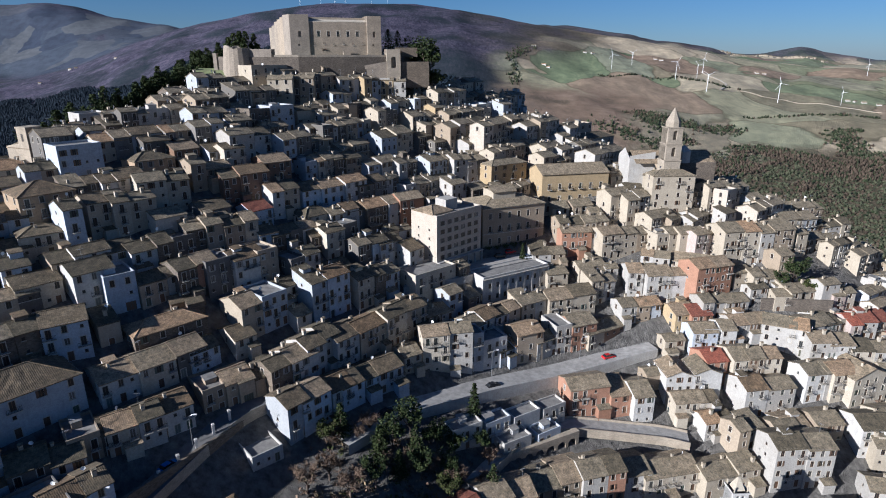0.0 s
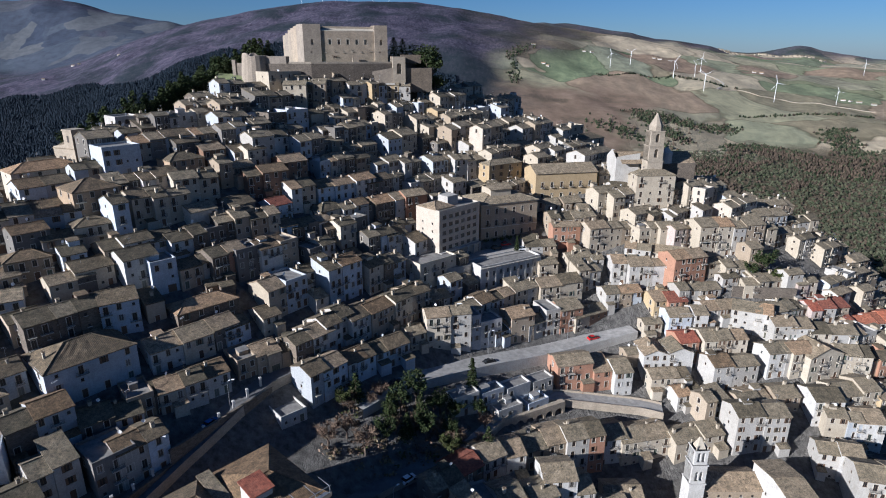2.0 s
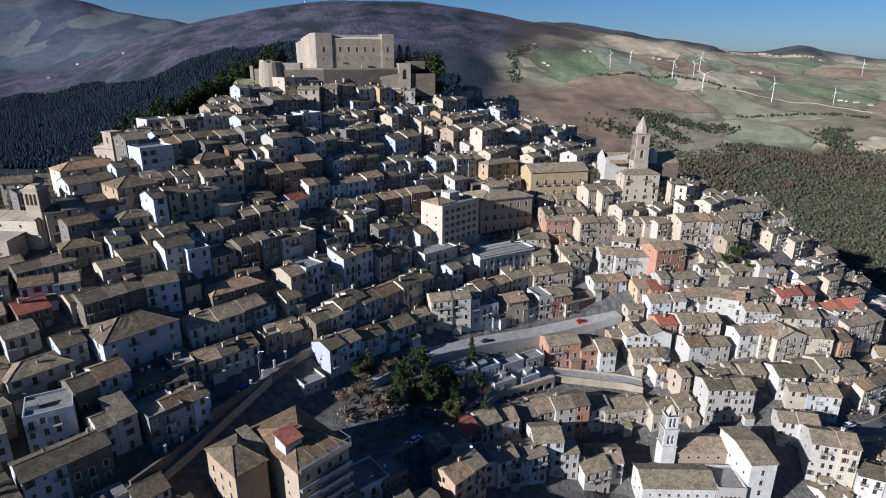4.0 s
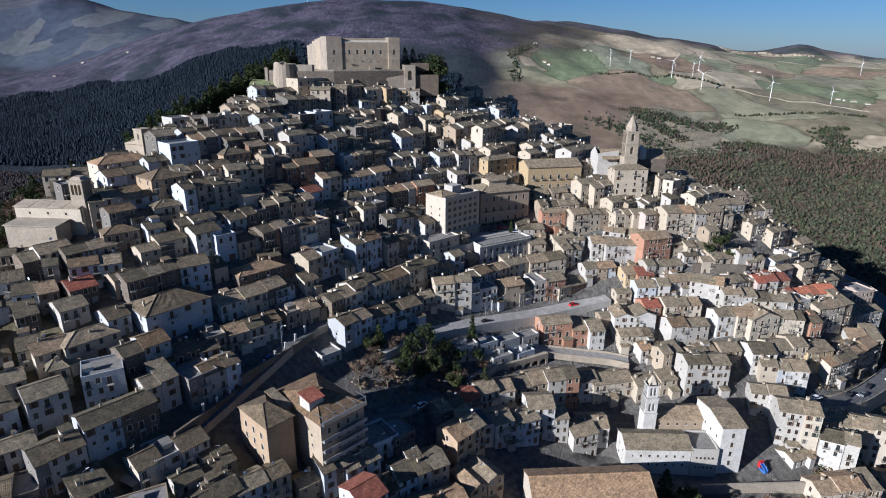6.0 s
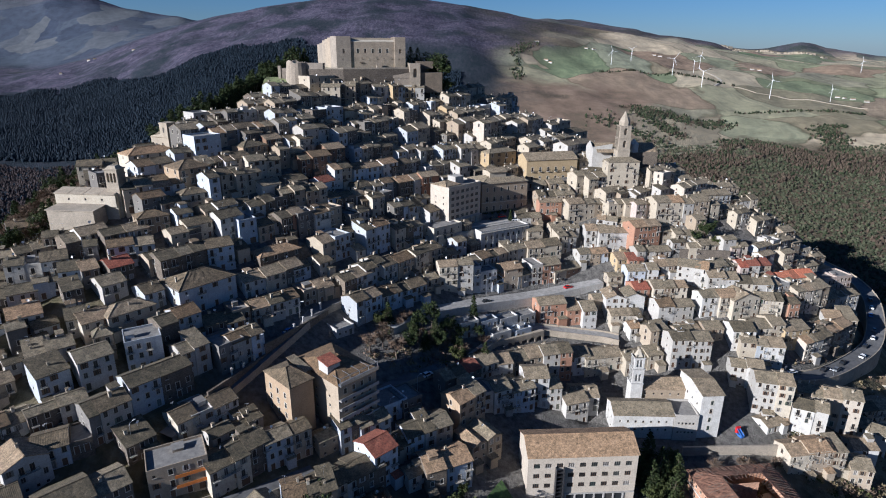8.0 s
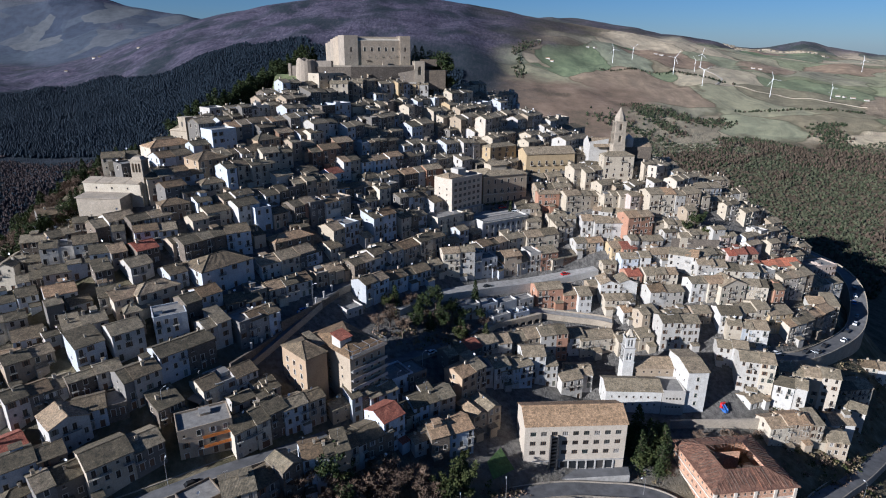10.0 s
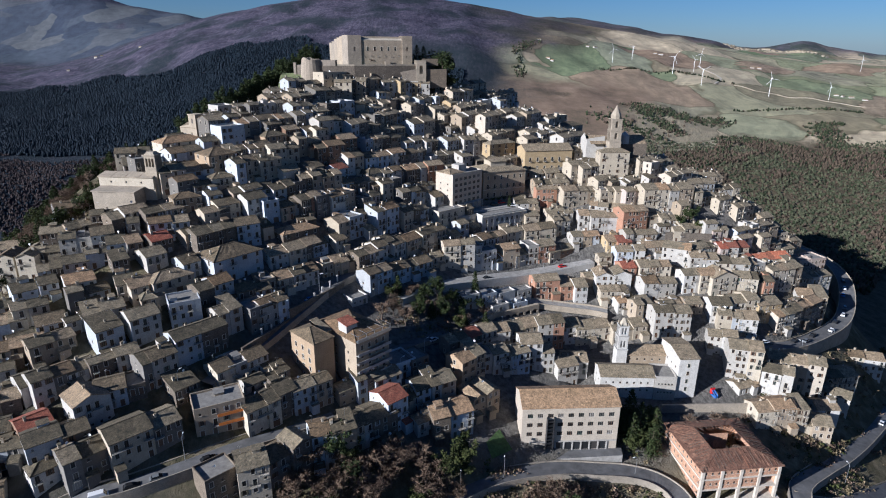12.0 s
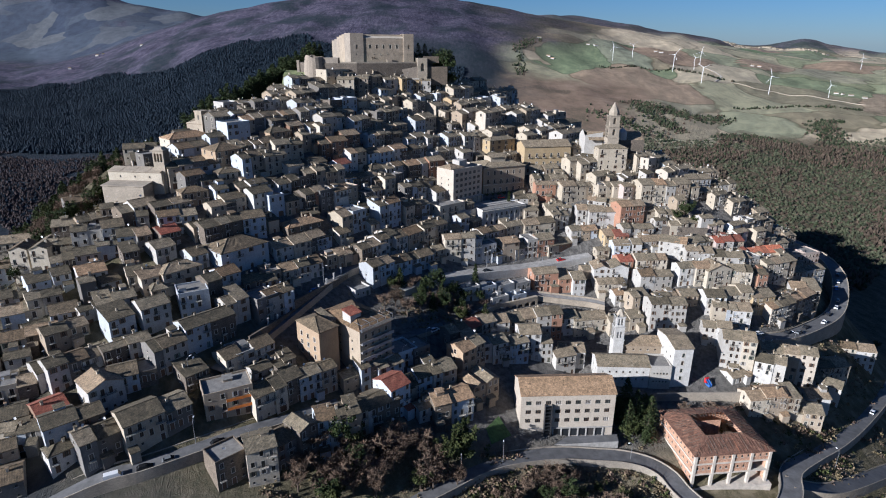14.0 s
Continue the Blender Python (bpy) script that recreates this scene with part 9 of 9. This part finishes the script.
# playthings in the convent yard
play = thing("playground_slide", 101, 98.5, float(ground(101, 98.5)) + 0.1, 20, "red and blue inflatable slide in a yard", "slide")
s = Shape()
s.prism([(-0.65, -1.7), (0.65, -1.7), (0.7, 0.8), (-0.7, 0.8)], -0.3, 0.5)
s.v += [(-0.55, -1.7, 0.5), (0.55, -1.7, 0.5), (0.55, 0.6, 2.0), (-0.55, 0.6, 2.0)]
s.f.append(tuple(range(len(s.v) - 4, len(s.v))))
s.s.append(0)
for x in (-0.55, 0.55):
    s.tube((x, -1.7, 0.65), (x, 0.6, 2.15), 0.16, 0.16, 8)
part("base", s.mesh("base", PAINT["blue"]), play)
s = Shape()
s.prism([(-0.7, 0.4), (0.7, 0.4), (0.7, 1.4), (-0.7, 1.4)], 0.5, 2.6, top=0.9)
s.tube((-0.8, 0.7, 2.6), (0.8, 0.7, 2.6), 0.32, 0.32, 10)
part("top", s.mesh("top", PAINT["red"]), play)

# a small lawn beside the ramp, and the coloured balcony fronts by the parked cars
s = Shape()
corners = [(11.6, 57.9), (18.8, 63.3), (14.7, 70.1), (9.9, 63.5)]
n = 6
for i in range(n):
    for j in range(n):
        q = []
        for u, v in ((i, j), (i + 1, j), (i + 1, j + 1), (i, j + 1)):
            p = Vector(corners[0]).lerp(Vector(corners[1]), u / n).lerp(Vector(corners[3]).lerp(Vector(corners[2]), u / n), v / n)
            q.append((p.x, p.y, float(ground(p.x, p.y)) + 0.35))
        s.quad(*q)
tagged(new("lawn", s.mesh("lawn", plain("bright_grass", (0.055, 0.095, 0.025), 0.95, 0, 0.5, 0.8))), "bright green grass on a garden bank", "lawn", kind="structure")
ORANGE = plain("orange_panels", (0.62, 0.20, 0.03), 0.6, 0, 0.15)
fronts = thing("balcony", -69.1, 42.5, 52.7, 29.3, "long balconies with orange panels on a flat-roofed house", "balcony")
for z in (-3.0, -6.0):
    s = Shape()
    s.box(-1.0, -1.1, z - 0.15, 6.9, 0.0, z)
    slab_part = part("floor_slab", s.mesh("floor_slab", CONCRETE), fronts)
    s = Shape()
    s.box(-1.0, -1.14, z, 6.9, -1.08, z + 0.95)
    s.box(6.86, -1.08, z, 6.9, 0.0, z + 0.95)
    part("panel", s.mesh("panel", ORANGE), slab_part)
